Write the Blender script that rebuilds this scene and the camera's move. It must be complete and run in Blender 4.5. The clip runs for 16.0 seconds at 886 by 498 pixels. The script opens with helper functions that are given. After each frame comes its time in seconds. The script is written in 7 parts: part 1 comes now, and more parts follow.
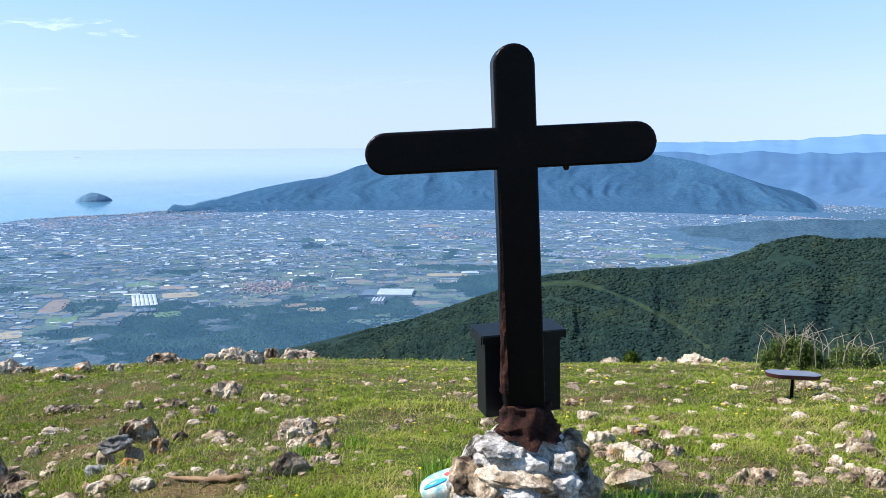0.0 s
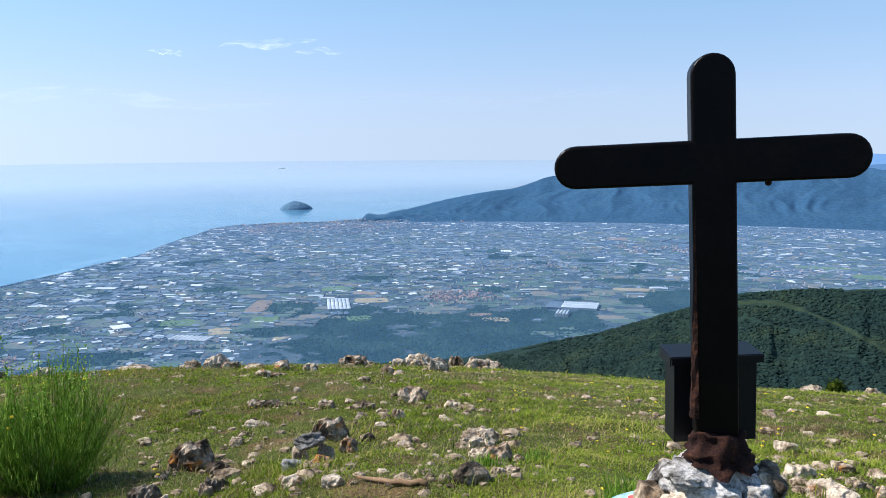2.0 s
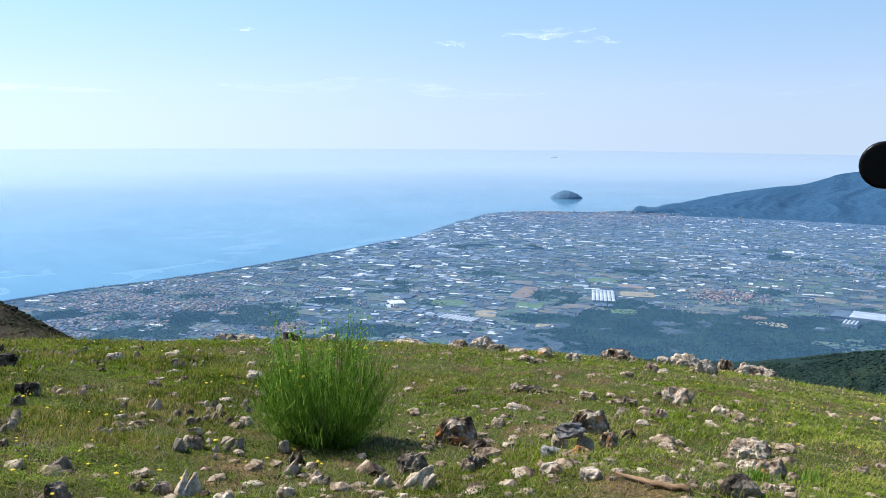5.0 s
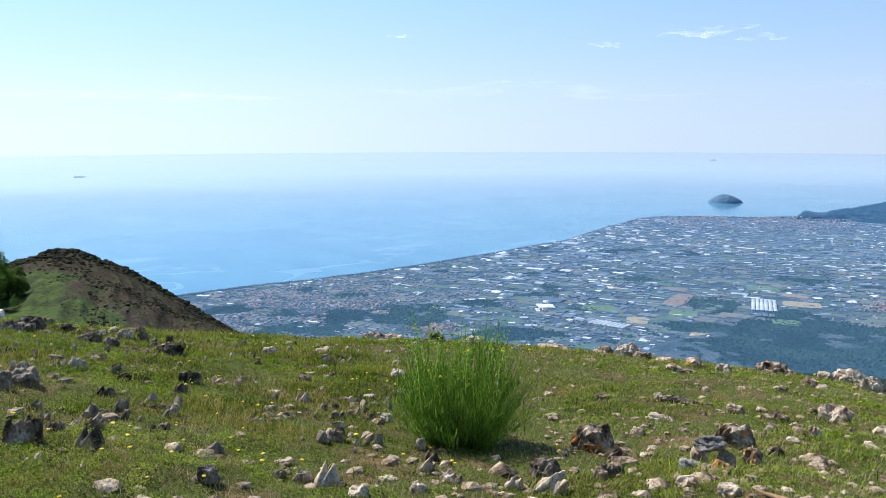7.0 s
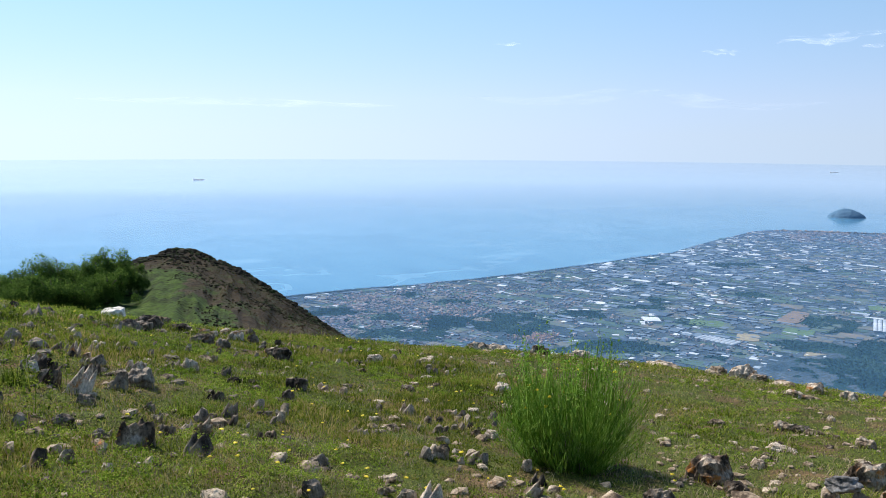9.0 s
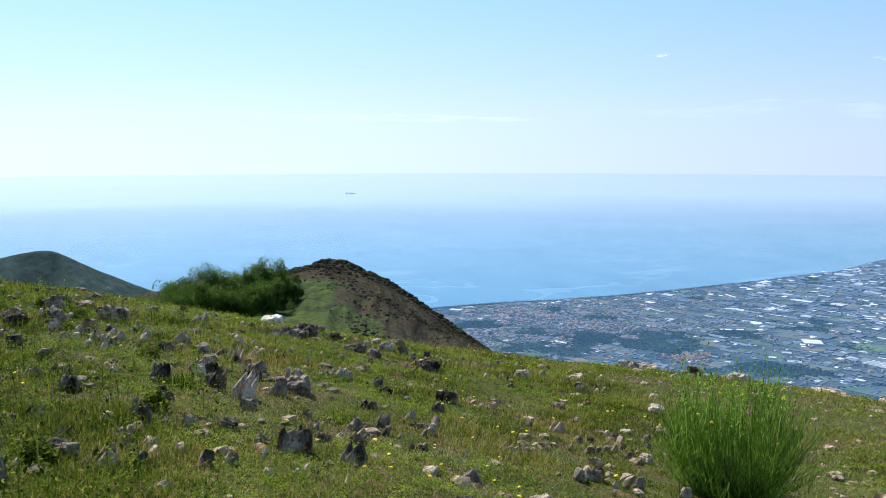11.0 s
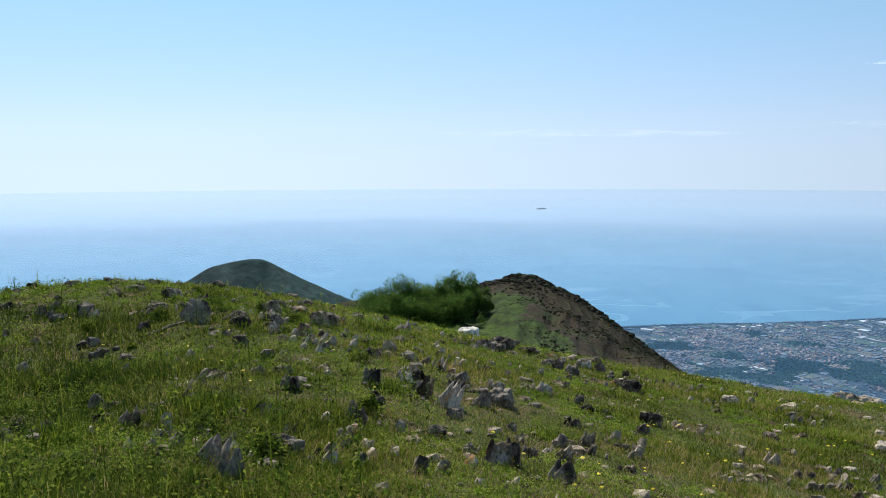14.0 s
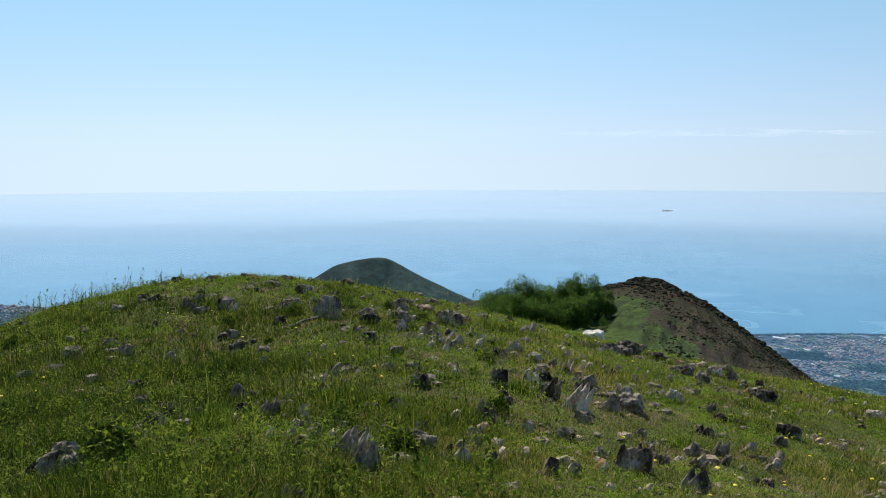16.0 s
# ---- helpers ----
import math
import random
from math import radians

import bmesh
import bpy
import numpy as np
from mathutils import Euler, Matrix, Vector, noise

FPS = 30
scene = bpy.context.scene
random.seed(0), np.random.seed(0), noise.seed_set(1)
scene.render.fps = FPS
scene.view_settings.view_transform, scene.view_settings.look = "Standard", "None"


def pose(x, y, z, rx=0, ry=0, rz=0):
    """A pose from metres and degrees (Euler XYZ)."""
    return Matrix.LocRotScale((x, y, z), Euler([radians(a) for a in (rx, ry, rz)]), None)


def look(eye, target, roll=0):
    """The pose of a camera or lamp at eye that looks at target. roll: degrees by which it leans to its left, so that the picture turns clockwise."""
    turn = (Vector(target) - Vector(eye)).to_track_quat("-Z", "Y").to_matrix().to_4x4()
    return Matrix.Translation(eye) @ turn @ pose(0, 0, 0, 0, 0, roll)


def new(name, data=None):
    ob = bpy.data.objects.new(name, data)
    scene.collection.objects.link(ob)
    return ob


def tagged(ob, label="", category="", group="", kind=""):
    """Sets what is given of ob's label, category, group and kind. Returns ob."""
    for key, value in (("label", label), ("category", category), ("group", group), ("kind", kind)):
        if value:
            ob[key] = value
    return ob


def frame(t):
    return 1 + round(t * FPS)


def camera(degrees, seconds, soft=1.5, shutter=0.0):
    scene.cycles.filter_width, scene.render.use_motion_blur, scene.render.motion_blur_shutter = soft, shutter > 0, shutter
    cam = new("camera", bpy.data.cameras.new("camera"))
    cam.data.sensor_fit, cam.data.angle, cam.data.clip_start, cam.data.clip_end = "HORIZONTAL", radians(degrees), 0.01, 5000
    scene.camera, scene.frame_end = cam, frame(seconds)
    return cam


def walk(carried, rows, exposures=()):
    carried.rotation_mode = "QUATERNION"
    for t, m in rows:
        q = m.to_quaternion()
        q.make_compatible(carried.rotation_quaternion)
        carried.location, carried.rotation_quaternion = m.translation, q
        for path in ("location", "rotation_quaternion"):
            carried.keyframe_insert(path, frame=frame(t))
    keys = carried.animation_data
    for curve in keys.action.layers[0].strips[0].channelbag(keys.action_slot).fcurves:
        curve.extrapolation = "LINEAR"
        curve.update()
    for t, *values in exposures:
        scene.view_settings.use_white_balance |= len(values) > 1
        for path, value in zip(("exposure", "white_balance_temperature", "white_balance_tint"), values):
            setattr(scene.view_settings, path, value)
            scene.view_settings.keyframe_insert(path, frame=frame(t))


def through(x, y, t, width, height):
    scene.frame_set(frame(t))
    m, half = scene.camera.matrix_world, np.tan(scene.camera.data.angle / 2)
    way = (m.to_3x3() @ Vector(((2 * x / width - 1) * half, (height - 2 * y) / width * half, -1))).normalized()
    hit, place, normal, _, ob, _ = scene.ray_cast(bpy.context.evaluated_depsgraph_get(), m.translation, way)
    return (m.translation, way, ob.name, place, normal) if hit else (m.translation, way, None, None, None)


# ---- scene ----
cam = camera(55.06, 16.0, soft=0.5)

# seconds, place in metres, bearing to the left of +y, tilt and lean in degrees
STEPS = [
    (0, 0.143, -0.007, 1.478, 10.93, -8.47, 0.03), (0.5, 0.139, -0.012, 1.480, 13.95, -8.47, -0.24),
    (1, 0.135, -0.006, 1.485, 17.41, -8.16, -0.40), (1.5, 0.135, -0.000, 1.486, 20.72, -7.78, -0.42),
    (2, 0.132, 0.002, 1.487, 23.50, -7.67, -0.25), (2.5, 0.123, 0.005, 1.482, 26.19, -7.70, -0.14),
    (3, 0.114, 0.007, 1.480, 29.62, -8.03, -0.17), (3.5, 0.105, 0.000, 1.483, 32.95, -8.25, -0.09),
    (4, 0.101, -0.007, 1.492, 36.23, -8.28, -0.02), (4.2, 0.100, -0.022, 1.493, 37.42, -8.36, 0.14),
    (6.3, 0.110, 0.057, 1.477, 47.47, -8.15, 0.02), (6.5, 0.135, 0.047, 1.488, 48.49, -8.19, -0.06),
    (7, 0.203, 0.045, 1.500, 51.72, -8.20, -0.17), (7.5, 0.271, 0.044, 1.500, 54.48, -7.99, -0.10),
    (8, 0.255, 0.059, 1.514, 56.53, -7.95, 0.42), (8.2, 0.202, 0.089, 1.518, 56.70, -7.86, 0.51),
    (10.3, -0.094, 0.119, 1.522, 65.55, -7.25, -0.06), (10.5, -0.097, 0.113, 1.517, 66.61, -7.10, -0.02),
    (11, -0.107, 0.089, 1.513, 68.61, -6.79, -0.08), (11.5, -0.114, 0.068, 1.507, 70.37, -6.60, -0.15),
    (12, -0.109, 0.042, 1.505, 72.58, -6.44, -0.13), (12.5, -0.123, 0.024, 1.510, 74.41, -5.47, -0.03),
    (13, -0.149, -0.002, 1.502, 76.50, -4.49, 0.11), (13.5, -0.180, -0.033, 1.494, 79.28, -5.20, -0.03),
    (14, -0.188, -0.052, 1.496, 81.40, -5.73, -0.19), (14.5, -0.194, -0.072, 1.494, 83.49, -5.62, -0.21),
    (15, -0.183, -0.085, 1.494, 85.65, -5.65, -0.25), (15.5, -0.168, -0.102, 1.498, 87.45, -5.73, -0.20),
    (16, -0.163, -0.128, 1.499, 89.60, -5.66, -0.16),
]


def bearing(az, el=0.0):
    """The direction at az degrees to the left of +y, el degrees up."""
    a, e = radians(az), radians(el)
    return Vector((-math.sin(a) * math.cos(e), math.cos(a) * math.cos(e), math.sin(e)))


walk(cam, [(t, look((x, y, z), Vector((x, y, z)) + bearing(az, el), lean)) for t, x, y, z, az, el, lean in STEPS],
     exposures=[(0, 0.76, 6050, 12), (1, 0.76, 6050, 12), (2, 0.53, 6050, 12), (3, 0.52, 6050, 12), (4, 0.58, 6050, 12), (7.2, 0.58, 6150, 12), (8.0, 0.44, 6150, 12), (10, 0.48, 6150, 12), (11, 0.52, 6150, 12), (12.5, 0.47, 6150, 11), (13.4, 0.27, 6200, 9), (14.2, 0.23, 6240, 8), (16, 0.18, 6400, 6)])

# ---- sky and sun ----
SUN_AZ, SUN_EL = 104.0, 47.0
world = bpy.data.worlds.new("sky")
scene.world = world
world.use_nodes = True
wn = world.node_tree
wn.nodes.clear()
w_out = wn.nodes.new("ShaderNodeOutputWorld")
w_bg = wn.nodes.new("ShaderNodeBackground")
w_sky = wn.nodes.new("ShaderNodeTexSky")
w_sky.sky_type = "NISHITA"
w_sky.sun_disc = False
w_sky.sun_elevation = radians(SUN_EL)
w_sky.sun_rotation = radians(-SUN_AZ)
w_sky.altitude = 600
w_sky.air_density, w_sky.dust_density, w_sky.ozone_density = 1.0, 0.15, 1.5
w_co = wn.nodes.new("ShaderNodeTexCoord")
w_sep = wn.nodes.new("ShaderNodeSeparateXYZ")
w_max = wn.nodes.new("ShaderNodeMath")
w_max.operation = "MAXIMUM"
w_max.inputs[1].default_value = 0.0
w_low = wn.nodes.new("ShaderNodeMath")
w_low.operation = "MULTIPLY_ADD"
w_low.inputs[1].default_value, w_low.inputs[2].default_value = 0.5, 0.04
w_com = wn.nodes.new("ShaderNodeCombineXYZ")
wn.links.new(w_co.outputs["Generated"], w_sep.inputs[0])
wn.links.new(w_sep.outputs[0], w_com.inputs[0])
wn.links.new(w_sep.outputs[1], w_com.inputs[1])
wn.links.new(w_sep.outputs[2], w_max.inputs[0])
wn.links.new(w_max.outputs[0], w_low.inputs[0])
wn.links.new(w_low.outputs[0], w_com.inputs[2])
wn.links.new(w_com.outputs[0], w_sky.inputs[0])
w_tint = wn.nodes.new("ShaderNodeVectorMath")
w_tint.operation = "MULTIPLY"
w_hue = wn.nodes.new("ShaderNodeValToRGB")
w_hue.color_ramp.elements.new(0.5)
for el_, (at_, c_) in zip(w_hue.color_ramp.elements, ((0.0, (0.424, 0.446, 0.598)), (0.2, (0.466, 0.47, 0.592)), (1.0, (0.441, 0.513, 0.557)))):
    el_.position, el_.color = at_, (*c_, 1)
w_rise = wn.nodes.new("ShaderNodeMapRange")
w_rise.inputs["From Max"].default_value = 0.2
wn.links.new(w_sep.outputs[2], w_rise.inputs["Value"])
wn.links.new(w_rise.outputs[0], w_hue.inputs["Fac"])
wn.links.new(w_hue.outputs["Color"], w_tint.inputs[1])
wn.links.new(w_sky.outputs[0], w_tint.inputs[0])
wn.links.new(w_tint.outputs[0], w_bg.inputs["Color"])
w_bg.inputs["Strength"].default_value = 0.164
wn.links.new(w_bg.outputs[0], w_out.inputs["Surface"])

sun_data = bpy.data.lights.new("sun", "SUN")
sun_data.energy, sun_data.angle, sun_data.color = 5.0, radians(0.53), (1.0, 0.95, 0.87)
sun = new("sun", sun_data)
sun.matrix_world = look(bearing(SUN_AZ, SUN_EL) * 50, (0, 0, 0))

# ---- materials ----
def material(name, colours, scale=6.0, fine=0.0, rough=0.85, bump=0.0, metal=0.0, spec=0.3, island=0.0, per_object=0.0, stretch=(1, 1, 1),
             world_space=True, bump_scale=None, detail=6.0, through=0.0, fine_scale=None):
    """A surface whose colour runs through colours [(place, (r, g, b))] by a noise of scale, with a finer grain, a relief and a
    spread of brightness by loose piece (island) or by object."""
    m = bpy.data.materials.new(name)
    m.use_nodes = True
    t = m.node_tree
    b = t.nodes["Principled BSDF"]
    b.inputs["Roughness"].default_value = rough
    b.inputs["Metallic"].default_value = metal
    b.inputs["Specular IOR Level"].default_value = spec
    if world_space:
        place = t.nodes.new("ShaderNodeNewGeometry").outputs["Position"]
    else:
        place = t.nodes.new("ShaderNodeTexCoord").outputs["Object"]
    mp = t.nodes.new("ShaderNodeMapping")
    mp.inputs["Scale"].default_value = stretch
    t.links.new(place, mp.inputs["Vector"])
    n = t.nodes.new("ShaderNodeTexNoise")
    n.inputs["Scale"].default_value, n.inputs["Detail"].default_value, n.inputs["Roughness"].default_value = scale, detail, 0.62
    t.links.new(mp.outputs[0], n.inputs["Vector"])
    ramp = t.nodes.new("ShaderNodeValToRGB")
    while len(ramp.color_ramp.elements) < len(colours):
        ramp.color_ramp.elements.new(0.5)
    for el, (p, c) in zip(ramp.color_ramp.elements, colours):
        el.position, el.color = p, (*c, 1)
    value = n.outputs["Fac"]
    for spread, socket in ((island, "island"), (per_object, "object")):
        if spread:
            src = t.nodes.new("ShaderNodeNewGeometry").outputs["Random Per Island"] if socket == "island" else \
                t.nodes.new("ShaderNodeObjectInfo").outputs["Random"]
            add = t.nodes.new("ShaderNodeMath")
            add.operation = "MULTIPLY_ADD"
            t.links.new(src, add.inputs[0])
            add.inputs[1].default_value = spread
            sh = t.nodes.new("ShaderNodeMath")
            sh.operation = "SUBTRACT"
            t.links.new(value, sh.inputs[0])
            sh.inputs[1].default_value = spread / 2
            t.links.new(sh.outputs[0], add.inputs[2])
            value = add.outputs[0]
    t.links.new(value, ramp.inputs["Fac"])
    colour = ramp.outputs["Color"]
    if fine:
        g = t.nodes.new("ShaderNodeTexNoise")
        g.inputs["Scale"].default_value, g.inputs["Detail"].default_value = fine_scale or scale * 9, 4
        t.links.new(mp.outputs[0], g.inputs["Vector"])
        r2 = t.nodes.new("ShaderNodeMapRange")
        r2.inputs["From Min"].default_value, r2.inputs["From Max"].default_value = 0.3, 0.7
        r2.inputs["To Min"].default_value, r2.inputs["To Max"].default_value = 1 - fine, 1 + fine
        t.links.new(g.outputs["Fac"], r2.inputs["Value"])
        mul = t.nodes.new("ShaderNodeVectorMath")
        mul.operation = "SCALE"
        t.links.new(colour, mul.inputs[0])
        t.links.new(r2.outputs[0], mul.inputs["Scale"])
        colour = mul.outputs[0]
    t.links.new(colour, b.inputs["Base Color"])
    if bump:
        h = t.nodes.new("ShaderNodeTexNoise")
        h.inputs["Scale"].default_value, h.inputs["Detail"].default_value = bump_scale or scale * 4, 8
        t.links.new(mp.outputs[0], h.inputs["Vector"])
        bp = t.nodes.new("ShaderNodeBump")
        bp.inputs["Strength"].default_value = bump
        bp.inputs["Distance"].default_value = 0.3 / (bump_scale or scale * 4)
        t.links.new(h.outputs["Fac"], bp.inputs["Height"])
        t.links.new(bp.outputs[0], b.inputs["Normal"])
    if through:
        tr = t.nodes.new("ShaderNodeBsdfTranslucent")
        mix = t.nodes.new("ShaderNodeMixShader")
        mix.inputs[0].default_value = through
        t.links.new(colour, tr.inputs["Color"])
        out = t.nodes["Material Output"]
        t.links.new(b.outputs[0], mix.inputs[1])
        t.links.new(tr.outputs[0], mix.inputs[2])
        t.links.new(mix.outputs[0], out.inputs["Surface"])
    return m


M_SOIL = material("turf", [(0.33, (0.135, 0.085, 0.04)), (0.41, (0.085, 0.062, 0.024)), (0.5, (0.052, 0.062, 0.01)), (0.62, (0.068, 0.082, 0.013)), (0.73, (0.12, 0.095, 0.036))],
                  1.6, fine=0.85, rough=0.95, bump=1.0, spec=0.1, bump_scale=55, fine_scale=45)
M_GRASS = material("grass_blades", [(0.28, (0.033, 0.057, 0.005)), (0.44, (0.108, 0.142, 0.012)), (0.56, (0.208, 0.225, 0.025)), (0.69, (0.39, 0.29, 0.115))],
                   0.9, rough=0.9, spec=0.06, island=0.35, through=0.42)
# yellower grass copy, its colour also raised where the turf looks brighter lit
M_GRASS_SUNNY = material("grass_blades_bright", [(0.24, (0.098, 0.152, 0.013)), (0.44, (0.175, 0.24, 0.021)), (0.57, (0.262, 0.305, 0.036)), (0.72, (0.43, 0.35, 0.13))],
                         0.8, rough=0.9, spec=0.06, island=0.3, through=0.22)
M_WEED = material("weeds", [(0.32, (0.03, 0.05, 0.005)), (0.52, (0.095, 0.14, 0.012)), (0.72, (0.22, 0.25, 0.028))],
                  0.9, rough=0.9, spec=0.06, island=0.5, through=0.45)
# long grass whose green is darkened to stand in for backlit shade
M_LONG = material("long_grass_darkened", [(0.3, (0.022, 0.042, 0.004)), (0.5, (0.055, 0.085, 0.008)), (0.68, (0.11, 0.135, 0.016))],
                  0.9, rough=0.9, spec=0.06, island=0.4, through=0.35)
M_DRY = material("dry_grass", [(0.3, (0.2, 0.15, 0.07)), (0.7, (0.42, 0.34, 0.2))], 3.0, rough=0.9, spec=0.06, island=0.4, through=0.25)
M_YELLOW = material("yellow_petals", [(0.3, (0.72, 0.5, 0.01)), (0.7, (0.85, 0.66, 0.03))], 8, rough=0.6, island=0.3, through=0.2)
M_BROOM = material("broom_stems", [(0.25, (0.09, 0.18, 0.015)), (0.5, (0.16, 0.29, 0.028)), (0.8, (0.28, 0.4, 0.07))],
                   3, rough=0.9, spec=0.06, island=0.8, through=0.4)
M_LEAF = material("leaves", [(0.25, (0.042, 0.08, 0.012)), (0.55, (0.088, 0.155, 0.024)), (0.8, (0.15, 0.225, 0.04))],
                  0.6, rough=0.9, spec=0.06, island=0.5, through=0.5)
M_SHRUB = material("shrub_leaves", [(0.25, (0.045, 0.07, 0.015)), (0.55, (0.095, 0.135, 0.03)), (0.8, (0.18, 0.21, 0.06))],
                   1.5, rough=0.9, spec=0.06, island=0.6, through=0.2)
M_BARK = material("bark", [(0.3, (0.06, 0.045, 0.03)), (0.7, (0.16, 0.13, 0.1))], 12, fine=0.3, bump=0.6, world_space=False)
M_TWIG = material("dry_twigs", [(0.3, (0.2, 0.16, 0.11)), (0.7, (0.42, 0.36, 0.27))], 9, rough=0.8, island=0.3)


def limestone(name, pale, mid, dark, stain, amount):
    """Weathered limestone: pale planes, dark pits and cracks, rusty lichen."""
    m = material(name, [(0.34, dark), (0.45, mid), (0.58, pale), (0.8, tuple(min(1, c * 1.2) for c in pale))], 6.0, fine=0.35, rough=0.9,
                 bump=1.0, spec=0.15, per_object=0.16, bump_scale=14, detail=9, stretch=(1.1, 1.1, 0.65))
    t = m.node_tree
    b = t.nodes["Principled BSDF"]
    base = b.inputs["Base Color"].links[0].from_socket
    pos = t.nodes.new("ShaderNodeNewGeometry").outputs["Position"]
    n = t.nodes.new("ShaderNodeTexNoise")
    n.inputs["Scale"].default_value, n.inputs["Detail"].default_value, n.inputs["Roughness"].default_value = 5.5, 8, 0.7
    t.links.new(pos, n.inputs["Vector"])
    r = t.nodes.new("ShaderNodeMapRange")
    r.inputs["From Min"].default_value, r.inputs["From Max"].default_value = 0.62 - amount, 0.7 - amount
    r.inputs["To Max"].default_value = 0.85
    t.links.new(n.outputs["Fac"], r.inputs["Value"])
    mix = t.nodes.new("ShaderNodeMix")
    mix.data_type = "RGBA"
    t.links.new(r.outputs[0], mix.inputs["Factor"])
    t.links.new(base, mix.inputs[6])
    mix.inputs[7].default_value = (*stain, 1)
    v = t.nodes.new("ShaderNodeTexVoronoi")
    v.feature = "DISTANCE_TO_EDGE"
    v.inputs["Scale"].default_value = 7
    warp = t.nodes.new("ShaderNodeVectorMath")
    warp.operation = "MULTIPLY_ADD"
    t.links.new(n.outputs["Color"], warp.inputs[0])
    warp.inputs[1].default_value = (0.35, 0.35, 0.35)
    t.links.new(pos, warp.inputs[2])
    t.links.new(warp.outputs[0], v.inputs["Vector"])
    cr = t.nodes.new("ShaderNodeMapRange")
    cr.inputs["From Max"].default_value = 0.05
    cr.inputs["To Min"].default_value = 0.45
    t.links.new(v.outputs["Distance"], cr.inputs["Value"])
    sc = t.nodes.new("ShaderNodeVectorMath")
    sc.operation = "SCALE"
    t.links.new(mix.outputs[2], sc.inputs[0])
    t.links.new(cr.outputs[0], sc.inputs["Scale"])
    t.links.new(sc.outputs[0], b.inputs["Base Color"])
    return m


M_STONE = limestone("limestone_pale", (0.56, 0.45, 0.325), (0.25, 0.18, 0.115), (0.05, 0.034, 0.021), (0.3, 0.145, 0.05), -0.01)
M_RUBBLE = limestone("limestone_rubble", (0.46, 0.365, 0.255), (0.3, 0.22, 0.14), (0.07, 0.048, 0.03), (0.25, 0.13, 0.05), 0.0)
# grey limestone, darkened further for faces turned away from the sun
M_STONE_GREY = limestone("limestone_grey_shaded", (0.25, 0.2, 0.145), (0.07, 0.052, 0.036), (0.014, 0.01, 0.007), (0.24, 0.12, 0.04), 0.0)
M_STONE_RUST = limestone("limestone_lichen", (0.52, 0.42, 0.31), (0.2, 0.14, 0.09), (0.04, 0.027, 0.017), (0.42, 0.16, 0.025), 0.075)
M_SLAB = limestone("white_slab", (0.8, 0.72, 0.61), (0.7, 0.62, 0.51), (0.4, 0.34, 0.27), (0.5, 0.42, 0.33), -0.06)
M_MORTAR = limestone("mortar", (0.5, 0.47, 0.43), (0.3, 0.275, 0.24), (0.05, 0.042, 0.034), (0.4, 0.3, 0.19), 0.0)
M_BLACK = material("black_paint", [(0.3, (0.0028, 0.0018, 0.0017)), (0.6, (0.0046, 0.0028, 0.0026)), (0.75, (0.011, 0.005, 0.004))], 5, fine=0.3, rough=0.4, bump=0.12,
                   spec=0.09, world_space=False, bump_scale=60)
M_BOX = material("slate_paint", [(0.3, (0.0035, 0.004, 0.005)), (0.7, (0.007, 0.0075, 0.009))], 7, fine=0.3, rough=0.42, bump=0.1, spec=0.22, world_space=False, bump_scale=80)
M_RUST = material("rust", [(0.32, (0.008, 0.004, 0.0035)), (0.52, (0.024, 0.01, 0.007)), (0.74, (0.09, 0.036, 0.018))], 14, fine=0.5, rough=0.95, bump=1.0, spec=0.15,
                  world_space=False, bump_scale=55)
M_WOOD = material("weathered_branch", [(0.3, (0.13, 0.075, 0.035)), (0.7, (0.34, 0.21, 0.11))], 14, fine=0.3, rough=0.8, bump=0.4, stretch=(1, 1, 6), world_space=False)
M_TOP = material("table_plate", [(0.3, (0.1, 0.1, 0.13)), (0.7, (0.17, 0.17, 0.2))], 9, rough=0.35, spec=0.5, world_space=False)
M_EDGE = material("table_rim", [(0.3, (0.035, 0.012, 0.01)), (0.7, (0.08, 0.025, 0.02))], 9, rough=0.6, world_space=False)
M_TURQ = material("turquoise_paint", [(0.36, (0.12, 0.33, 0.4)), (0.46, (0.34, 0.46, 0.43)), (0.56, (0.6, 0.6, 0.5))], 14, fine=0.25, rough=0.5, world_space=False)
M_RED = material("red_paint", [(0.3, (0.55, 0.05, 0.05)), (0.7, (0.7, 0.12, 0.1))], 9, rough=0.5, world_space=False)
M_BLUE = material("blue_paint", [(0.3, (0.03, 0.25, 0.45)), (0.7, (0.06, 0.36, 0.55))], 9, rough=0.5, world_space=False)

# the distance
M_HILL = material("heath", [(0.34, (0.017, 0.013, 0.007)), (0.46, (0.038, 0.026, 0.013)), (0.56, (0.034, 0.031, 0.011)), (0.66, (0.028, 0.042, 0.008))],
                  0.3, fine=0.7, rough=0.95, spec=0.1, bump=1.0, bump_scale=1.6, detail=9)
M_HILL_GREEN = material("heath_grass", [(0.34, (0.018, 0.023, 0.005)), (0.5, (0.031, 0.051, 0.006)), (0.66, (0.05, 0.074, 0.01))],
                        0.2, fine=0.6, rough=0.95, spec=0.1, bump=1.0, bump_scale=1.8, detail=9)
M_TRAIL = material("open_hillside", [(0.3, (0.024, 0.04, 0.026)), (0.7, (0.037, 0.053, 0.03))], 0.3, fine=0.3, rough=1, spec=0)
M_SCRUB = material("heath_scrub", [(0.3, (0.013, 0.011, 0.006)), (0.55, (0.025, 0.02, 0.01)), (0.75, (0.024, 0.034, 0.009))], 0.4, rough=0.9, spec=0.1, island=0.6, fine=0.3)
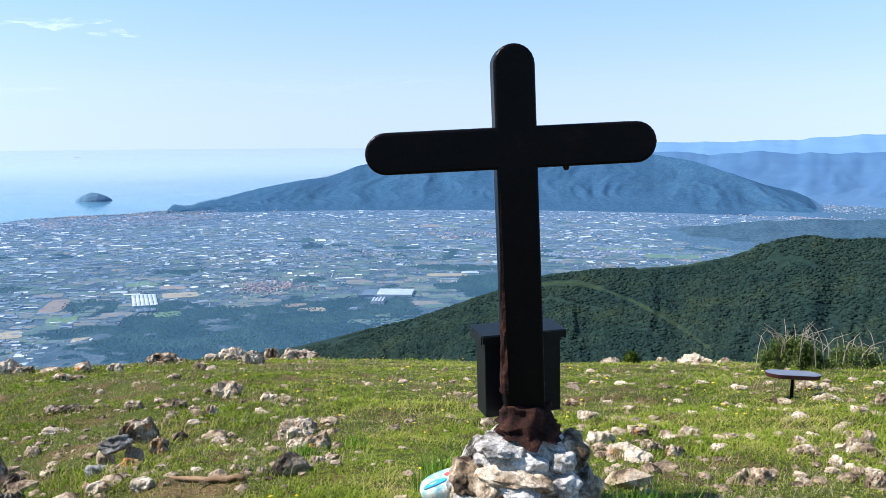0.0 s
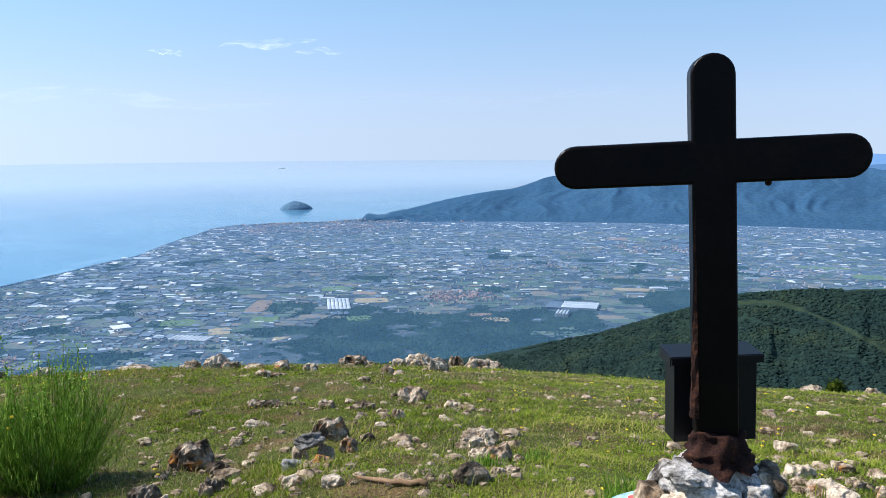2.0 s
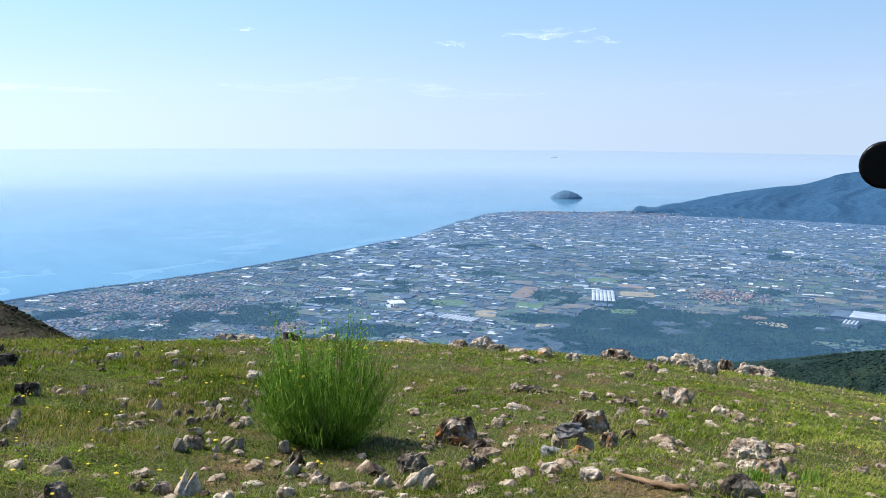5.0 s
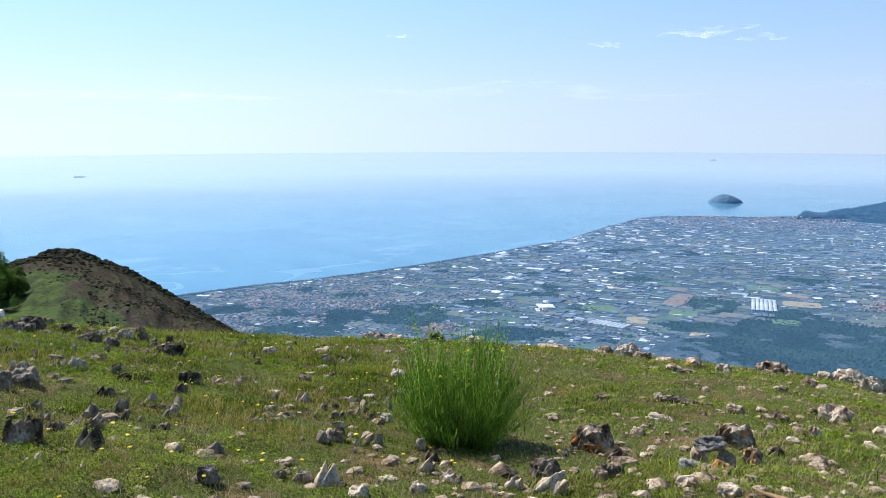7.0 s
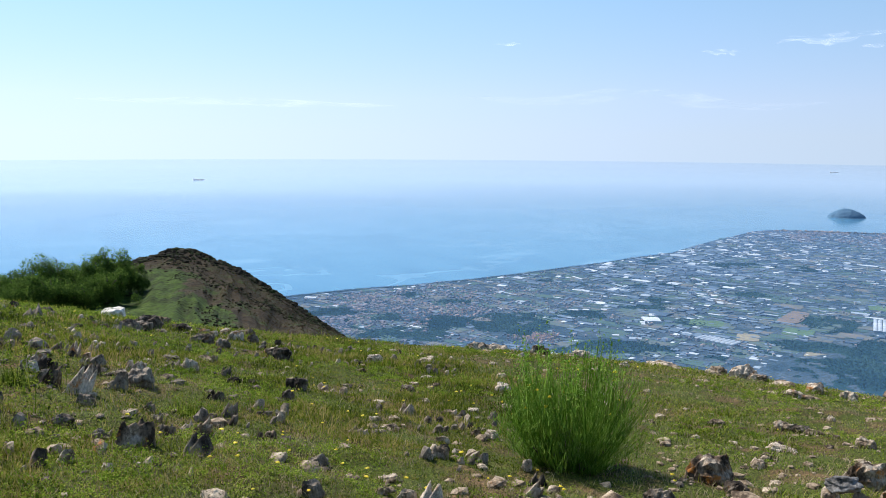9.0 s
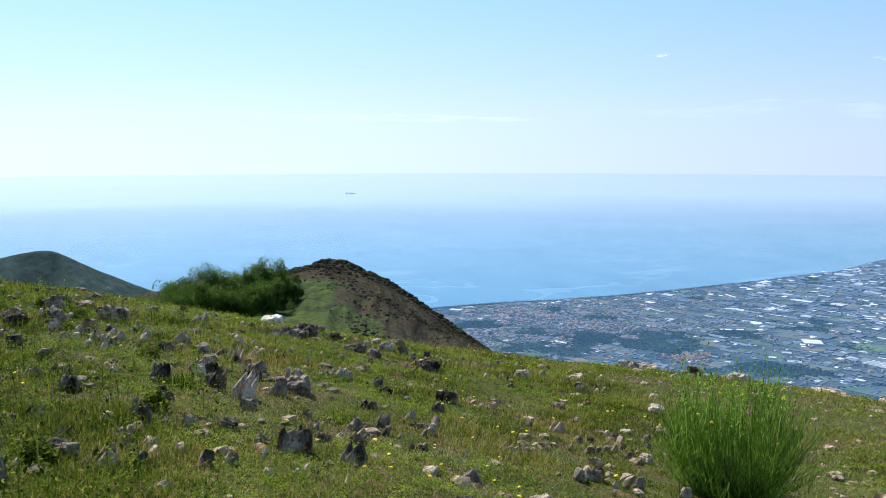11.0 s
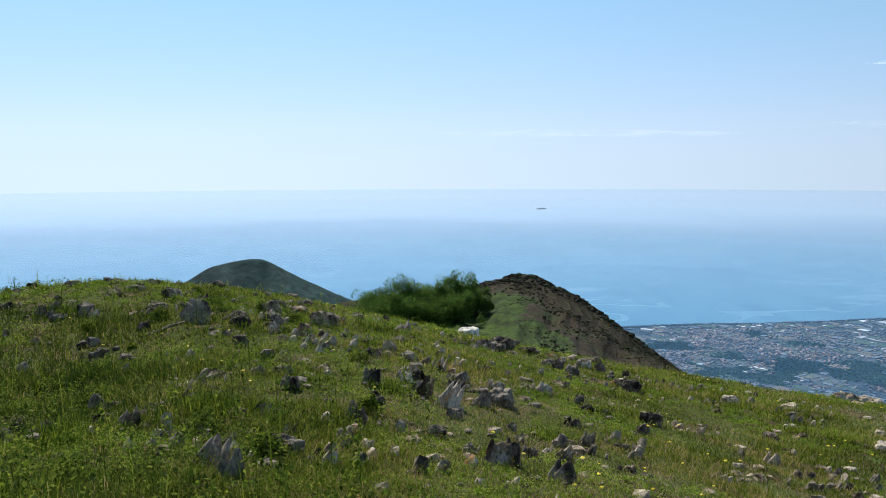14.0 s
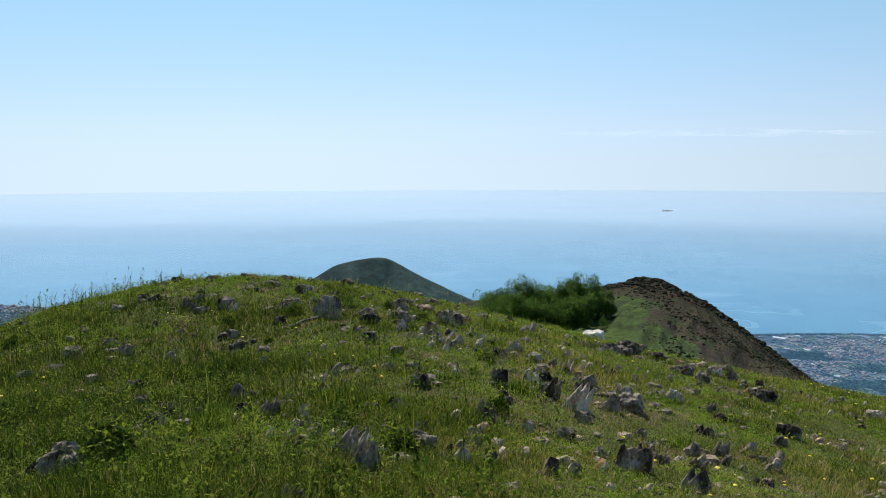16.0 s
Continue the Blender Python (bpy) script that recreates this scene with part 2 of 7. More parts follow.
M_HEATHER = material("heather", [(0.3, (0.042, 0.026, 0.013)), (0.47, (0.08, 0.05, 0.024)), (0.6, (0.07, 0.058, 0.021)), (0.75, (0.055, 0.075, 0.016))], 0.09, rough=0.95, spec=0.05, island=0.3, detail=7)
M_PEAK = material("far_peak", [(0.3, (0.011, 0.028, 0.03)), (0.55, (0.016, 0.04, 0.035)), (0.75, (0.024, 0.05, 0.036))], 0.03, fine=0.35, rough=0.95, spec=0.1, bump=0.6, bump_scale=0.5)
M_WOODLAND = material("woodland", [(0.3, (0.012, 0.026, 0.024)), (0.55, (0.018, 0.034, 0.026)), (0.75, (0.03, 0.045, 0.026))], 0.05, rough=0.95, spec=0.05, island=0.22, fine=0.3)
# blue haze of the air is mixed into most base colours from here on
M_MOUNT = material("hazed_mountain", [(0.3, (0.034, 0.083, 0.15)), (0.55, (0.038, 0.09, 0.156)), (0.75, (0.046, 0.1, 0.16))], 0.02, fine=0.2, rough=1, spec=0, detail=10)
M_RANGE = material("hazed_range", [(0.3, (0.065, 0.135, 0.25)), (0.7, (0.078, 0.155, 0.265))], 0.008, rough=1, spec=0)
M_RANGE2 = material("hazed_far_range", [(0.3, (0.12, 0.225, 0.4)), (0.7, (0.135, 0.245, 0.41))], 0.008, rough=1, spec=0)
M_ISLE = material("hazed_island_woods", [(0.3, (0.08, 0.15, 0.225)), (0.7, (0.105, 0.18, 0.25))], 0.1, fine=0.3, rough=1, spec=0)
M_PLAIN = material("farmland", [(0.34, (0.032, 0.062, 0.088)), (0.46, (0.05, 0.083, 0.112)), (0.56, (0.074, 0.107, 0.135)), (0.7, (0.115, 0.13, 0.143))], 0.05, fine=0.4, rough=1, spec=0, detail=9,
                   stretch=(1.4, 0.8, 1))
M_PLAIN_FAR = material("hazed_farmland", [(0.34, (0.058, 0.1, 0.155)), (0.5, (0.08, 0.126, 0.185)), (0.7, (0.12, 0.165, 0.22))], 0.03, fine=0.3, rough=1, spec=0, detail=9, stretch=(1.4, 0.8, 1))
M_LOWHILL = material("hazed_low_hills", [(0.3, (0.034, 0.072, 0.11)), (0.7, (0.056, 0.1, 0.14))], 0.03, fine=0.3, rough=1, spec=0)
M_FILM = material("white_film", [(0.3, (0.33, 0.39, 0.44)), (0.7, (0.6, 0.63, 0.65))], 0.05, rough=0.9, spec=0.0, island=0.7)
M_GLASSHOUSE = material("glasshouse", [(0.2, (0.074, 0.116, 0.165)), (0.5, (0.11, 0.16, 0.22)), (0.85, (0.18, 0.24, 0.3))], 0.05, rough=0.9, spec=0.0, island=0.8)
M_FIELD = material("fields", [(0.2, (0.06, 0.105, 0.11)), (0.42, (0.085, 0.14, 0.125)), (0.62, (0.12, 0.15, 0.15)), (0.85, (0.185, 0.175, 0.16))], 0.03, rough=1, spec=0, island=0.6, fine=0.15)
M_WALLS = material("town_walls", [(0.3, (0.26, 0.28, 0.32)), (0.7, (0.5, 0.48, 0.46))], 0.1, rough=0.9, island=0.7)
M_TILES = material("town_roofs", [(0.3, (0.17, 0.2, 0.25)), (0.55, (0.26, 0.22, 0.23)), (0.8, (0.36, 0.26, 0.24))], 0.1, rough=0.9, island=0.8)
M_TILES_RED = material("village_roofs", [(0.3, (0.24, 0.16, 0.15)), (0.6, (0.34, 0.19, 0.155)), (0.8, (0.42, 0.28, 0.22))], 0.1, rough=0.9, island=0.8)
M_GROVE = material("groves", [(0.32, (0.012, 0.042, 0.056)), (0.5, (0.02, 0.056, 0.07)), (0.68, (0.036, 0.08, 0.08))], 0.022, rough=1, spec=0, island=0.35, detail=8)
M_SHORE = material("hazed_shore_trees", [(0.3, (0.07, 0.12, 0.155)), (0.7, (0.095, 0.15, 0.18))], 0.06, rough=1, spec=0, island=0.4)
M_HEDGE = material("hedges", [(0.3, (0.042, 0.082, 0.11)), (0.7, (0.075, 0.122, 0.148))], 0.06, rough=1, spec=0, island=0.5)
M_SHIP = material("ship_hull", [(0.3, (0.85, 0.88, 0.9)), (0.7, (0.9, 0.92, 0.93))], 0.1, rough=0.8, through=0.6)


def sea_material():
    m = material("sea", [(0.35, (0.042, 0.165, 0.28)), (0.48, (0.053, 0.19, 0.312)), (0.53, (0.066, 0.21, 0.33)), (0.58, (0.053, 0.19, 0.312))], 0.0075, rough=0.14, spec=0.5, stretch=(0.7, 1.9, 1), detail=3)
    t = m.node_tree
    b = t.nodes["Principled BSDF"]
    pos = t.nodes.new("ShaderNodeNewGeometry").outputs["Position"]
    n = t.nodes.new("ShaderNodeTexNoise")
    n.inputs["Scale"].default_value, n.inputs["Detail"].default_value, n.inputs["Distortion"].default_value = 0.0035, 5, 1.6
    t.links.new(pos, n.inputs["Vector"])
    r = t.nodes.new("ShaderNodeMapRange")
    r.inputs["From Min"].default_value, r.inputs["From Max"].default_value = 0.4, 0.62
    r.inputs["To Min"].default_value, r.inputs["To Max"].default_value = 0.15, 0.1
    t.links.new(n.outputs["Fac"], r.inputs["Value"])
    far = t.nodes.new("ShaderNodeVectorMath")
    far.operation = "LENGTH"
    t.links.new(pos, far.inputs[0])
    calm = t.nodes.new("ShaderNodeMapRange")
    calm.inputs["From Min"].default_value, calm.inputs["From Max"].default_value = 1500, 3600
    calm.inputs["To Min"].default_value, calm.inputs["To Max"].default_value = 1.0, 0.1
    t.links.new(far.outputs["Value"], calm.inputs["Value"])
    both = t.nodes.new("ShaderNodeMath")
    both.operation = "MULTIPLY"
    t.links.new(r.outputs[0], both.inputs[0])
    t.links.new(calm.outputs[0], both.inputs[1])
    t.links.new(both.outputs[0], b.inputs["Roughness"])
    # pale slicks that wind over the water
    w = t.nodes.new("ShaderNodeTexNoise")
    w.inputs["Scale"].default_value, w.inputs["Detail"].default_value, w.inputs["Distortion"].default_value = 0.0028, 3, 1.1
    long_ = t.nodes.new("ShaderNodeMapping")
    long_.inputs["Rotation"].default_value, long_.inputs["Scale"].default_value = (0, 0, 0.25), (2.2, 0.8, 1)
    t.links.new(pos, long_.inputs["Vector"])
    t.links.new(long_.outputs[0], w.inputs["Vector"])
    off = t.nodes.new("ShaderNodeMath")
    off.operation = "COMPARE"
    off.inputs[1].default_value, off.inputs[2].default_value = 0.5, 0.011
    t.links.new(w.outputs["Fac"], off.inputs[0])
    slick = t.nodes.new("ShaderNodeMix")
    slick.data_type = "RGBA"
    part_ = t.nodes.new("ShaderNodeMath")
    part_.operation = "MULTIPLY"
    t.links.new(off.outputs[0], part_.inputs[0])
    t.links.new(n.outputs["Fac"], part_.inputs[1])
    t.links.new(part_.outputs[0], slick.inputs["Factor"])
    t.links.new(b.inputs["Base Color"].links[0].from_socket, slick.inputs[6])
    slick.inputs[7].default_value = (0.15, 0.31, 0.43, 1)
    t.links.new(slick.outputs[2], b.inputs["Base Color"])
    return m


M_SEA = sea_material()

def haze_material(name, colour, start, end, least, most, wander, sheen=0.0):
    """A flat see-through sheet that stands in for haze, denser from one distance to another."""
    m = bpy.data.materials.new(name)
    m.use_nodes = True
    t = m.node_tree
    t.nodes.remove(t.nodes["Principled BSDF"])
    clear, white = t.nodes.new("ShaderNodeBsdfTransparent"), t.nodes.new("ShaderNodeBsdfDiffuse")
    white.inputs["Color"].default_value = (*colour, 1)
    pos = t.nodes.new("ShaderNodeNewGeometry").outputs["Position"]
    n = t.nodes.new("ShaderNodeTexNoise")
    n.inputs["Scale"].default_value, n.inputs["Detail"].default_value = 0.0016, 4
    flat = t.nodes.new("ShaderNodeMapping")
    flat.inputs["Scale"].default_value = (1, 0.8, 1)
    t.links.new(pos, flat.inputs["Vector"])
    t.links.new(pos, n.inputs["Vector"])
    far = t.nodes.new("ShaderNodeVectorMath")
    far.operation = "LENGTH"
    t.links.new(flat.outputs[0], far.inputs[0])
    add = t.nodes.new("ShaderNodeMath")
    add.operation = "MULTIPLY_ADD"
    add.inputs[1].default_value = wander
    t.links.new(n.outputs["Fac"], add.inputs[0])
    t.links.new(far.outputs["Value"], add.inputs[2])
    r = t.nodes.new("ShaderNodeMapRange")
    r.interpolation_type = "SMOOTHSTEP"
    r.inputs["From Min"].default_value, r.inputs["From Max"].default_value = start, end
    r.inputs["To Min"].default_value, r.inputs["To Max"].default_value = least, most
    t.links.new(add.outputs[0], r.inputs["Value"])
    # mirror share that repeats the low sky, so the horizon edge fades
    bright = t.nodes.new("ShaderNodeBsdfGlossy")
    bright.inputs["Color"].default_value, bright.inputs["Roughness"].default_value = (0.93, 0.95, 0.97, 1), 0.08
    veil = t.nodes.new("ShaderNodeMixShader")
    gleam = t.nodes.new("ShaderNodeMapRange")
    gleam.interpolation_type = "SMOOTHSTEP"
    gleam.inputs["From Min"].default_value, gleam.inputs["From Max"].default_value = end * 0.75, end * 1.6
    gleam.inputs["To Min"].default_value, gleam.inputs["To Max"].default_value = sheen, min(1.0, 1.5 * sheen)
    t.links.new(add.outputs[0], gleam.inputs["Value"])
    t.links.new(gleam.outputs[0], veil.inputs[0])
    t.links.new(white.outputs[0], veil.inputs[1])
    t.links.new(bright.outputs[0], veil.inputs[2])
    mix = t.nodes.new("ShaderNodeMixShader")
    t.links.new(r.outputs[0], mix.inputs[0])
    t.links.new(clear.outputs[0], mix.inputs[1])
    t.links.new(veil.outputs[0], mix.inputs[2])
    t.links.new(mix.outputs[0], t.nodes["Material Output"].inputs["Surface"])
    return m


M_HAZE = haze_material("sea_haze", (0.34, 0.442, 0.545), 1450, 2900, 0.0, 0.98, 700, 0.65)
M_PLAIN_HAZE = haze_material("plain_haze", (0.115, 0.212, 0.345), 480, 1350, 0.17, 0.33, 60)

# ---- helpers for building ----
def part(name, bm, mat, parent=None, label="", smooth=False):
    """One mesh object from a bmesh, under a thing or a part."""
    me = bpy.data.meshes.new(name)
    bm.to_mesh(me)
    bm.free()
    me.materials.append(mat)
    if smooth:
        me.polygons.foreach_set("use_smooth", [True] * len(me.polygons))
    ob = new(name, me)
    if parent is not None:
        ob.parent = parent
    if label:
        ob["label"] = label
    return ob


def sheet(name, verts, faces, mats, index=None, smooth=False):
    """A mesh object from arrays: verts n x 3, faces m x 3 or m x 4."""
    verts, faces = np.asarray(verts, np.float32), np.asarray(faces, np.int32)
    me = bpy.data.meshes.new(name)
    k = faces.shape[1]
    me.vertices.add(len(verts))
    me.vertices.foreach_set("co", verts.ravel())
    me.loops.add(faces.size)
    me.loops.foreach_set("vertex_index", faces.ravel())
    me.polygons.add(len(faces))
    me.polygons.foreach_set("loop_start", np.arange(0, faces.size, k, dtype=np.int32))
    me.polygons.foreach_set("loop_total", np.full(len(faces), k, np.int32))
    for m in mats:
        me.materials.append(m)
    if index is not None:
        me.polygons.foreach_set("material_index", np.asarray(index, np.int32))
    me.polygons.foreach_set("use_smooth", np.full(len(faces), smooth))
    me.update(calc_edges=True)
    me.validate()
    return new(name, me)


def lattice(ix, iy, seed):
    h = (ix.astype(np.int64) * 374761393 + iy.astype(np.int64) * 668265263 + seed * 974634777) & 0xFFFFFFFF
    h = ((h ^ (h >> 13)) * 1274126177) & 0xFFFFFFFF
    return ((h ^ (h >> 16)) & 0xFFFF) / 65535.0


def grain(x, y, seed=0):
    """Smooth noise from 0 to 1 over the plan."""
    x, y = np.asarray(x, float), np.asarray(y, float)
    ix, iy = np.floor(x), np.floor(y)
    u, v = x - ix, y - iy
    u, v = u * u * (3 - 2 * u), v * v * (3 - 2 * v)
    return (lattice(ix, iy, seed) * (1 - u) + lattice(ix + 1, iy, seed) * u) * (1 - v) + \
        (lattice(ix, iy + 1, seed) * (1 - u) + lattice(ix + 1, iy + 1, seed) * u) * v


def fbm(x, y, octaves=4, seed=0):
    """Layered noise, about -1 to 1."""
    total, amp = 0.0, 0.5
    for k in range(octaves):
        total = total + amp * (2 * grain(x, y, seed + k) - 1)
        x, y, amp = x * 2.03 + 11.7, y * 2.03 + 5.1, amp * 0.5
    return total


def grid_faces(rows, cols):
    """Quads of a grid with rows x cols vertices."""
    i = (np.arange(rows - 1)[:, None] * cols + np.arange(cols - 1)[None]).ravel()
    return np.stack([i, i + 1, i + cols + 1, i + cols], 1)


def boxes(xy, z, half, angle, height, roof=0.0):
    """Many boxes with a ridged roof: arrays of centres, half sizes (n x 2), turns, heights. Returns verts, faces, and which faces are roof."""
    n = len(xy)
    c, s = np.cos(angle), np.sin(angle)
    lx = np.array([-1, 1, 1, -1, -1, 1, 1, -1, -1, 1])
    ly = np.array([-1, -1, 1, 1, -1, -1, 1, 1, 0, 0])
    lz = np.array([0, 0, 0, 0, 1, 1, 1, 1, 1, 1])
    X = lx[None] * half[:, :1]
    Y = ly[None] * half[:, 1:]
    Z = z[:, None] + lz[None] * height[:, None]
    Z[:, 8:] += (roof * half[:, 1])[:, None]
    V = np.stack([xy[:, :1] + X * c[:, None] - Y * s[:, None], xy[:, 1:] + X * s[:, None] + Y * c[:, None], Z], -1).reshape(-1, 3)
    F = np.array([[0, 1, 5, 4], [2, 3, 7, 6], [4, 5, 9, 8], [6, 7, 8, 9], [1, 2, 6, 5], [3, 0, 4, 7], [5, 6, 9, 9], [7, 4, 8, 8]])
    T = np.array([[0, 1, 5], [0, 5, 4], [2, 3, 7], [2, 7, 6], [4, 5, 9], [4, 9, 8], [6, 7, 8], [6, 8, 9], [1, 2, 6], [1, 6, 5], [3, 0, 4], [3, 4, 7], [5, 6, 9], [7, 4, 8]])
    top = np.array([0, 0, 0, 0, 1, 1, 1, 1, 0, 0, 0, 0, 0, 0])
    return V, (T[None] + 10 * np.arange(n)[:, None, None]).reshape(-1, 3), np.tile(top, n)


def clumps(points, size, rng, flat=0.8):
    """Many small uneven tufts (n x 3 centres, n sizes): lumpy eight-sided crowns."""
    base = np.array([(1, 0, 0), (0, 1, 0), (-1, 0, 0), (0, -1, 0), (.6, .6, .62), (-.6, .6, .62), (-.6, -.6, .62), (.6, -.6, .62), (0, 0, 1.0), (.7, -.7, -.3), (.7, .7, -.3), (-.7, .7, -.3), (-.7, -.7, -.3)])
    tri = np.array([(0, 4, 7), (0, 10, 4), (10, 1, 4), (1, 5, 4), (1, 11, 5), (11, 2, 5), (2, 6, 5), (2, 12, 6), (12, 3, 6), (3, 7, 6), (3, 9, 7), (9, 0, 7), (4, 8, 7), (5, 8, 4), (6, 8, 5), (7, 8, 6), (0, 9, 10), (1, 10, 11), (2, 11, 12), (3, 12, 9)])
    n = len(points)
    a = rng.uniform(0, 6.283, n)
    jit = 1 + rng.uniform(-0.3, 0.3, (n, 13, 1))
    B = base[None] * jit
    X = B[..., 0] * np.cos(a)[:, None] - B[..., 1] * np.sin(a)[:, None]
    Y = B[..., 0] * np.sin(a)[:, None] + B[..., 1] * np.cos(a)[:, None]
    V = np.stack([X, Y, B[..., 2] * flat], -1) * np.asarray(size)[:, None, None] + np.asarray(points)[:, None]
    return V.reshape(-1, 3), (tri[None] + 13 * np.arange(n)[:, None, None]).reshape(-1, 3)


def spires(points, size, rng):
    """Many small pointed crowns of four sides, for woods far off."""
    n = len(points)
    a = rng.uniform(0, 6.283, n)[:, None] + np.array([0, 1.571, 3.142, 4.712])[None]
    w = size[:, None] * rng.uniform(0.7, 1.2, (n, 4))
    ring = np.stack([np.cos(a) * w, np.sin(a) * w, np.full((n, 4), -0.1)], -1)
    tip = np.stack([rng.normal(0, 0.2, n) * size, rng.normal(0, 0.2, n) * size, size * rng.uniform(0.2, 0.55, n)], -1)[:, None]
    V = np.concatenate([ring, tip], 1) + points[:, None]
    T = np.array([(0, 1, 4), (1, 2, 4), (2, 3, 4), (3, 0, 4)])
    return V.reshape(-1, 3), (T[None] + 5 * np.arange(n)[:, None, None]).reshape(-1, 3)


# ---- the summit ----
# the summit: a gentle dome whose brow lies BROW metres off, at the slope RIM (degrees below the eye) by bearing
RIM = [(-180, -9), (-140, -10), (-100, -11), (-60, -12.5), (-40, -13.4), (-20, -14.4), (-10, -15.3), (0, -16.1), (10, -16.3),
       (20, -15.9), (30, -15.4), (40, -15.1), (50, -14.6), (60, -14.2), (70, -13.4), (80, -11.5), (90, -9.3), (97, -7.9),
       (104, -7.1), (111, -7.6), (117, -9.6), (126, -11.5), (140, -12), (160, -10), (180, -9)]
EYE = 1.6


def dome(x, y):
    """Height of the bare summit over the plan, without its small roughness (numpy arrays)."""
    x, y = np.asarray(x, float), np.asarray(y, float)
    r = np.hypot(x, y) + 1e-6
    az = np.degrees(np.arctan2(-x, y))
    a, e = np.array(RIM, float).T
    rim = sum(np.interp((az + d + 180) % 360 - 180, a, e) * w for d, w in ((-6, .15), (-3, .2), (0, .3), (3, .2), (6, .15)))
    brow = 20.5 - 3.0 * np.exp(-((az - 108) / 16) ** 2)
    s = np.tan(np.radians(rim))
    inner = EYE * np.clip(1 - r / brow, 0, 1) ** 2
    over = np.maximum(r - brow, 0)
    return 1.5 + s * r - inner - 0.02 * over ** 2 / (1 + over / 18)


def land(x, y):
    """The summit with its hollows and roughness."""
    x, y = np.asarray(x, float), np.asarray(y, float)
    r, az = np.hypot(x, y), np.degrees(np.arctan2(-x, y))
    z = dome(x, y) + 0.22 * np.exp(-((x + 0.3) ** 2 + (y - 4.1) ** 2) / 5)
    z = z - 0.6 * np.exp(-((r - 9) / 3.5) ** 2 - ((az - 106) / 12) ** 2) - 0.35 * np.exp(-((r - 9) / 4) ** 2 - ((az - 48) / 16) ** 2)
    near = np.clip((60 - r) / 40, 0, 1)
    z = z + near * (0.035 * fbm(x * 0.6, y * 0.6, 3, 3) + (0.05 + 0.03 * np.clip((r - 4) / 2, 0, 1)) * fbm(x * 2.3, y * 2.3, 3, 9))
    return np.maximum(z, -146.6)


rings = np.concatenate([[0.001], np.linspace(0, 2, 9)[1:], np.linspace(2, 26, 160)[1:], 26 * 1.09 ** np.arange(1, 37)])
bear = np.concatenate([np.linspace(-26, 126, 400), np.linspace(126, 334, 70)[1:-1]])
RR, AA = np.meshgrid(rings, np.radians(bear), indexing="ij")
GX, GY = -np.sin(AA) * RR, np.cos(AA) * RR
cols = len(bear)
f = grid_faces(len(rings), cols)
wrap = np.arange(len(rings) - 1) * cols
f = np.concatenate([f, np.stack([wrap + cols - 1, wrap, wrap + cols, wrap + 2 * cols - 1], 1)])[:, ::-1]
ground = sheet("ground", np.stack([GX, GY, land(GX, GY)], -1).reshape(-1, 3), f[:, ::-1], [M_SOIL], smooth=True)
tagged(ground, "thin green turf with bare stony soil on the summit", "ground", kind="structure")

# ---- plain and sea ----
SEA = -146.2
COAST = [(-180, 4900), (12, 4900), (16, 3200), (20, 2100), (24, 1680), (28, 1525), (31.7, 1466), (34.4, 1463), (37.5, 1440), (38.6, 1405), (39.8, 1322), (43.5, 1112),
         (48, 1001), (53, 912), (57, 862), (60.6, 830), (65.5, 803), (69.3, 779), (80, 742), (90, 740), (100, 780), (108, 860), (117, 1010), (130, 1200), (150, 1800), (168, 4900), (180, 4900)]


def shore(az):
    a, r = np.array(COAST, float).T
    return np.interp((np.asarray(az) + 180) % 360 - 180, a, r)


GROVES = [(25, 590, 9.5, 110), (33.7, 722, 1.9, 36), (34.6, 640, 2.7, 18), (16, 665, 3.2, 50), (54, 652, 3.3, 40), (61, 645, 4.6, 48), (66, 700, 2.5, 18), (58, 740, 1.6, 14), (38.4, 832, 1.3, 16), (29, 690, 1.6, 34),
          (46, 596, 3.4, 20), (20, 800, 1.0, 14), (10, 860, 3, 22), (50, 700, 1.2, 16), (6, 760, 5, 60), (42, 690, 1.2, 12)]  # bearing, distance, half spans


def wooded(x, y):
    """Where groves stand: True in the tree-covered parts of the plain's near edge."""
    r, az = np.hypot(x, y), np.degrees(np.arctan2(-x, y))
    core = np.full(np.shape(r), -1.2)
    for a0, r0, da, dr in GROVES:
        core = np.maximum(core, 1 - ((az - a0) / da) ** 2 - ((r - r0) / dr) ** 2)
    n = 0.9 * fbm(x / 34, y / 34, 4, 90) + 0.5 * fbm(x / 10, y / 10, 3, 92)
    return (np.clip(core, -1.2, 0.6) + 0.8 * n > 0.08) & (fbm(x / 22, y / 22, 3, 95) < 0.4 - 0.25 * (az > 50)) | (fbm(x / 60, y / 60, 4, 90) + 0.45 * fbm(x / 16, y / 16, 3, 92) > 0.46) & (r < 1100)


def rise(x, y):
    """Low swells of the ground under the near woods."""
    r, az = np.hypot(x, y), np.degrees(np.arctan2(-x, y))
    return 7 * np.clip((az - 9) / 6, 0, 1) * np.clip(fbm(x / 80, y / 80, 2, 91) + 0.2, 0, 1) * np.clip((690 - 3.2 * np.abs(az - 24) - r) / 70, 0, 1) * np.clip((40 - az) / 10, 0, 1)


bear = np.concatenate([np.linspace(-180, -21, 120), np.linspace(-20, 75, 640), np.linspace(76, 180, 90)[:-1]])
NB = len(bear)
edge = shore(bear) * (1 + 0.004 * fbm(bear * 0.9, bear * 0, 3, 5))
frac = np.concatenate([[1, 150, 300], np.linspace(420, 1060, 125), np.linspace(1068, 1500, 55), [2000, 3000, 4000, 4820]])
reach = np.concatenate([np.minimum(frac[:, None], 0.985 * edge[None]), np.array([0.985, 0.997, 1.0])[:, None] * edge[None]])
frac = np.concatenate([frac, [0, 0, 0]])
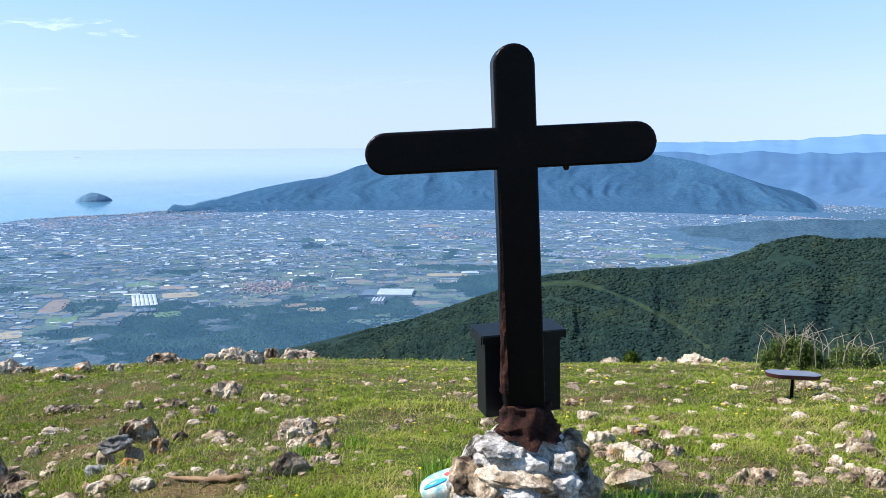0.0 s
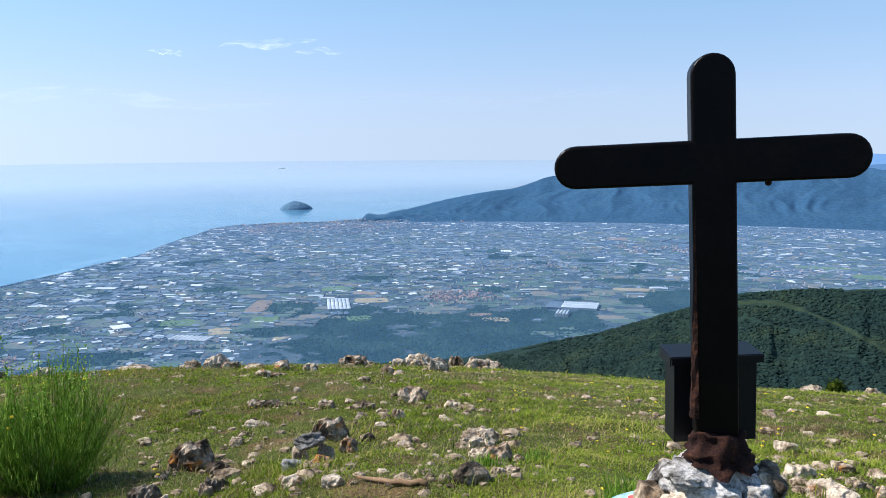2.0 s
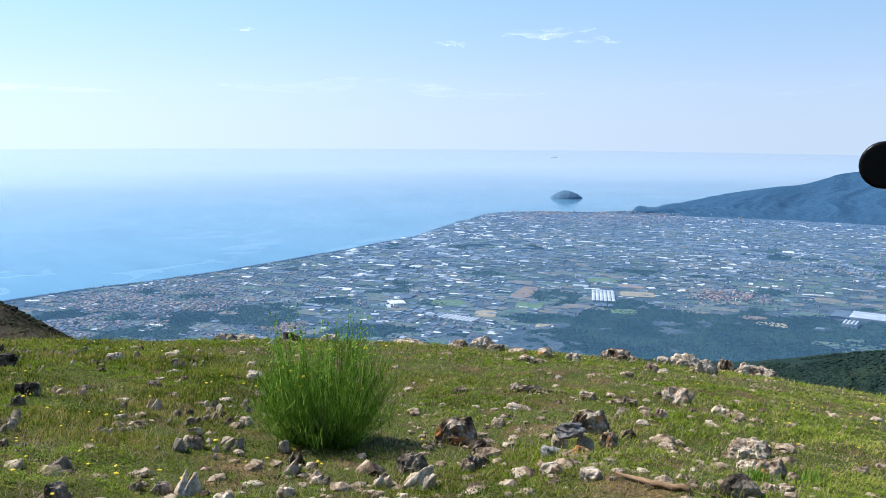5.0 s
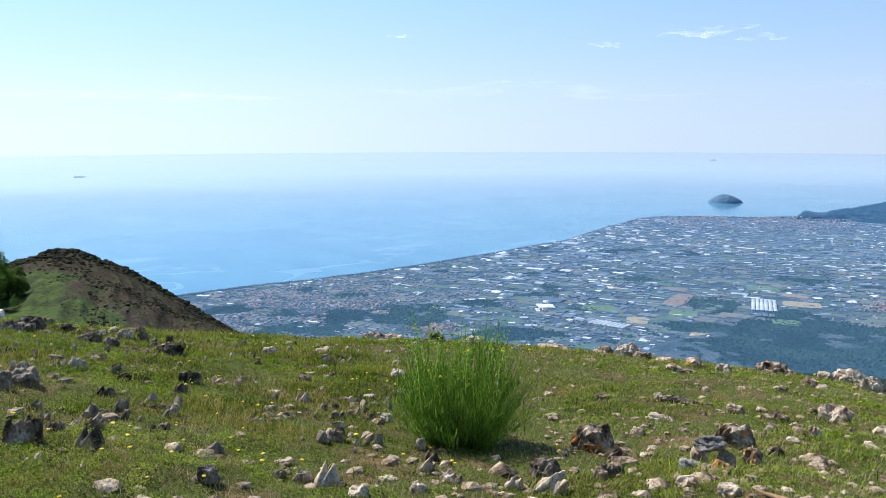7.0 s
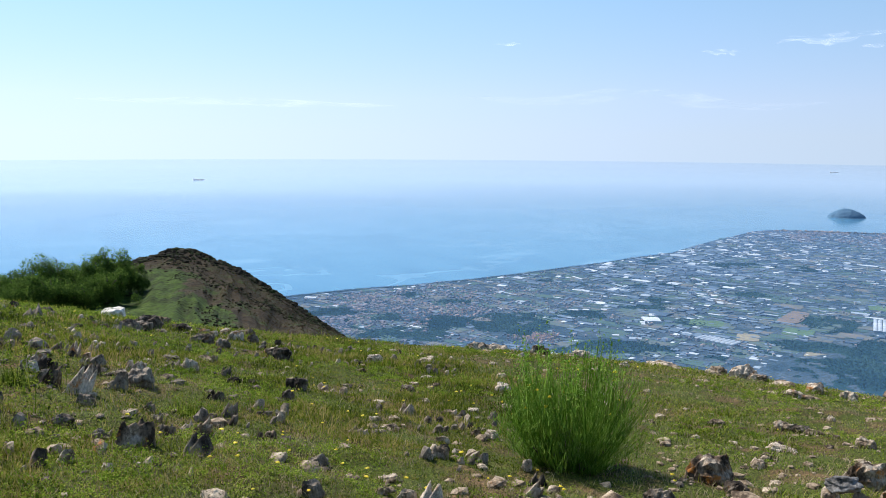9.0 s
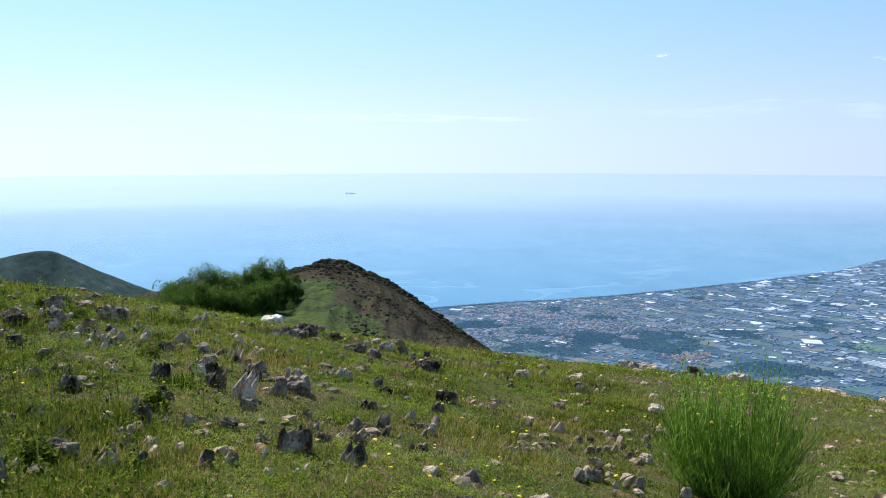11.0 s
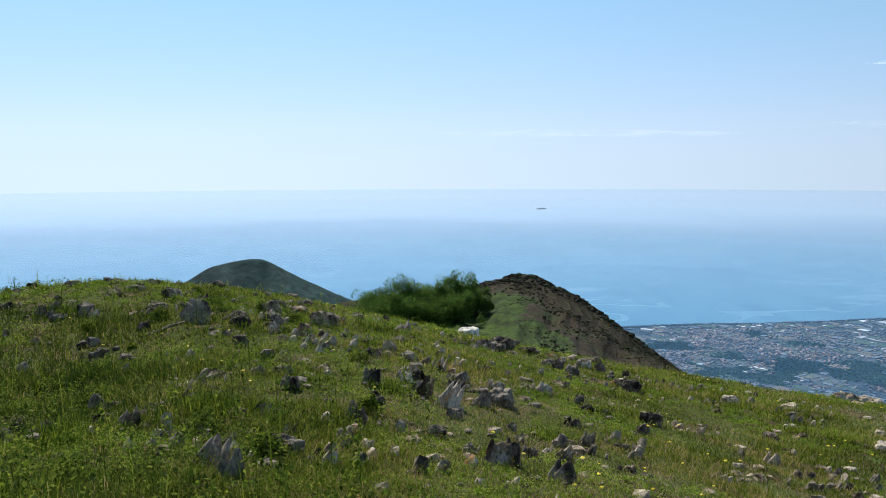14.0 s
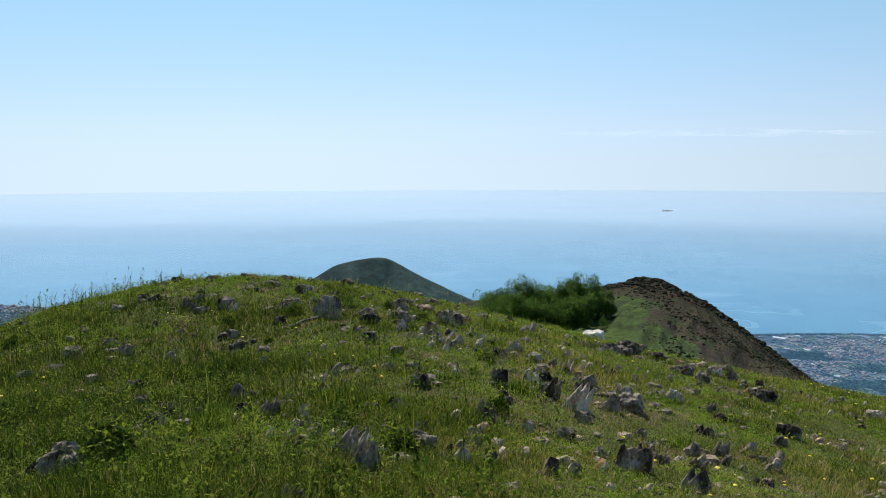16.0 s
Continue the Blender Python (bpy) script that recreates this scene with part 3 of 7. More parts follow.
PX = -np.sin(np.radians(bear))[None] * reach
PY = np.cos(np.radians(bear))[None] * reach
PZ = np.repeat(np.concatenate([np.zeros(len(frac) - 2), [0.1, 0.9]])[:, None] * -1 - 145.5, NB, 1) + rise(PX, PY)
f = grid_faces(len(frac), NB)
wrap = np.arange(len(frac) - 1) * NB
f = np.concatenate([f, np.stack([wrap + NB - 1, wrap, wrap + NB, wrap + 2 * NB - 1], 1)])
mx, my = PX.ravel()[f].mean(1), PY.ravel()[f].mean(1)
# past about 960 m the farmland takes its hazier blue copy
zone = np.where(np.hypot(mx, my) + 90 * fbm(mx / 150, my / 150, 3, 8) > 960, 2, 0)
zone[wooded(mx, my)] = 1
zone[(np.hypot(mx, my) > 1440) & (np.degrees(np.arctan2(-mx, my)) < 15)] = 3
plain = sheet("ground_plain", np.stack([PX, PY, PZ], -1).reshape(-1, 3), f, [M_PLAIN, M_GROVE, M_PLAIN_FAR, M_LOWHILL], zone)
tagged(plain, "coastal plain of fields and glasshouses, tinted hazy blue-green", "plain", kind="structure")

radii = np.array([1, 300, 600, 1000, 1600, 2400, 3400, 4400, 4960.0])
a = np.radians(np.linspace(0, 360, 361)[:-1])
V = np.stack([np.outer(radii, -np.sin(a)), np.outer(radii, np.cos(a)), np.full((9, 360), SEA)], -1).reshape(-1, 3)
f = grid_faces(9, 360)
wrap = np.arange(8) * 360
f = np.concatenate([f, np.stack([wrap + 359, wrap, wrap + 360, wrap + 719], 1)])
sea = sheet("water", V, f, [M_SEA])
tagged(sea, "calm pale blue sea under haze", "sea", kind="structure")
# flat sheets laid over the sea and the plain in place of airy haze
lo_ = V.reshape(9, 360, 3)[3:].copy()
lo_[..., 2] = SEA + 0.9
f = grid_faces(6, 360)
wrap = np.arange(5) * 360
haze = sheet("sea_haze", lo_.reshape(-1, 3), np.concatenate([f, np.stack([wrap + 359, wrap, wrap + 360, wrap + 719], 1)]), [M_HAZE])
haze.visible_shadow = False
tagged(haze, "bright thin sheet over the far sea standing in for haze", "haze", kind="structure")
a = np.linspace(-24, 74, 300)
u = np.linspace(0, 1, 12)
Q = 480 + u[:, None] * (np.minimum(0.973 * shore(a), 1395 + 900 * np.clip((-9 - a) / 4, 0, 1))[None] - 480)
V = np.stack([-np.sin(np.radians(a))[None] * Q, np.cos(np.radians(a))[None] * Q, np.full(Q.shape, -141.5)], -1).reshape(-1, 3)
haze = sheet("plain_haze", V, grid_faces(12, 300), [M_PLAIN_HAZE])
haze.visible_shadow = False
tagged(haze, "thin blue sheet over the plain standing in for haze", "haze", kind="structure")


def heights(table, az):
    """Smoothed reading of a table of (bearing, degrees up)."""
    a, e = np.array(sorted(table), float).T
    return sum(np.interp(np.asarray(az) + d, a, e) for d in (-0.5, -0.25, 0, 0.25, 0.5)) / 5


def ridge(name, table, r0, r1, r2, foot, low, mat, n_az, n_front, n_back, bump=0.0, spur=0.0, scale=1.0, wave=0.0, power=1.0, seed=0, gully=0.4):
    """A hill: its crest follows the table at r1, its near foot lies at r0 and foot degrees, its far side falls to the height low at r2.
    Returns the object and a function that gives its height."""
    a0, a1 = min(t[0] for t in table), max(t[0] for t in table)
    crest = r1 if callable(r1) else (lambda az: np.zeros_like(az) + r1)

    def height(az, r):
        top = heights(table, az) + wave * fbm(az * 1.3, az * 0, 4, seed)
        rc = crest(az)
        s = np.clip((r - r0) / (rc - r0), 0, 1)
        f_el = np.minimum(foot, top - 0.4)
        z = 1.5 + r * np.tan(np.radians(f_el + (top - f_el) * s ** power))
        u = np.clip((r - rc) / (r2 - rc), 0, 1)
        z = np.where(r > rc, (1.5 + rc * np.tan(np.radians(top))) * (1 - u ** 1.3) + low * u ** 1.3, z)
        x, y = -np.sin(np.radians(az)) * r, np.cos(np.radians(az)) * r
        win = np.clip(4 * s * (1 - s), 0, 1)
        lane = az * gully + 0.7 * fbm(x / scale, y / scale, 2, seed + 5)
        z = z + spur * win * (np.abs(fbm(lane, s * 1.3 + lane * 0.1, 4, seed + 3)) * -2 + 0.4) + bump * fbm(x * 9 / scale, y * 9 / scale, 3, seed + 7)
        return z

    az = np.linspace(a0, a1, n_az)
    s = np.concatenate([np.linspace(0, 1, n_front), np.linspace(1, 2, n_back)[1:]])
    S_, A_ = np.meshgrid(s, az, indexing="ij")
    R_ = np.where(S_ <= 1, r0 + (crest(A_) - r0) * S_, crest(A_) + (r2 - crest(A_)) * (S_ - 1))
    Z_ = height(A_, R_)
    V = np.stack([-np.sin(np.radians(A_)) * R_, np.cos(np.radians(A_)) * R_, Z_], -1).reshape(-1, 3)
    ob = sheet(name, V, grid_faces(len(s), n_az), [mat], smooth=True)
    return ob, height


FRONT = [(30, -5.9), (28.2, -5.6), (25.8, -5.25), (23.84, -4.89), (22.3, -4.45), (20.89, -4.0), (19.6, -3.75), (18.65, -3.65), (17.5, -3.2), (16.39, -2.8), (13, -2.25), (9, -1.75), (5, -1.5), (1, -1.55),
         (-3.02, -2.05), (-5.2, -2.4), (-6.3, -2.73), (-8, -3.3), (-9.7, -3.95), (-11.3, -4.6), (-12.3, -5.0), (-13.5, -5.4), (-15, -5.75), (-17, -5.95)]
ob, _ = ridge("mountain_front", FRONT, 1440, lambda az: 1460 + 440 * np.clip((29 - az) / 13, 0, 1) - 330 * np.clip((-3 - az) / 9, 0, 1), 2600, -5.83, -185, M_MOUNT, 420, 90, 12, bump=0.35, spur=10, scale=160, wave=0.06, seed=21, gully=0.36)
tagged(ob, "long wooded headland mountain, coloured blue for haze", "mountain", kind="structure")
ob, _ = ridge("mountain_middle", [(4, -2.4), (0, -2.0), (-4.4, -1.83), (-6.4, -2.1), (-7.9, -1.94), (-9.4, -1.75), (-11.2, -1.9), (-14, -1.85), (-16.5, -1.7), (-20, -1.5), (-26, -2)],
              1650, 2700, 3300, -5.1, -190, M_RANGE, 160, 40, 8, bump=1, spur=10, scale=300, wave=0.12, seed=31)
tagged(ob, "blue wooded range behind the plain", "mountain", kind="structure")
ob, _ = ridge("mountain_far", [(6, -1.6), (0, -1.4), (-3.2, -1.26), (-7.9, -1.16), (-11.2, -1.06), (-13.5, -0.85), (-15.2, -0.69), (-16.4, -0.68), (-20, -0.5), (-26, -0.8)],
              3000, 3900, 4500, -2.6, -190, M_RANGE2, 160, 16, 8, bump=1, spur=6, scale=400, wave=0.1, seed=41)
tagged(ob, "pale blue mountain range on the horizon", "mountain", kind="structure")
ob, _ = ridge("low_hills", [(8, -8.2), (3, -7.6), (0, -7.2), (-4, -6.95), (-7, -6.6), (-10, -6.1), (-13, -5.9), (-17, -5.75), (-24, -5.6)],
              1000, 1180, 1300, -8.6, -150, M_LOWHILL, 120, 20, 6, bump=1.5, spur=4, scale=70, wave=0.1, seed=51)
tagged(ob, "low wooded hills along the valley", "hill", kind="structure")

# the wooded spur below the summit
SPUR = [(30, -16.5), (26, -16.2), (22, -15.6), (19.64, -14.95), (16.54, -14.1), (13.43, -13.4), (10.31, -12.45), (7.6, -11.5), (4.15, -10.32), (1.14, -9.8), (-1.5, -9.6), (-4.73, -9.28),
        (-6.5, -8.85), (-8.21, -8.38), (-9.54, -7.78), (-11, -7.35), (-12.48, -7.0), (-14.5, -7.1), (-16.8, -6.85), (-24, -6.3)]
spur_ob, spur_height = ridge("wooded_hill", SPUR, 220, 380, 540, -19, -146, M_WOODLAND, 300, 110, 14, bump=0.5, spur=3.2, scale=75, wave=0.06, seed=61)
TRAIL = [(6, -11.4), (4, -10.7), (2, -10.55), (0, -11.0), (-2, -11.7), (-4, -12.6), (-6, -13.8), (-7.5, -14.8), (-9, -16.5)]


def trail_gap(x, y, z):
    """Degrees by which a place on the spur lies off its open trail or its bare crest."""
    az, el = np.degrees(np.arctan2(-x, y)), np.degrees(np.arctan2(z - 1.5, np.hypot(x, y)))
    gap = np.abs(el - heights(TRAIL, az)) + np.where((az > 6) | (az < -9), 9, 0)
    crest_ = np.abs(heights(SPUR, az) - el) + np.where((az > -2) | (az < -9.5), 9, 0) + 0.06
    return np.minimum(gap, crest_) + 0.12 * fbm(x / 5, y / 5, 3, 12)


co = np.array([p.center[:] for p in spur_ob.data.polygons])
spur_ob.data.materials.append(M_TRAIL)
spur_ob.data.polygons.foreach_set("material_index", (trail_gap(*co.T) < 0.1).astype(np.int32))
tagged(spur_ob, "dark green forested hillside below the summit", "hill", kind="structure")
# the bare knoll and the far dark peak
KNOLL = [(96, -10.6), (92, -9.9), (88, -9.2), (85.96, -8.85), (82, -8.45), (79.43, -8.2), (77.9, -7.82), (76.6, -7.5), (75.82, -7.47), (74.8, -7.7), (73.75, -8.2), (71.87, -9.27), (70.01, -10.5), (67.8, -12.05), (65.27, -13.75), (63, -15.6), (60, -19)]
knoll_ob, knoll_height = ridge("heath_knoll", KNOLL, 60, 130, 190, -14, -90, M_HILL, 260, 110, 16, bump=0.22, spur=1.2, scale=26, wave=0.05, power=0.9, seed=71)
co = np.array([p.center[:] for p in knoll_ob.data.polygons])


def meadow(x, y):
    """Above zero where the knoll is grass, below where it is heath."""
    az, r = np.degrees(np.arctan2(-x, y)), np.hypot(x, y)
    return fbm(x / 14, y / 14, 4, 18) + 0.5 * fbm(x / 2.5, y / 2.5, 3, 19) + 0.9 * np.clip((az - 75.0 + (108 - r) / 12) / 2.8, -1, 1) - 1.5 * np.clip((r - 112) / 9, 0, 1)


knoll_ob.data.materials.append(M_HILL_GREEN)
knoll_ob.data.polygons.foreach_set("material_index", (meadow(co[:, 0], co[:, 1]) > 0.0).astype(np.int32))
tagged(knoll_ob, "bare brown and green heath knoll", "hill", kind="structure")
ob, _ = ridge("dark_peak", [(106, -10.5), (101, -9.2), (98.3, -7.5), (97.2, -6.85), (96.46, -6.5), (95, -6.3), (93.87, -6.13), (93.2, -6.3), (92.02, -6.98), (91, -7.5), (89.78, -8.1), (88.5, -8.7), (87.1, -9.3), (85, -10.3), (80, -13)],
              300, 430, 560, -14, -146, M_PEAK, 200, 60, 12, bump=0.5, spur=11, scale=60, wave=0.04, seed=81)
tagged(ob, "dark green rounded peak beyond the summit", "hill", kind="structure")

# the island
rng = np.random.default_rng(5)
u = np.linspace(-1.15, 1.15, 70)
UX, UY = np.meshgrid(u, u, indexing="ij")
rad = np.sqrt(UX ** 2 + UY ** 2)
hz = 16.5 * np.maximum(np.clip(1 - rad ** 2, 0, 1) ** 0.7 * (0.88 + 0.12 * np.cos(2.4 * (UX + 0.1))), 0) - 1
hz = hz + 1.6 * fbm(UX * 5, UY * 5, 4, 3) * (rad < 1)
right = bearing(33.3 - 90)
away = bearing(33.3)
ctr = away * 1735
V = np.stack([ctr.x + right.x * UX * 33 + away.x * UY * 26, ctr.y + right.y * UX * 33 + away.y * UY * 26, SEA + hz], -1).reshape(-1, 3)
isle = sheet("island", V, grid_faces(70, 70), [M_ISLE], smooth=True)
tagged(isle, "small dark wooded island off the coast", "island", kind="structure")

# ---- what stands on the plain ----
FLAT = -145.5


def on_plain(n, az, rad, rng, clear=0.985):
    """n random places between two bearings and two distances, inland of the shore."""
    a = rng.uniform(az[0], az[1], n)
    r = np.sqrt(rng.uniform(rad[0] ** 2, rad[1] ** 2, n))
    keep = r < shore(a) * clear
    a, r = a[keep], r[keep]
    return np.stack([-np.sin(np.radians(a)) * r, np.cos(np.radians(a)) * r], 1)


rng = np.random.default_rng(11)
# glasshouses and film tunnels in turned blocks
xy = on_plain(26000, (-16, 70), (560, 1430), rng)
xy = xy[~wooded(*xy.T)]
r = np.hypot(xy[:, 0], xy[:, 1])
dense = fbm(xy[:, 0] / 130, xy[:, 1] / 130, 3, 40) + 0.25 * (np.degrees(np.arctan2(-xy[:, 0], xy[:, 1])) > 18)
xy = xy[dense - 0.55 * np.clip((960 - np.hypot(*xy.T)) / 220, 0, 1) * (np.degrees(np.arctan2(-xy[:, 0], xy[:, 1])) < 37) > rng.uniform(-0.55, 0.35, len(xy))]
n = len(xy)
turn = 0.35 + 0.5 * np.round(2 * fbm(xy[:, 0] / 120, xy[:, 1] / 120, 2, 50)) + rng.normal(0, 0.09, n)
near_ = np.clip(np.hypot(*xy.T) / 950, 0.6, 1)
wide_ = 1 + 0.6 * np.exp(-((np.degrees(np.arctan2(-xy[:, 0], xy[:, 1])) - 46) / 7) ** 2)
half = np.stack([rng.gamma(1.6, 1.5, n) + 0.5, rng.gamma(1.9, 0.85, n) + 0.5], 1) * (near_ * wide_)[:, None]
V, F, top = boxes(xy, np.full(n, FLAT), half, turn, rng.uniform(0.25, 0.6, n), 0.1)
white = np.repeat(((rng.uniform(0, 1, n) + 0.25 * fbm(xy[:, 0] / 60, xy[:, 1] / 60, 3, 47)) < 0.05 + 0.1 * wide_).astype(int), 14)
ob = sheet("glasshouses", V, F, [M_GLASSHOUSE, M_FILM], white)
tagged(ob, "rows of glasshouses and white plastic tunnels on the plain", "glasshouses", kind="stuff")

# fields
xy = on_plain(3400, (-16, 70), (560, 1300), rng)
xy = xy[~wooded(*xy.T)]
n = len(xy)
turn = 0.35 + 0.5 * np.round(2 * fbm(xy[:, 0] / 170, xy[:, 1] / 170, 2, 50))
V, F, top = boxes(xy, FLAT + 0.02 + rng.uniform(0, 0.12, n), np.stack([rng.uniform(3, 13, n), rng.uniform(3, 8, n)], 1), turn, np.full(n, 0.15))
ob = sheet("fields", V, F, [M_FIELD])
tagged(ob, "green and brown fields between the glasshouses", "fields", kind="stuff")


def field(x, y, w, d, turn, mat, label):
    """One large field, a low uneven sheet of earth or crop."""
    bm = bmesh.new()
    c = bm.verts.new((0, 0, 0.5))
    ring = []
    for k in range(24):
        a = 2 * math.pi * k / 24
        e = 1 / (abs(math.cos(a)) ** 6 + abs(math.sin(a)) ** 6) ** (1 / 6) * (1 + 0.12 * noise.noise(Vector((x + math.cos(a), y + math.sin(a), 1))))
        ring.append(bm.verts.new((math.cos(a) * e * w / 2, math.sin(a) * e * d / 2, 0.42)))
    for k in range(24):
        bm.faces.new((c, ring[k], ring[(k + 1) % 24]))
    low = [bm.verts.new((v.co.x * 1.01, v.co.y * 1.01, -0.6)) for v in ring]
    for k in range(24):
        bm.faces.new((ring[k], low[k], low[(k + 1) % 24], ring[(k + 1) % 24]))
    ob = part("field", bm, mat)
    ob.matrix_world = pose(x, y, FLAT, 0, 0, turn)
    tagged(ob, label, "field", "large fields on the plain")


M_EARTH = material("bare_earth", [(0.3, (0.17, 0.15, 0.14)), (0.7, (0.25, 0.2, 0.165))], 0.05, fine=0.2, rough=1, spec=0)
M_CROP = material("green_crop", [(0.3, (0.085, 0.15, 0.1)), (0.7, (0.13, 0.2, 0.12))], 0.05, fine=0.2, rough=1, spec=0)
M_STUBBLE = material("pale_stubble", [(0.3, (0.24, 0.22, 0.17)), (0.7, (0.31, 0.28, 0.2))], 0.05, fine=0.2, rough=1, spec=0)
for x_, y_, w_, d_, turn_, mat_, label_ in (
        (-434, 600, 17, 52, 24, M_EARTH, "bare reddish-brown ploughed field beside a wood"), (-398, 556, 22, 26, 30, M_CROP, "bright green crop field beside a wood"),
        (-357, 660, 30, 22, 28, M_STUBBLE, "ochre stubble field behind a long glasshouse"), (-406, 509, 16, 24, 40, M_STUBBLE, "ochre stubble field among sheds"),
        (-346, 506, 17, 16, 30, M_STUBBLE, "pale dry field at the wood's edge"), (-228, 626, 24, 16, 20, M_STUBBLE, "olive clearing on the wooded rise"),
        (-246, 640, 20, 12, 25, M_EARTH, "terraced brown clearing on the wooded rise"), (-217, 1192, 40, 26, 10, M_CROP, "green field far across the plain"),
        (-246, 1186, 30, 26, 10, M_EARTH, "brown field far across the plain"), (73, 962, 60, 30, -4, M_CROP, "long green meadow beyond the spur"),
        (20, 1010, 70, 22, 4, M_CROP, "green meadow beside the valley road"), (-330, 590, 20, 18, 30, M_CROP, "small green field between woods"),
        (-415, 700, 30, 26, 32, M_CROP, "green field among glasshouses"), (-380, 690, 22, 20, 30, M_EARTH, "brown field among glasshouses"),
        (-150, 800, 40, 16, 10, M_STUBBLE, "dry field beside a long shed"), (-455, 520, 26, 22, 38, M_CROP, "green field among tunnels")):
    field(x_, y_, w_, d_, turn_, mat_, label_)


def town(name, label, n, az, rad, size, seed, tall=1.6, roofs=None):
    """A cluster of small gabled houses."""
    g = np.random.default_rng(seed)
    a = g.normal((az[0] + az[1]) / 2, (az[1] - az[0]) / 3.4, n)
    q = g.normal((rad[0] + rad[1]) / 2, (rad[1] - rad[0]) / 3.4, n)
    keep = (q < shore(a) * 0.992) & ~wooded(-np.sin(np.radians(a)) * q, np.cos(np.radians(a)) * q)
    keep &= fbm(-np.sin(np.radians(a)) * q / 38, np.cos(np.radians(a)) * q / 38, 3, 66) > g.uniform(-0.35, 0.25, n)
    a, q = a[keep], q[keep]
    p = np.stack([-np.sin(np.radians(a)) * q, np.cos(np.radians(a)) * q], 1)
    m = len(p)
    V, F, top = boxes(p, np.full(m, FLAT), np.stack([g.uniform(0.5, 1.3, m), g.uniform(0.4, 0.9, m)], 1) * size, g.choice([0.3, 1.87], m) + g.normal(0, 0.3, m),
                      g.uniform(0.5, 1.3, m) * tall, 0.35)
    ob = sheet(name, V, F, [M_WALLS, roofs or M_TILES], top)
    tagged(ob, label, "town", kind="stuff")


town("coastal_town", "red-roofed town by the sea, tinted for hazy distance", 2600, (26, 39), (1290, 1480), 1.5, 1, 1.5)
town("village", "small village of red tiled roofs on the plain", 420, (20.5, 25), (735, 790), 1.1, 2, roofs=M_TILES_RED)
town("village", "village of ochre and red roofs on the plain", 420, (4, 13), (1040, 1150), 1.4, 3, roofs=M_TILES_RED)
town("hamlet", "scattered red-roofed houses on the plain", 240, (9, 19), (880, 1000), 1.2, 4)
town("seaside_town", "pale seaside town between woods and shore", 3000, (55, 72), (600, 800), 1.15, 5, 1.0)
town("seaside_town", "pale seaside houses along the shore", 1300, (48, 62), (690, 860), 0.95, 9, 1.0)
town("valley_town", "pink-roofed town in the valley mouth", 320, (-15.5, -9), (1390, 1450), 1.25, 6, 1.0, roofs=M_TILES_RED)
town("valley_town", "pale houses and sheds up the valley", 340, (-17, -11), (1480, 1760), 1.6, 16, 0.9)
town("workshops", "white and grey workshop roofs on the near plain", 420, (-5, 5), (890, 1010), 1.7, 17, 0.7)
town("valley_sheds", "white sheds and houses in the valley", 260, (-9, 6), (1290, 1400), 1.5, 7, 0.9)
town("hamlet", "pink-roofed houses between the woods and tunnels", 420, (51, 53.5), (600, 630), 0.8, 14, roofs=M_TILES_RED)
town("hamlet", "scattered houses below the wooded slopes", 260, (34, 48), (600, 700), 1.0, 8)
town("village", "red-roofed village among groves near the shore", 420, (56, 61.5), (610, 700), 0.95, 15, roofs=M_TILES_RED)
town("shore_town", "pale houses on the far shore", 300, (112, 120), (900, 1010), 1.6, 10)
town("farmsteads", "farm buildings scattered over the plain", 2400, (-4, 69), (560, 1350), 0.9, 12)

# groves
xy = on_plain(170000, (0, 70), (545, 1050), rng)
xy = xy[wooded(*xy.T)][:46000]
size = rng.uniform(1.1, 2.3, len(xy))
V, F = spires(np.column_stack([xy, FLAT + rise(*xy.T)]), size, rng)
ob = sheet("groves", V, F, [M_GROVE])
tagged(ob, "dark green woods on the plain's near edge", "trees", kind="stuff")
xy = on_plain(40000, (-16, 70), (560, 1430), rng)
xy = xy[fbm(xy[:, 0] / 24, xy[:, 1] / 24, 4, 98) + 0.6 * fbm(xy[:, 0] / 110, xy[:, 1] / 110, 3, 99) > rng.uniform(-0.3, 0.5, len(xy))]
size = rng.uniform(0.5, 1.25, len(xy))
V, F = spires(np.column_stack([xy, FLAT + rise(*xy.T) + 0.1 * size]), size, rng)
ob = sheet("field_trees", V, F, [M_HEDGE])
tagged(ob, "single trees and hedges between the fields", "trees", kind="stuff")

# the shore's row of pines and the pale beach line
a = np.linspace(38, 70, 900) + rng.normal(0, 0.02, 900)
q = shore(a) * (0.988 + rng.normal(0, 0.002, 900))
size = rng.uniform(0.5, 1.0, 900)
V, F = clumps(np.column_stack([-np.sin(np.radians(a)) * q, np.cos(np.radians(a)) * q, FLAT + size * 0.4]), size, rng)
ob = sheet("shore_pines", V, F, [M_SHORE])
tagged(ob, "dark line of trees along the shore", "trees", kind="stuff")


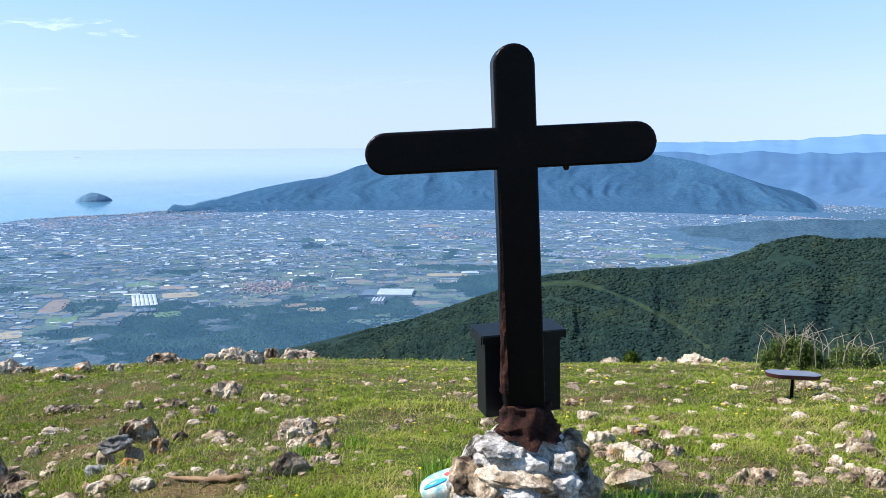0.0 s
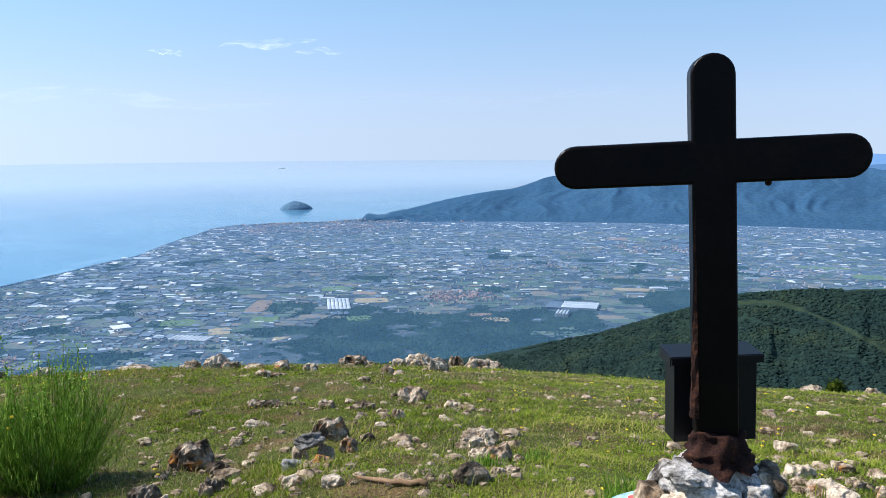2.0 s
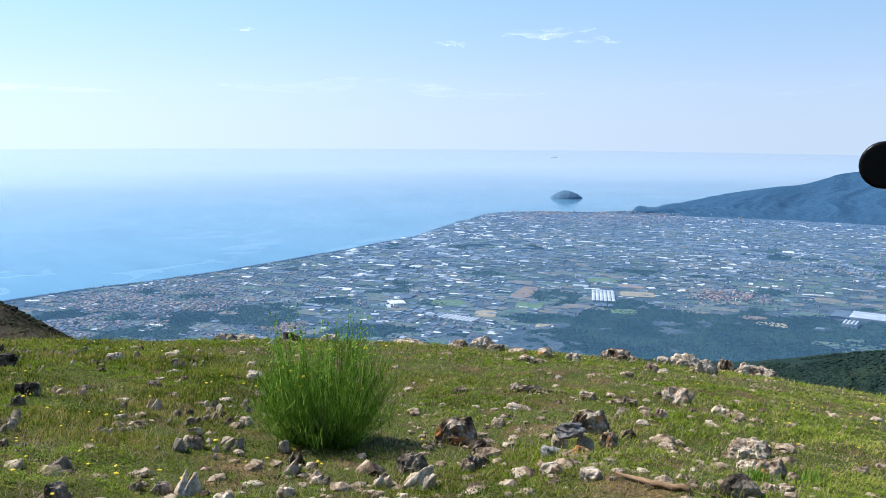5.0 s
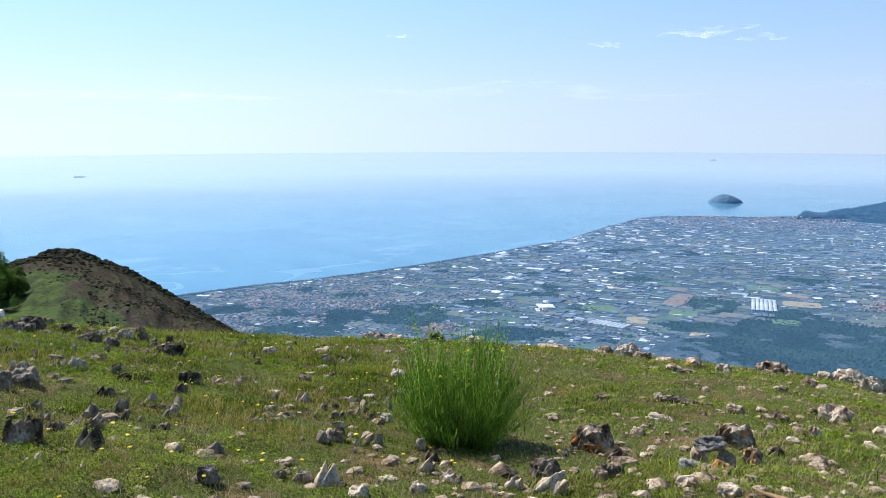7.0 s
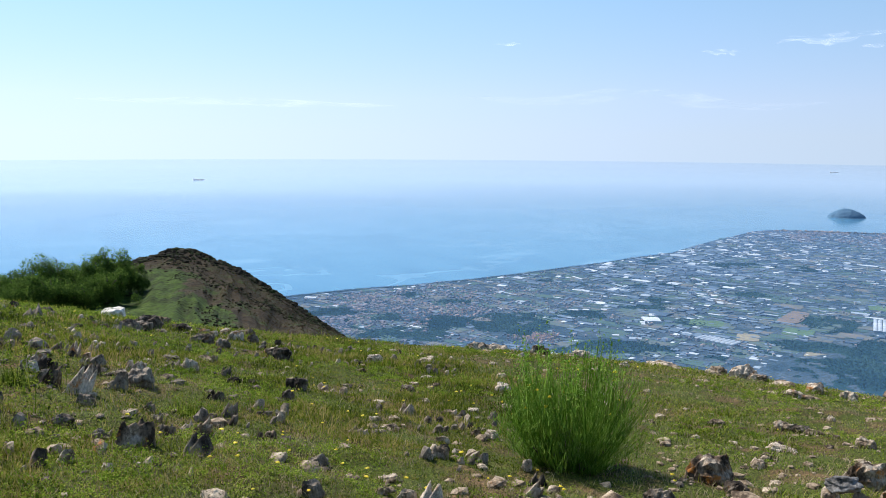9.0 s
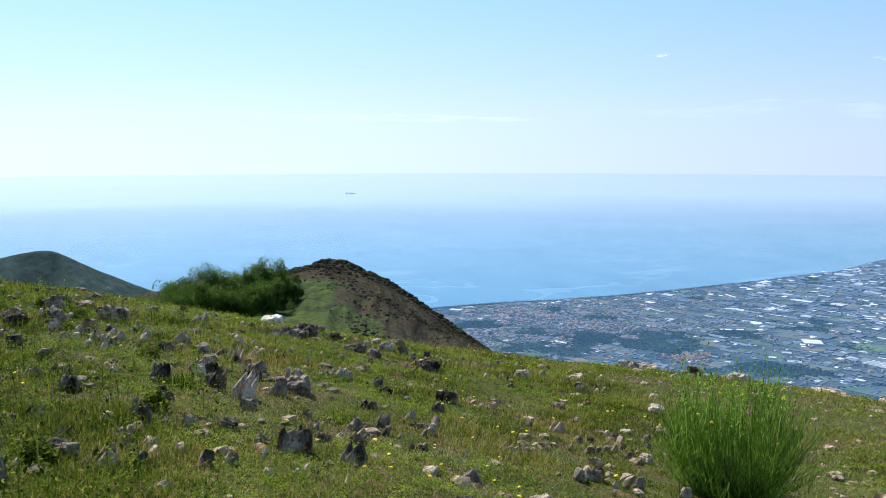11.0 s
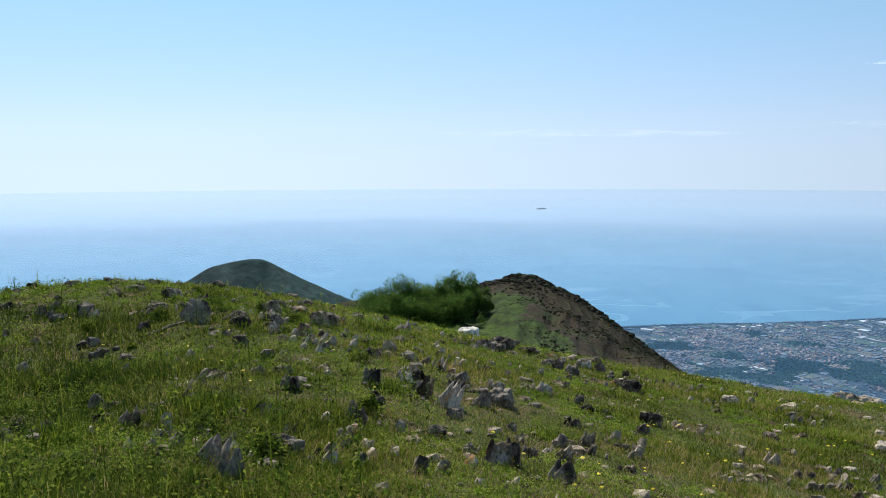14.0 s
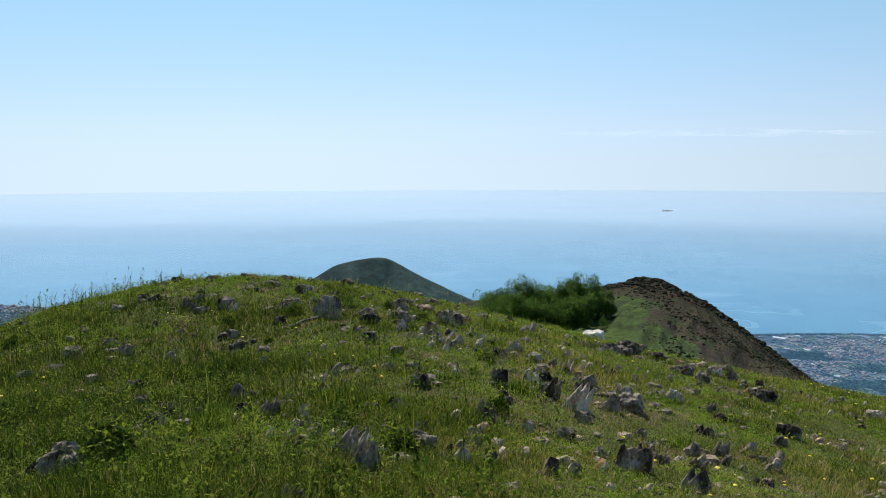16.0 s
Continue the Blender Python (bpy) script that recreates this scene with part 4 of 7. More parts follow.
def shed(name, label, x, y, w, d, turn, h, mat, bays=1):
    """A large shed with ridged bays."""
    top = new(name)
    top.matrix_world = pose(x, y, FLAT, 0, 0, turn)
    tagged(top, label, "shed")
    for k in range(bays):
        bm = bmesh.new()
        x0, x1 = -w / 2 + w * k / bays, -w / 2 + w * (k + 0.86) / bays
        ring = [(x0, 0), (x0, h), (x0 * 0.75 + x1 * 0.25, h * 1.3), ((x0 + x1) / 2, h * 1.4), (x0 * 0.25 + x1 * 0.75, h * 1.3), (x1, h), (x1, 0)]
        rows = [[bm.verts.new((px, sy * d / 2, pz)) for px, pz in ring] for sy in (-1, 1)]
        for i in range(6):
            bm.faces.new((rows[0][i], rows[0][i + 1], rows[1][i + 1], rows[1][i]))
        bm.faces.new(rows[0][::-1])
        bm.faces.new(rows[1])
        bmesh.ops.recalc_face_normals(bm, faces=bm.faces)
        part("bay", bm, mat, top)
    return top


shed("warehouse", "large white ribbed-roof warehouse on the plain", -177, 702, 26, 30, 98, 2.0, M_FILM, 3)
shed("warehouse", "grey flat-roofed warehouse beside the white one", -197, 697, 16, 26, 8, 1.4, M_GLASSHOUSE, 1)
shed("arched_shed", "white arched shed in front of the warehouse", -182, 664, 11, 16, 8, 2.4, M_FILM, 4)
shed("glasshouse_block", "long pale glasshouse block at the wood's edge", -374, 632, 20, 46, 32, 1.0, M_FILM, 6)
shed("glasshouse_block", "small pale glasshouse beside the long block", -352, 598, 14, 10, 32, 1.0, M_GLASSHOUSE, 3)
shed("striped_sheds", "row of white striped roofs on the plain", -409, 480, 30, 14, 12, 1.2, M_FILM, 8)
shed("long_glasshouse", "very long pale glasshouse far across the plain", -176, 1188, 66, 26, -20, 1.6, M_GLASSHOUSE, 2)
shed("long_shed", "long white shed among fields", -128, 812, 20, 9, 10, 1.4, M_FILM, 1)
shed("film_field", "pale plastic-covered glasshouse field", -470, 310, 34, 16, 10, 0.8, M_GLASSHOUSE, 9)

# ships
def ship(x, y, length, turn, label):
    top = new("ship")
    top.matrix_world = pose(x, y, SEA, 0, 0, turn)
    tagged(top, label, "ship")
    bm = bmesh.new()
    pts_ = [(-0.5, 0.07), (0.38, 0.07), (0.5, 0), (0.38, -0.07), (-0.5, -0.07)]
    lo = [bm.verts.new((px * length * 0.97, py * length, 0)) for px, py in pts_]
    hi = [bm.verts.new((px * length, py * length * 1.1, length * 0.07)) for px, py in pts_]
    for i in range(5):
        bm.faces.new((lo[i], lo[(i + 1) % 5], hi[(i + 1) % 5], hi[i]))
    bm.faces.new(hi)
    part("hull", bm, M_SHIP, top)
    for x0, x1, z1 in ((-0.42, -0.3, 0.16), (-0.2, 0.3, 0.11)):
        bm = bmesh.new()
        bmesh.ops.create_cube(bm, size=1)
        for v in bm.verts:
            v.co = Vector(((x0 if v.co.x < 0 else x1) * length, v.co.y * 0.11 * length, (0.07 if v.co.z < 0 else z1) * length))
        part("deckhouse", bm, M_SHIP, top)


ship(-2685, 730, 37, 75, "grey cargo ship far out on the hazy sea")
ship(-2176, 3207, 34, 34, "faint grey ship far out on the hazy sea")

# ---- the cross ----
def slab_outline(bm, outline, depth, bevel):
    """A plate of an outline (x, z) with that depth along y, its edges rounded."""
    front = [bm.verts.new((px, -depth / 2, pz)) for px, pz in outline]
    back = [bm.verts.new((px, depth / 2, pz)) for px, pz in outline]
    n = len(outline)
    bm.faces.new(front)
    bm.faces.new(back[::-1])
    for i in range(n):
        bm.faces.new((front[(i + 1) % n], front[i], back[i], back[(i + 1) % n]))
    bmesh.ops.recalc_face_normals(bm, faces=bm.faces)
    rims = [e for e in bm.edges if abs(e.verts[0].co.y - e.verts[1].co.y) < 1e-6]
    bmesh.ops.bevel(bm, geom=rims, offset=bevel, segments=3, affect="EDGES", profile=0.5)


def arc(cx, cz, rad, a0, a1, n=12):
    return [(cx + rad * math.cos(radians(a0 + (a1 - a0) * i / n)), cz + rad * math.sin(radians(a0 + (a1 - a0) * i / n))) for i in range(n + 1)]




def box_mesh(bm, x0, x1, y0, y1, z0, z1, bevel=0.0):
    made = bmesh.ops.create_cube(bm, size=1)["verts"]
    for v in made:
        v.co = Vector((x0 if v.co.x < 0 else x1, y0 if v.co.y < 0 else y1, z0 if v.co.z < 0 else z1))
    if bevel:
        edges = list({e for v in made for e in v.link_edges})
        bmesh.ops.bevel(bm, geom=edges, offset=bevel, segments=2, affect="EDGES", profile=0.5)


cross = new("cross")
cross.matrix_world = pose(-0.303, 4.14, 1.358, 0, -2.75, 14.5)
tagged(cross, "black-painted iron cross with rounded arm ends and rusty foot", "cross")
HW, ARM_L, ARM_R, TOP = 0.1, 0.725, 0.682, 0.49
outline = [(-HW, -1.3), (HW, -1.3), (HW, -HW)] + arc(ARM_R - HW, 0, HW, -90, 90) + [(HW, HW)] + arc(0, TOP - HW, HW, 0, 180) + \
    [(-HW, HW)] + arc(-ARM_L + HW, 0, HW, 90, 270) + [(-HW, -HW)]
bm = bmesh.new()
slab_outline(bm, outline, 0.15, 0.014)
cross_body = part("body", bm, M_BLACK, cross)
bm = bmesh.new()
bmesh.ops.create_uvsphere(bm, u_segments=12, v_segments=8, radius=0.016)
bmesh.ops.translate(bm, verts=bm.verts, vec=(0.25, 0.0, -HW - 0.008))
part("bolt_head", bm, M_RUST, cross_body, smooth=True)
# rust that has eaten the post's lower edge
bm = bmesh.new()
rnd = random.Random(4)
cols_ = []
for i in range(26):
    z = -1.2 + 1.0 * i / 25
    wdt = 0.052 * (1 - i / 25) ** 1.6 + 0.014
    ring = []
    for k in range(7):
        a = math.pi * (0.55 + 0.95 * k / 6)
        j = 1 + rnd.uniform(-0.16, 0.16)
        ring.append(bm.verts.new((-HW + 0.014 + math.cos(a) * wdt * 0.6 * j, -0.068 + math.sin(a) * wdt * 0.5 * j, z + rnd.uniform(-0.01, 0.01))))
    cols_.append(ring)
for a, b in zip(cols_, cols_[1:]):
    for k in range(6):
        bm.faces.new((a[k], a[k + 1], b[k + 1], b[k]))
part("rust_scale", bm, M_RUST, cross_body, "flaking brown rust along the post's edge")

# the book box behind the post
summit_box = new("summit_box")
summit_box.matrix_world = pose(-0.285, 4.41, -0.06, 0, -1.6, 25)
tagged(summit_box, "slate-black metal box with a hinged sloping lid behind the post", "box")
bm = bmesh.new()
box_mesh(bm, -0.21, 0.21, -0.06, 0.1, 0, 0.435, 0.004)
part("body", bm, M_BOX, summit_box)
bm = bmesh.new()
box_mesh(bm, -0.232, 0.226, -0.09, 0.125, 0.438, 0.452, 0.003)
for v in bm.verts:
    v.co.z += 0.06 * (v.co.y + 0.09)
lid = part("lid", bm, M_BOX, summit_box)
bm = bmesh.new()
box_mesh(bm, -0.232, 0.226, -0.098, -0.091, 0.41, 0.448, 0.002)
part("lid_lip", bm, M_BOX, lid)
for sx in (-0.239, 0.227):
    bm = bmesh.new()
    box_mesh(bm, sx, sx + 0.006, -0.09, 0.1, 0.405, 0.45, 0.002)
    part("lid_side", bm, M_BOX, lid)
bm = bmesh.new()
box_mesh(bm, -0.06, 0.06, -0.19, -0.06, 0.1, 0.14, 0.003)
part("bracket", bm, M_BOX, summit_box)


# ---- stones ----
def ball(sub):
    """The points and triangles of an even ball."""
    bm = bmesh.new()
    bmesh.ops.create_icosphere(bm, subdivisions=sub, radius=1)
    D = np.array([v.co for v in bm.verts])
    T = np.array([[v.index for v in f.verts] for f in bm.faces])
    bm.free()
    return D / np.linalg.norm(D, axis=1, keepdims=True), T


BALL = {2: ball(2), 3: ball(3), 4: ball(4)}


def chunk(D, q, axis, long_, mid_, short_, cuts):
    """How far a many-sided splinter round the origin reaches along each direction D."""
    a = np.array(axis) / np.linalg.norm(axis)
    b = np.cross(a, q.normal(0, 1, 3))
    b /= np.linalg.norm(b)
    c = np.cross(a, b)
    N = q.normal(0, 1, (cuts, 3))
    N = np.concatenate([N / np.linalg.norm(N, axis=1, keepdims=True), [c, -c], [b + 0.2 * a, -b + 0.1 * a]])
    N /= np.linalg.norm(N, axis=1, keepdims=True)
    reach = np.sqrt((N @ a * long_) ** 2 + (N @ b * mid_) ** 2 + (N @ c * short_) ** 2) * q.uniform(0.62, 1.0, len(N))
    dot = D @ N.T
    return np.minimum(np.min(np.where(dot > 1e-3, reach[None] / np.maximum(dot, 1e-3), 9.0), axis=1), 0.8 * long_)


def rock_mesh(name, seed, shape="", sub=4):
    """A broken weathered stone in a box one metre each way, base at zero. fin: upright bedded blades; crag: a jagged heap of edges."""
    q = np.random.default_rng(seed)
    D, T = BALL[sub]
    if shape == "fin":
        groups = [((q.uniform(-0.42, 0.42), q.uniform(-0.25, 0.25), 0.0), (q.normal(0.34, 0.18), q.normal(0, 0.12), 1), q.uniform(0.5, 1.0), q.uniform(0.24, 0.36), q.uniform(0.16, 0.25), 12) for _ in range(5)]
        groups.append(((0, 0, -0.05), (1, 0, 0.1), 0.55, 0.35, 0.3, 10))
    elif shape == "block":
        groups = [((0, 0, 0), (1, 0, 0), 0.62, 0.45, 0.42, 5)]
    else:
        groups = [((0, 0, 0), (1, q.normal(0, 0.4), q.normal(0, 0.1)), 0.6, 0.46, 0.4, 10),
                  ((q.uniform(-0.2, 0.2), q.uniform(-0.1, 0.1), 0), tuple(q.normal(0, 1, 3) * np.array([1, 1, 0.3])), 0.5, 0.38, 0.3, 8)]
    if shape == "crag":
        r = chunk(D, q, (1, 0, 0.1), 0.6, 0.45, 0.38, 11)
        for _ in range(6):
            a = q.uniform(0, 6.283)
            r = np.maximum(r, chunk(D, q, (math.cos(a), math.sin(a) * 0.7, q.uniform(0.0, 0.45)), q.uniform(0.45, 0.72), q.uniform(0.32, 0.46), q.uniform(0.25, 0.38), 9))
        groups = [0]
        P = D * r[:, None]
    else:
        P = np.concatenate([D * chunk(D, q, axis, *size)[:, None] + np.array(c) for c, axis, *size in groups])
    T = np.concatenate([T + k * len(D) for k in range(len(groups))])
    N_ = np.concatenate([D] * len(groups))
    bed = q.normal(0, 1, 3) * np.array([1, 1, 0.35])
    bed /= np.linalg.norm(bed)
    off = Vector(q.uniform(-40, 40, 3))
    out = []
    amount = {"block": 0.3, "fin": 0.6}.get(shape, 1.0)
    for p, n_ in zip(P, N_):
        v, n_ = Vector(p), Vector(n_)
        layer = noise.noise(Vector((v.dot(Vector(bed)) * 9 + 0.8 * noise.noise(v * 2 + off), seed, 0.5)))
        k = 0.085 * noise.fractal(v * 3.4 + off, 0.62, 2.1, 7) + 0.075 * layer - 0.07 * abs(noise.noise(v * 6 + off))
        out.append(v + n_ * k * amount)
    P = np.array(out)
    if shape == "fin":
        # each splinter narrows to an edge
        for k, (c, axis, *_) in enumerate(groups[:-1]):
            piece = P[k * len(D):(k + 1) * len(D)]
            up = np.clip(piece[:, 2] / 0.6, 0, 1)
            line = np.array(c)[None, :2] + piece[:, 2:] * np.array(axis)[None, :2]
            piece[:, :2] = line + (piece[:, :2] - line) * (1.1 - 0.75 * up[:, None] ** 1.3)
    lo, hi = P.min(0), P.max(0)
    base = lo[2] + (0.34 if shape == "fin" else 0.2) * (hi[2] - lo[2])
    P = np.column_stack([(P[:, 0] - (lo[0] + hi[0]) / 2) / (hi[0] - lo[0]), (P[:, 1] - (lo[1] + hi[1]) / 2) / (hi[1] - lo[1]), (P[:, 2] - base) / (hi[2] - base)])
    me = bpy.data.meshes.new(name)
    me.from_pydata(P.tolist(), [], T.tolist())
    if len(groups) > 1:
        # grow the splinters together into one stone
        tmp = new("rock_lump", me)
        grow = tmp.modifiers.new("remesh", "REMESH")
        grow.mode, grow.voxel_size = "VOXEL", 0.036
        solid = bpy.data.meshes.new_from_object(tmp.evaluated_get(bpy.context.evaluated_depsgraph_get()))
        bpy.data.objects.remove(tmp)
        bpy.data.meshes.remove(me)
        solid.name = name
        solid.polygons.foreach_set("use_smooth", [False] * len(solid.polygons))
        return solid
    return me


KINDS = [("pale", M_STONE), ("grey", M_STONE_GREY), ("lichen", M_STONE_RUST)]
ROCKS = {}
for shape_, many_ in (("", 8), ("crag", 7), ("fin", 7), ("block", 2)):
    for k in range(many_):
        first_ = rock_mesh("rock", 40 + 13 * k + 200 * len(shape_), shape_, 3 if shape_ == "fin" else 4)
        for kind_, mat_ in KINDS:
            me_ = first_.copy()
            me_.materials.append(mat_)
            ROCKS.setdefault(kind_ + shape_, []).append(me_)
SLAB_ = rock_mesh("rock_slab", 562, "")
SLAB_.materials.append(M_SLAB)
ROCKS["slab"] = [SLAB_]
SMOOTH_ = rock_mesh("rock", 575, "")
SMOOTH_.materials.append(limestone("limestone_smooth", (0.27, 0.255, 0.235), (0.19, 0.178, 0.162), (0.1, 0.09, 0.08), (0.3, 0.25, 0.18), -0.04))
ROCKS["smoothblock"] = [SMOOTH_]
WORDS = {"smooth": "smooth grey stone", "slab": "white slab", "pale": "pale weathered limestone rock lying in the turf", "grey": "grey jagged limestone rock in the turf, darkened as if backlit",
         "lichen": "limestone rock stained with orange lichen"}
SHAPES = {"": "", "crag": "rugged ", "fin": "upright splintered ", "block": "blocky "}
stone_rng = random.Random(7)
STREWN, CHIPS = [], []


def level(x, y):
    return float(land(np.array([x]), np.array([y]))[0])


def stone(x, y, w, h, kind="pale", shape="", lift=0.0, tilt=None, turn=None, label=""):
    """One stone of that width and height, sunk a little into the turf."""
    az = math.degrees(math.atan2(-x, y))
    # past bearing 70 most pale stones take the copy darkened as backlit
    if kind == "pale" and az > 70 and not lift and int(abs(x * 100)) % 5 < 3:
        kind = "grey"
    if w < 0.105:
        CHIPS.append((x, y, w))
        return
    if math.hypot(x, y) > 17 and kind != "slab":
        kind = "pale" if kind == "lichen" and stone_rng.random() < 0.6 else kind
        h, w = h * 1.0, w * 1.15
    elif kind == "pale" and shape != "fin" and not lift:
        w, h = 0.78 * w, 0.68 * h
    elif kind == "grey" and shape != "block":
        w, h = 1.1 * w, 0.95 * h
    ob = new("rock", stone_rng.choice(ROCKS[kind if kind == "slab" else kind + shape]))
    t_ = tilt if tilt is not None else stone_rng.uniform(-9, 9)
    if shape == "fin":
        t_, w, h = 1.5 * t_, 0.9 * w, 0.82 * h
    s_ = turn if turn is not None else az + stone_rng.choice((0, 180)) + stone_rng.uniform(-25, 25)
    dip = stone_rng.uniform(-8, 8)
    if shape == "fin":
        s_, dip = az + stone_rng.uniform(-30, 30), 8 + dip
    ob.matrix_world = pose(x, y, level(x, y) - (0.3 if not lift else 0.1) * h + lift, t_, dip, s_) @ \
        Matrix.Diagonal((w * 1.08, w * stone_rng.uniform(0.6, 1.0), h * (1.38 if not lift else 1.1), 1))
    slim = "flat " if h < 0.4 * w else "large " if w > 0.4 else "small " if w < 0.14 else ""
    tagged(ob, label or slim + SHAPES[shape] + WORDS[kind], "rock", "stones on the summit")
    STREWN.append((x, y, w))


stone(-3.33, 5.12, 0.17, 0.1, "smooth", "block", lift=0.001, tilt=14, turn=20, label="dark stone at the foot of a little stack")
stone(-3.35, 5.28, 0.12, 0.165, "pale", "block", lift=0.001, tilt=0, turn=20, label="pale stone in the middle of a little stack")
# dark stone added to stand in for the shadowed recess under the top one
stone(-3.2, 5.38, 0.13, 0.155, "grey", "block", lift=0.001, tilt=0, turn=20, label="added dark stone in the shaded gap of a little stack")
stone(-3.28, 5.3, 0.23, 0.1, "smooth", "block", lift=0.148, tilt=-8, turn=34, label="smooth grey stone on top of a little stack")
stone(-3.24, 5.82, 0.15, 0.13, "lichen", "crag", label="rugged limestone rock with bright orange lichen behind a little stack")
stone(-4.88, 3.92, 0.17, 0.13, "grey", "fin", label="dark splintered rock beside the broom bush")
stone(-4.1, 4.4, 0.22, 0.17, "grey", "crag", label="dark blue-grey rock beside the broom bush")
stone(-17.01, 3.01, 0.48, 0.2, "slab", tilt=-6, turn=62, label="white weathered limestone slab on the brow")
stone(-11.54, 14.52, 0.45, 0.27, "lichen", "crag")
stone(-10.55, 13.68, 0.34, 0.14, "pale", "crag")
stone(-9.83, 13.50, 0.59, 0.16, "pale", "crag")
stone(-8.22, 11.57, 0.37, 0.12, "lichen", "crag")
stone(-9.02, 13.28, 0.31, 0.18, "lichen")
stone(-8.36, 13.25, 0.36, 0.25, "pale", "crag")
stone(-9.21, 16.36, 0.55, 0.24, "lichen", "crag")
stone(-9.06, 16.73, 0.37, 0.12, "pale", "crag")
stone(-6.64, 13.05, 0.31, 0.26, "pale")
stone(-8.17, 16.65, 0.27, 0.18, "lichen")
stone(-8.01, 17.18, 0.55, 0.31, "lichen", "crag")
stone(-6.61, 15.22, 0.59, 0.38, "pale", "crag")
stone(-7.37, 18.05, 0.32, 0.29, "lichen")
stone(-6.78, 17.66, 0.37, 0.31, "pale", "crag")
stone(-6.55, 17.88, 0.56, 0.28, "lichen", "crag")
stone(-6.53, 18.53, 0.32, 0.19, "pale")
stone(-4.33, 9.27, 0.37, 0.20, "lichen", "crag")
stone(-3.88, 8.77, 0.14, 0.10, "pale")
stone(-3.66, 8.99, 0.29, 0.13, "pale")
stone(-5.97, 11.00, 0.25, 0.10, "pale")
stone(-6.33, 10.61, 0.18, 0.05, "pale")
stone(-6.35, 9.76, 0.11, 0.08, "lichen")
stone(-6.20, 8.62, 0.28, 0.17, "pale")
stone(-5.95, 8.57, 0.19, 0.10, "grey")
stone(-5.76, 8.57, 0.27, 0.07, "pale")
stone(-5.06, 8.43, 0.27, 0.15, "pale")
stone(-4.53, 8.45, 0.24, 0.14, "pale")
stone(-4.14, 8.16, 0.18, 0.12, "pale")
stone(-4.16, 7.67, 0.14, 0.09, "grey")
stone(-5.04, 8.94, 0.17, 0.05, "pale")
stone(-4.62, 7.65, 0.24, 0.09, "pale")
stone(-5.43, 7.54, 0.40, 0.09, "pale", "crag")
stone(-5.25, 7.09, 0.18, 0.07, "pale")
stone(-4.84, 6.42, 0.17, 0.12, "pale")
stone(-3.67, 7.17, 0.17, 0.07, "pale")
stone(-3.71, 7.65, 0.14, 0.11, "lichen")
stone(-3.62, 8.14, 0.10, 0.09, "pale")
stone(-3.20, 7.68, 0.17, 0.10, "pale")
stone(-4.24, 7.40, 0.13, 0.04, "grey")
stone(-3.81, 6.45, 0.35, 0.21, "lichen", "crag")
stone(-3.38, 6.39, 0.16, 0.11, "pale")
stone(-3.01, 6.36, 0.20, 0.09, "pale")
stone(-3.19, 7.24, 0.09, 0.07, "pale")
stone(-2.41, 6.59, 0.42, 0.21, "pale", "crag")
stone(-2.20, 6.08, 0.21, 0.13, "pale")
stone(-1.99, 6.00, 0.23, 0.15, "lichen")
stone(-1.85, 6.01, 0.13, 0.11, "pale")
stone(-2.37, 5.66, 0.10, 0.05, "pale")
stone(-2.34, 5.87, 0.15, 0.05, "pale")
stone(-4.31, 5.98, 0.15, 0.06, "pale")
stone(-4.11, 5.22, 0.12, 0.10, "grey")
stone(-3.12, 5.20, 0.19, 0.07, "lichen")
stone(-2.85, 5.15, 0.13, 0.06, "pale")
stone(-2.96, 4.87, 0.11, 0.06, "pale")
stone(-2.97, 4.60, 0.16, 0.08, "lichen")
stone(-2.67, 4.62, 0.20, 0.11, "pale")
stone(-2.60, 5.19, 0.12, 0.05, "pale")
stone(-1.77, 4.79, 0.20, 0.14, "grey")
stone(-1.69, 5.10, 0.13, 0.07, "pale")
stone(-1.61, 5.18, 0.12, 0.08, "pale")
stone(-1.82, 5.12, 0.11, 0.06, "pale")
stone(-3.62, 4.54, 0.12, 0.12, "grey")
stone(-3.71, 4.75, 0.12, 0.06, "grey")
stone(-2.17, 4.89, 0.11, 0.06, "pale")
stone(-1.93, 4.76, 0.11, 0.07, "pale")
stone(-3.44, 9.92, 0.12, 0.05, "pale")
stone(-3.95, 10.13, 0.25, 0.05, "pale")
stone(-3.38, 8.82, 0.25, 0.08, "pale")
stone(0.31, 18.59, 0.38, 0.16, "pale", "crag")
stone(1.47, 18.97, 0.26, 0.16, "pale")
stone(2.12, 19.13, 0.49, 0.26, "pale", "crag")
stone(2.70, 18.19, 0.28, 0.16, "pale")
stone(2.33, 18.14, 0.25, 0.12, "pale")
stone(1.33, 14.32, 0.15, 0.09, "pale")
stone(2.25, 13.58, 0.28, 0.07, "pale")
stone(1.83, 12.33, 0.19, 0.06, "pale")
stone(0.07, 13.70, 0.16, 0.07, "pale")
stone(0.06, 11.85, 0.24, 0.07, "pale")
stone(0.40, 11.42, 0.23, 0.07, "pale")
stone(-0.06, 10.14, 0.14, 0.06, "pale")
stone(0.94, 11.22, 0.21, 0.10, "pale")
stone(1.48, 11.63, 0.24, 0.06, "pale")
stone(1.79, 10.54, 0.29, 0.11, "pale")
stone(2.66, 10.83, 0.38, 0.13, "pale", "crag")
stone(3.04, 11.58, 0.20, 0.12, "pale")
stone(2.64, 9.82, 0.38, 0.14, "pale", "crag")
stone(3.82, 13.03, 0.30, 0.09, "pale")
stone(3.71, 11.61, 0.21, 0.14, "pale")
stone(3.08, 9.42, 0.20, 0.17, "pale")
stone(2.57, 8.42, 0.21, 0.11, "pale")
stone(2.04, 8.42, 0.22, 0.09, "pale")
stone(2.17, 9.70, 0.24, 0.07, "pale")
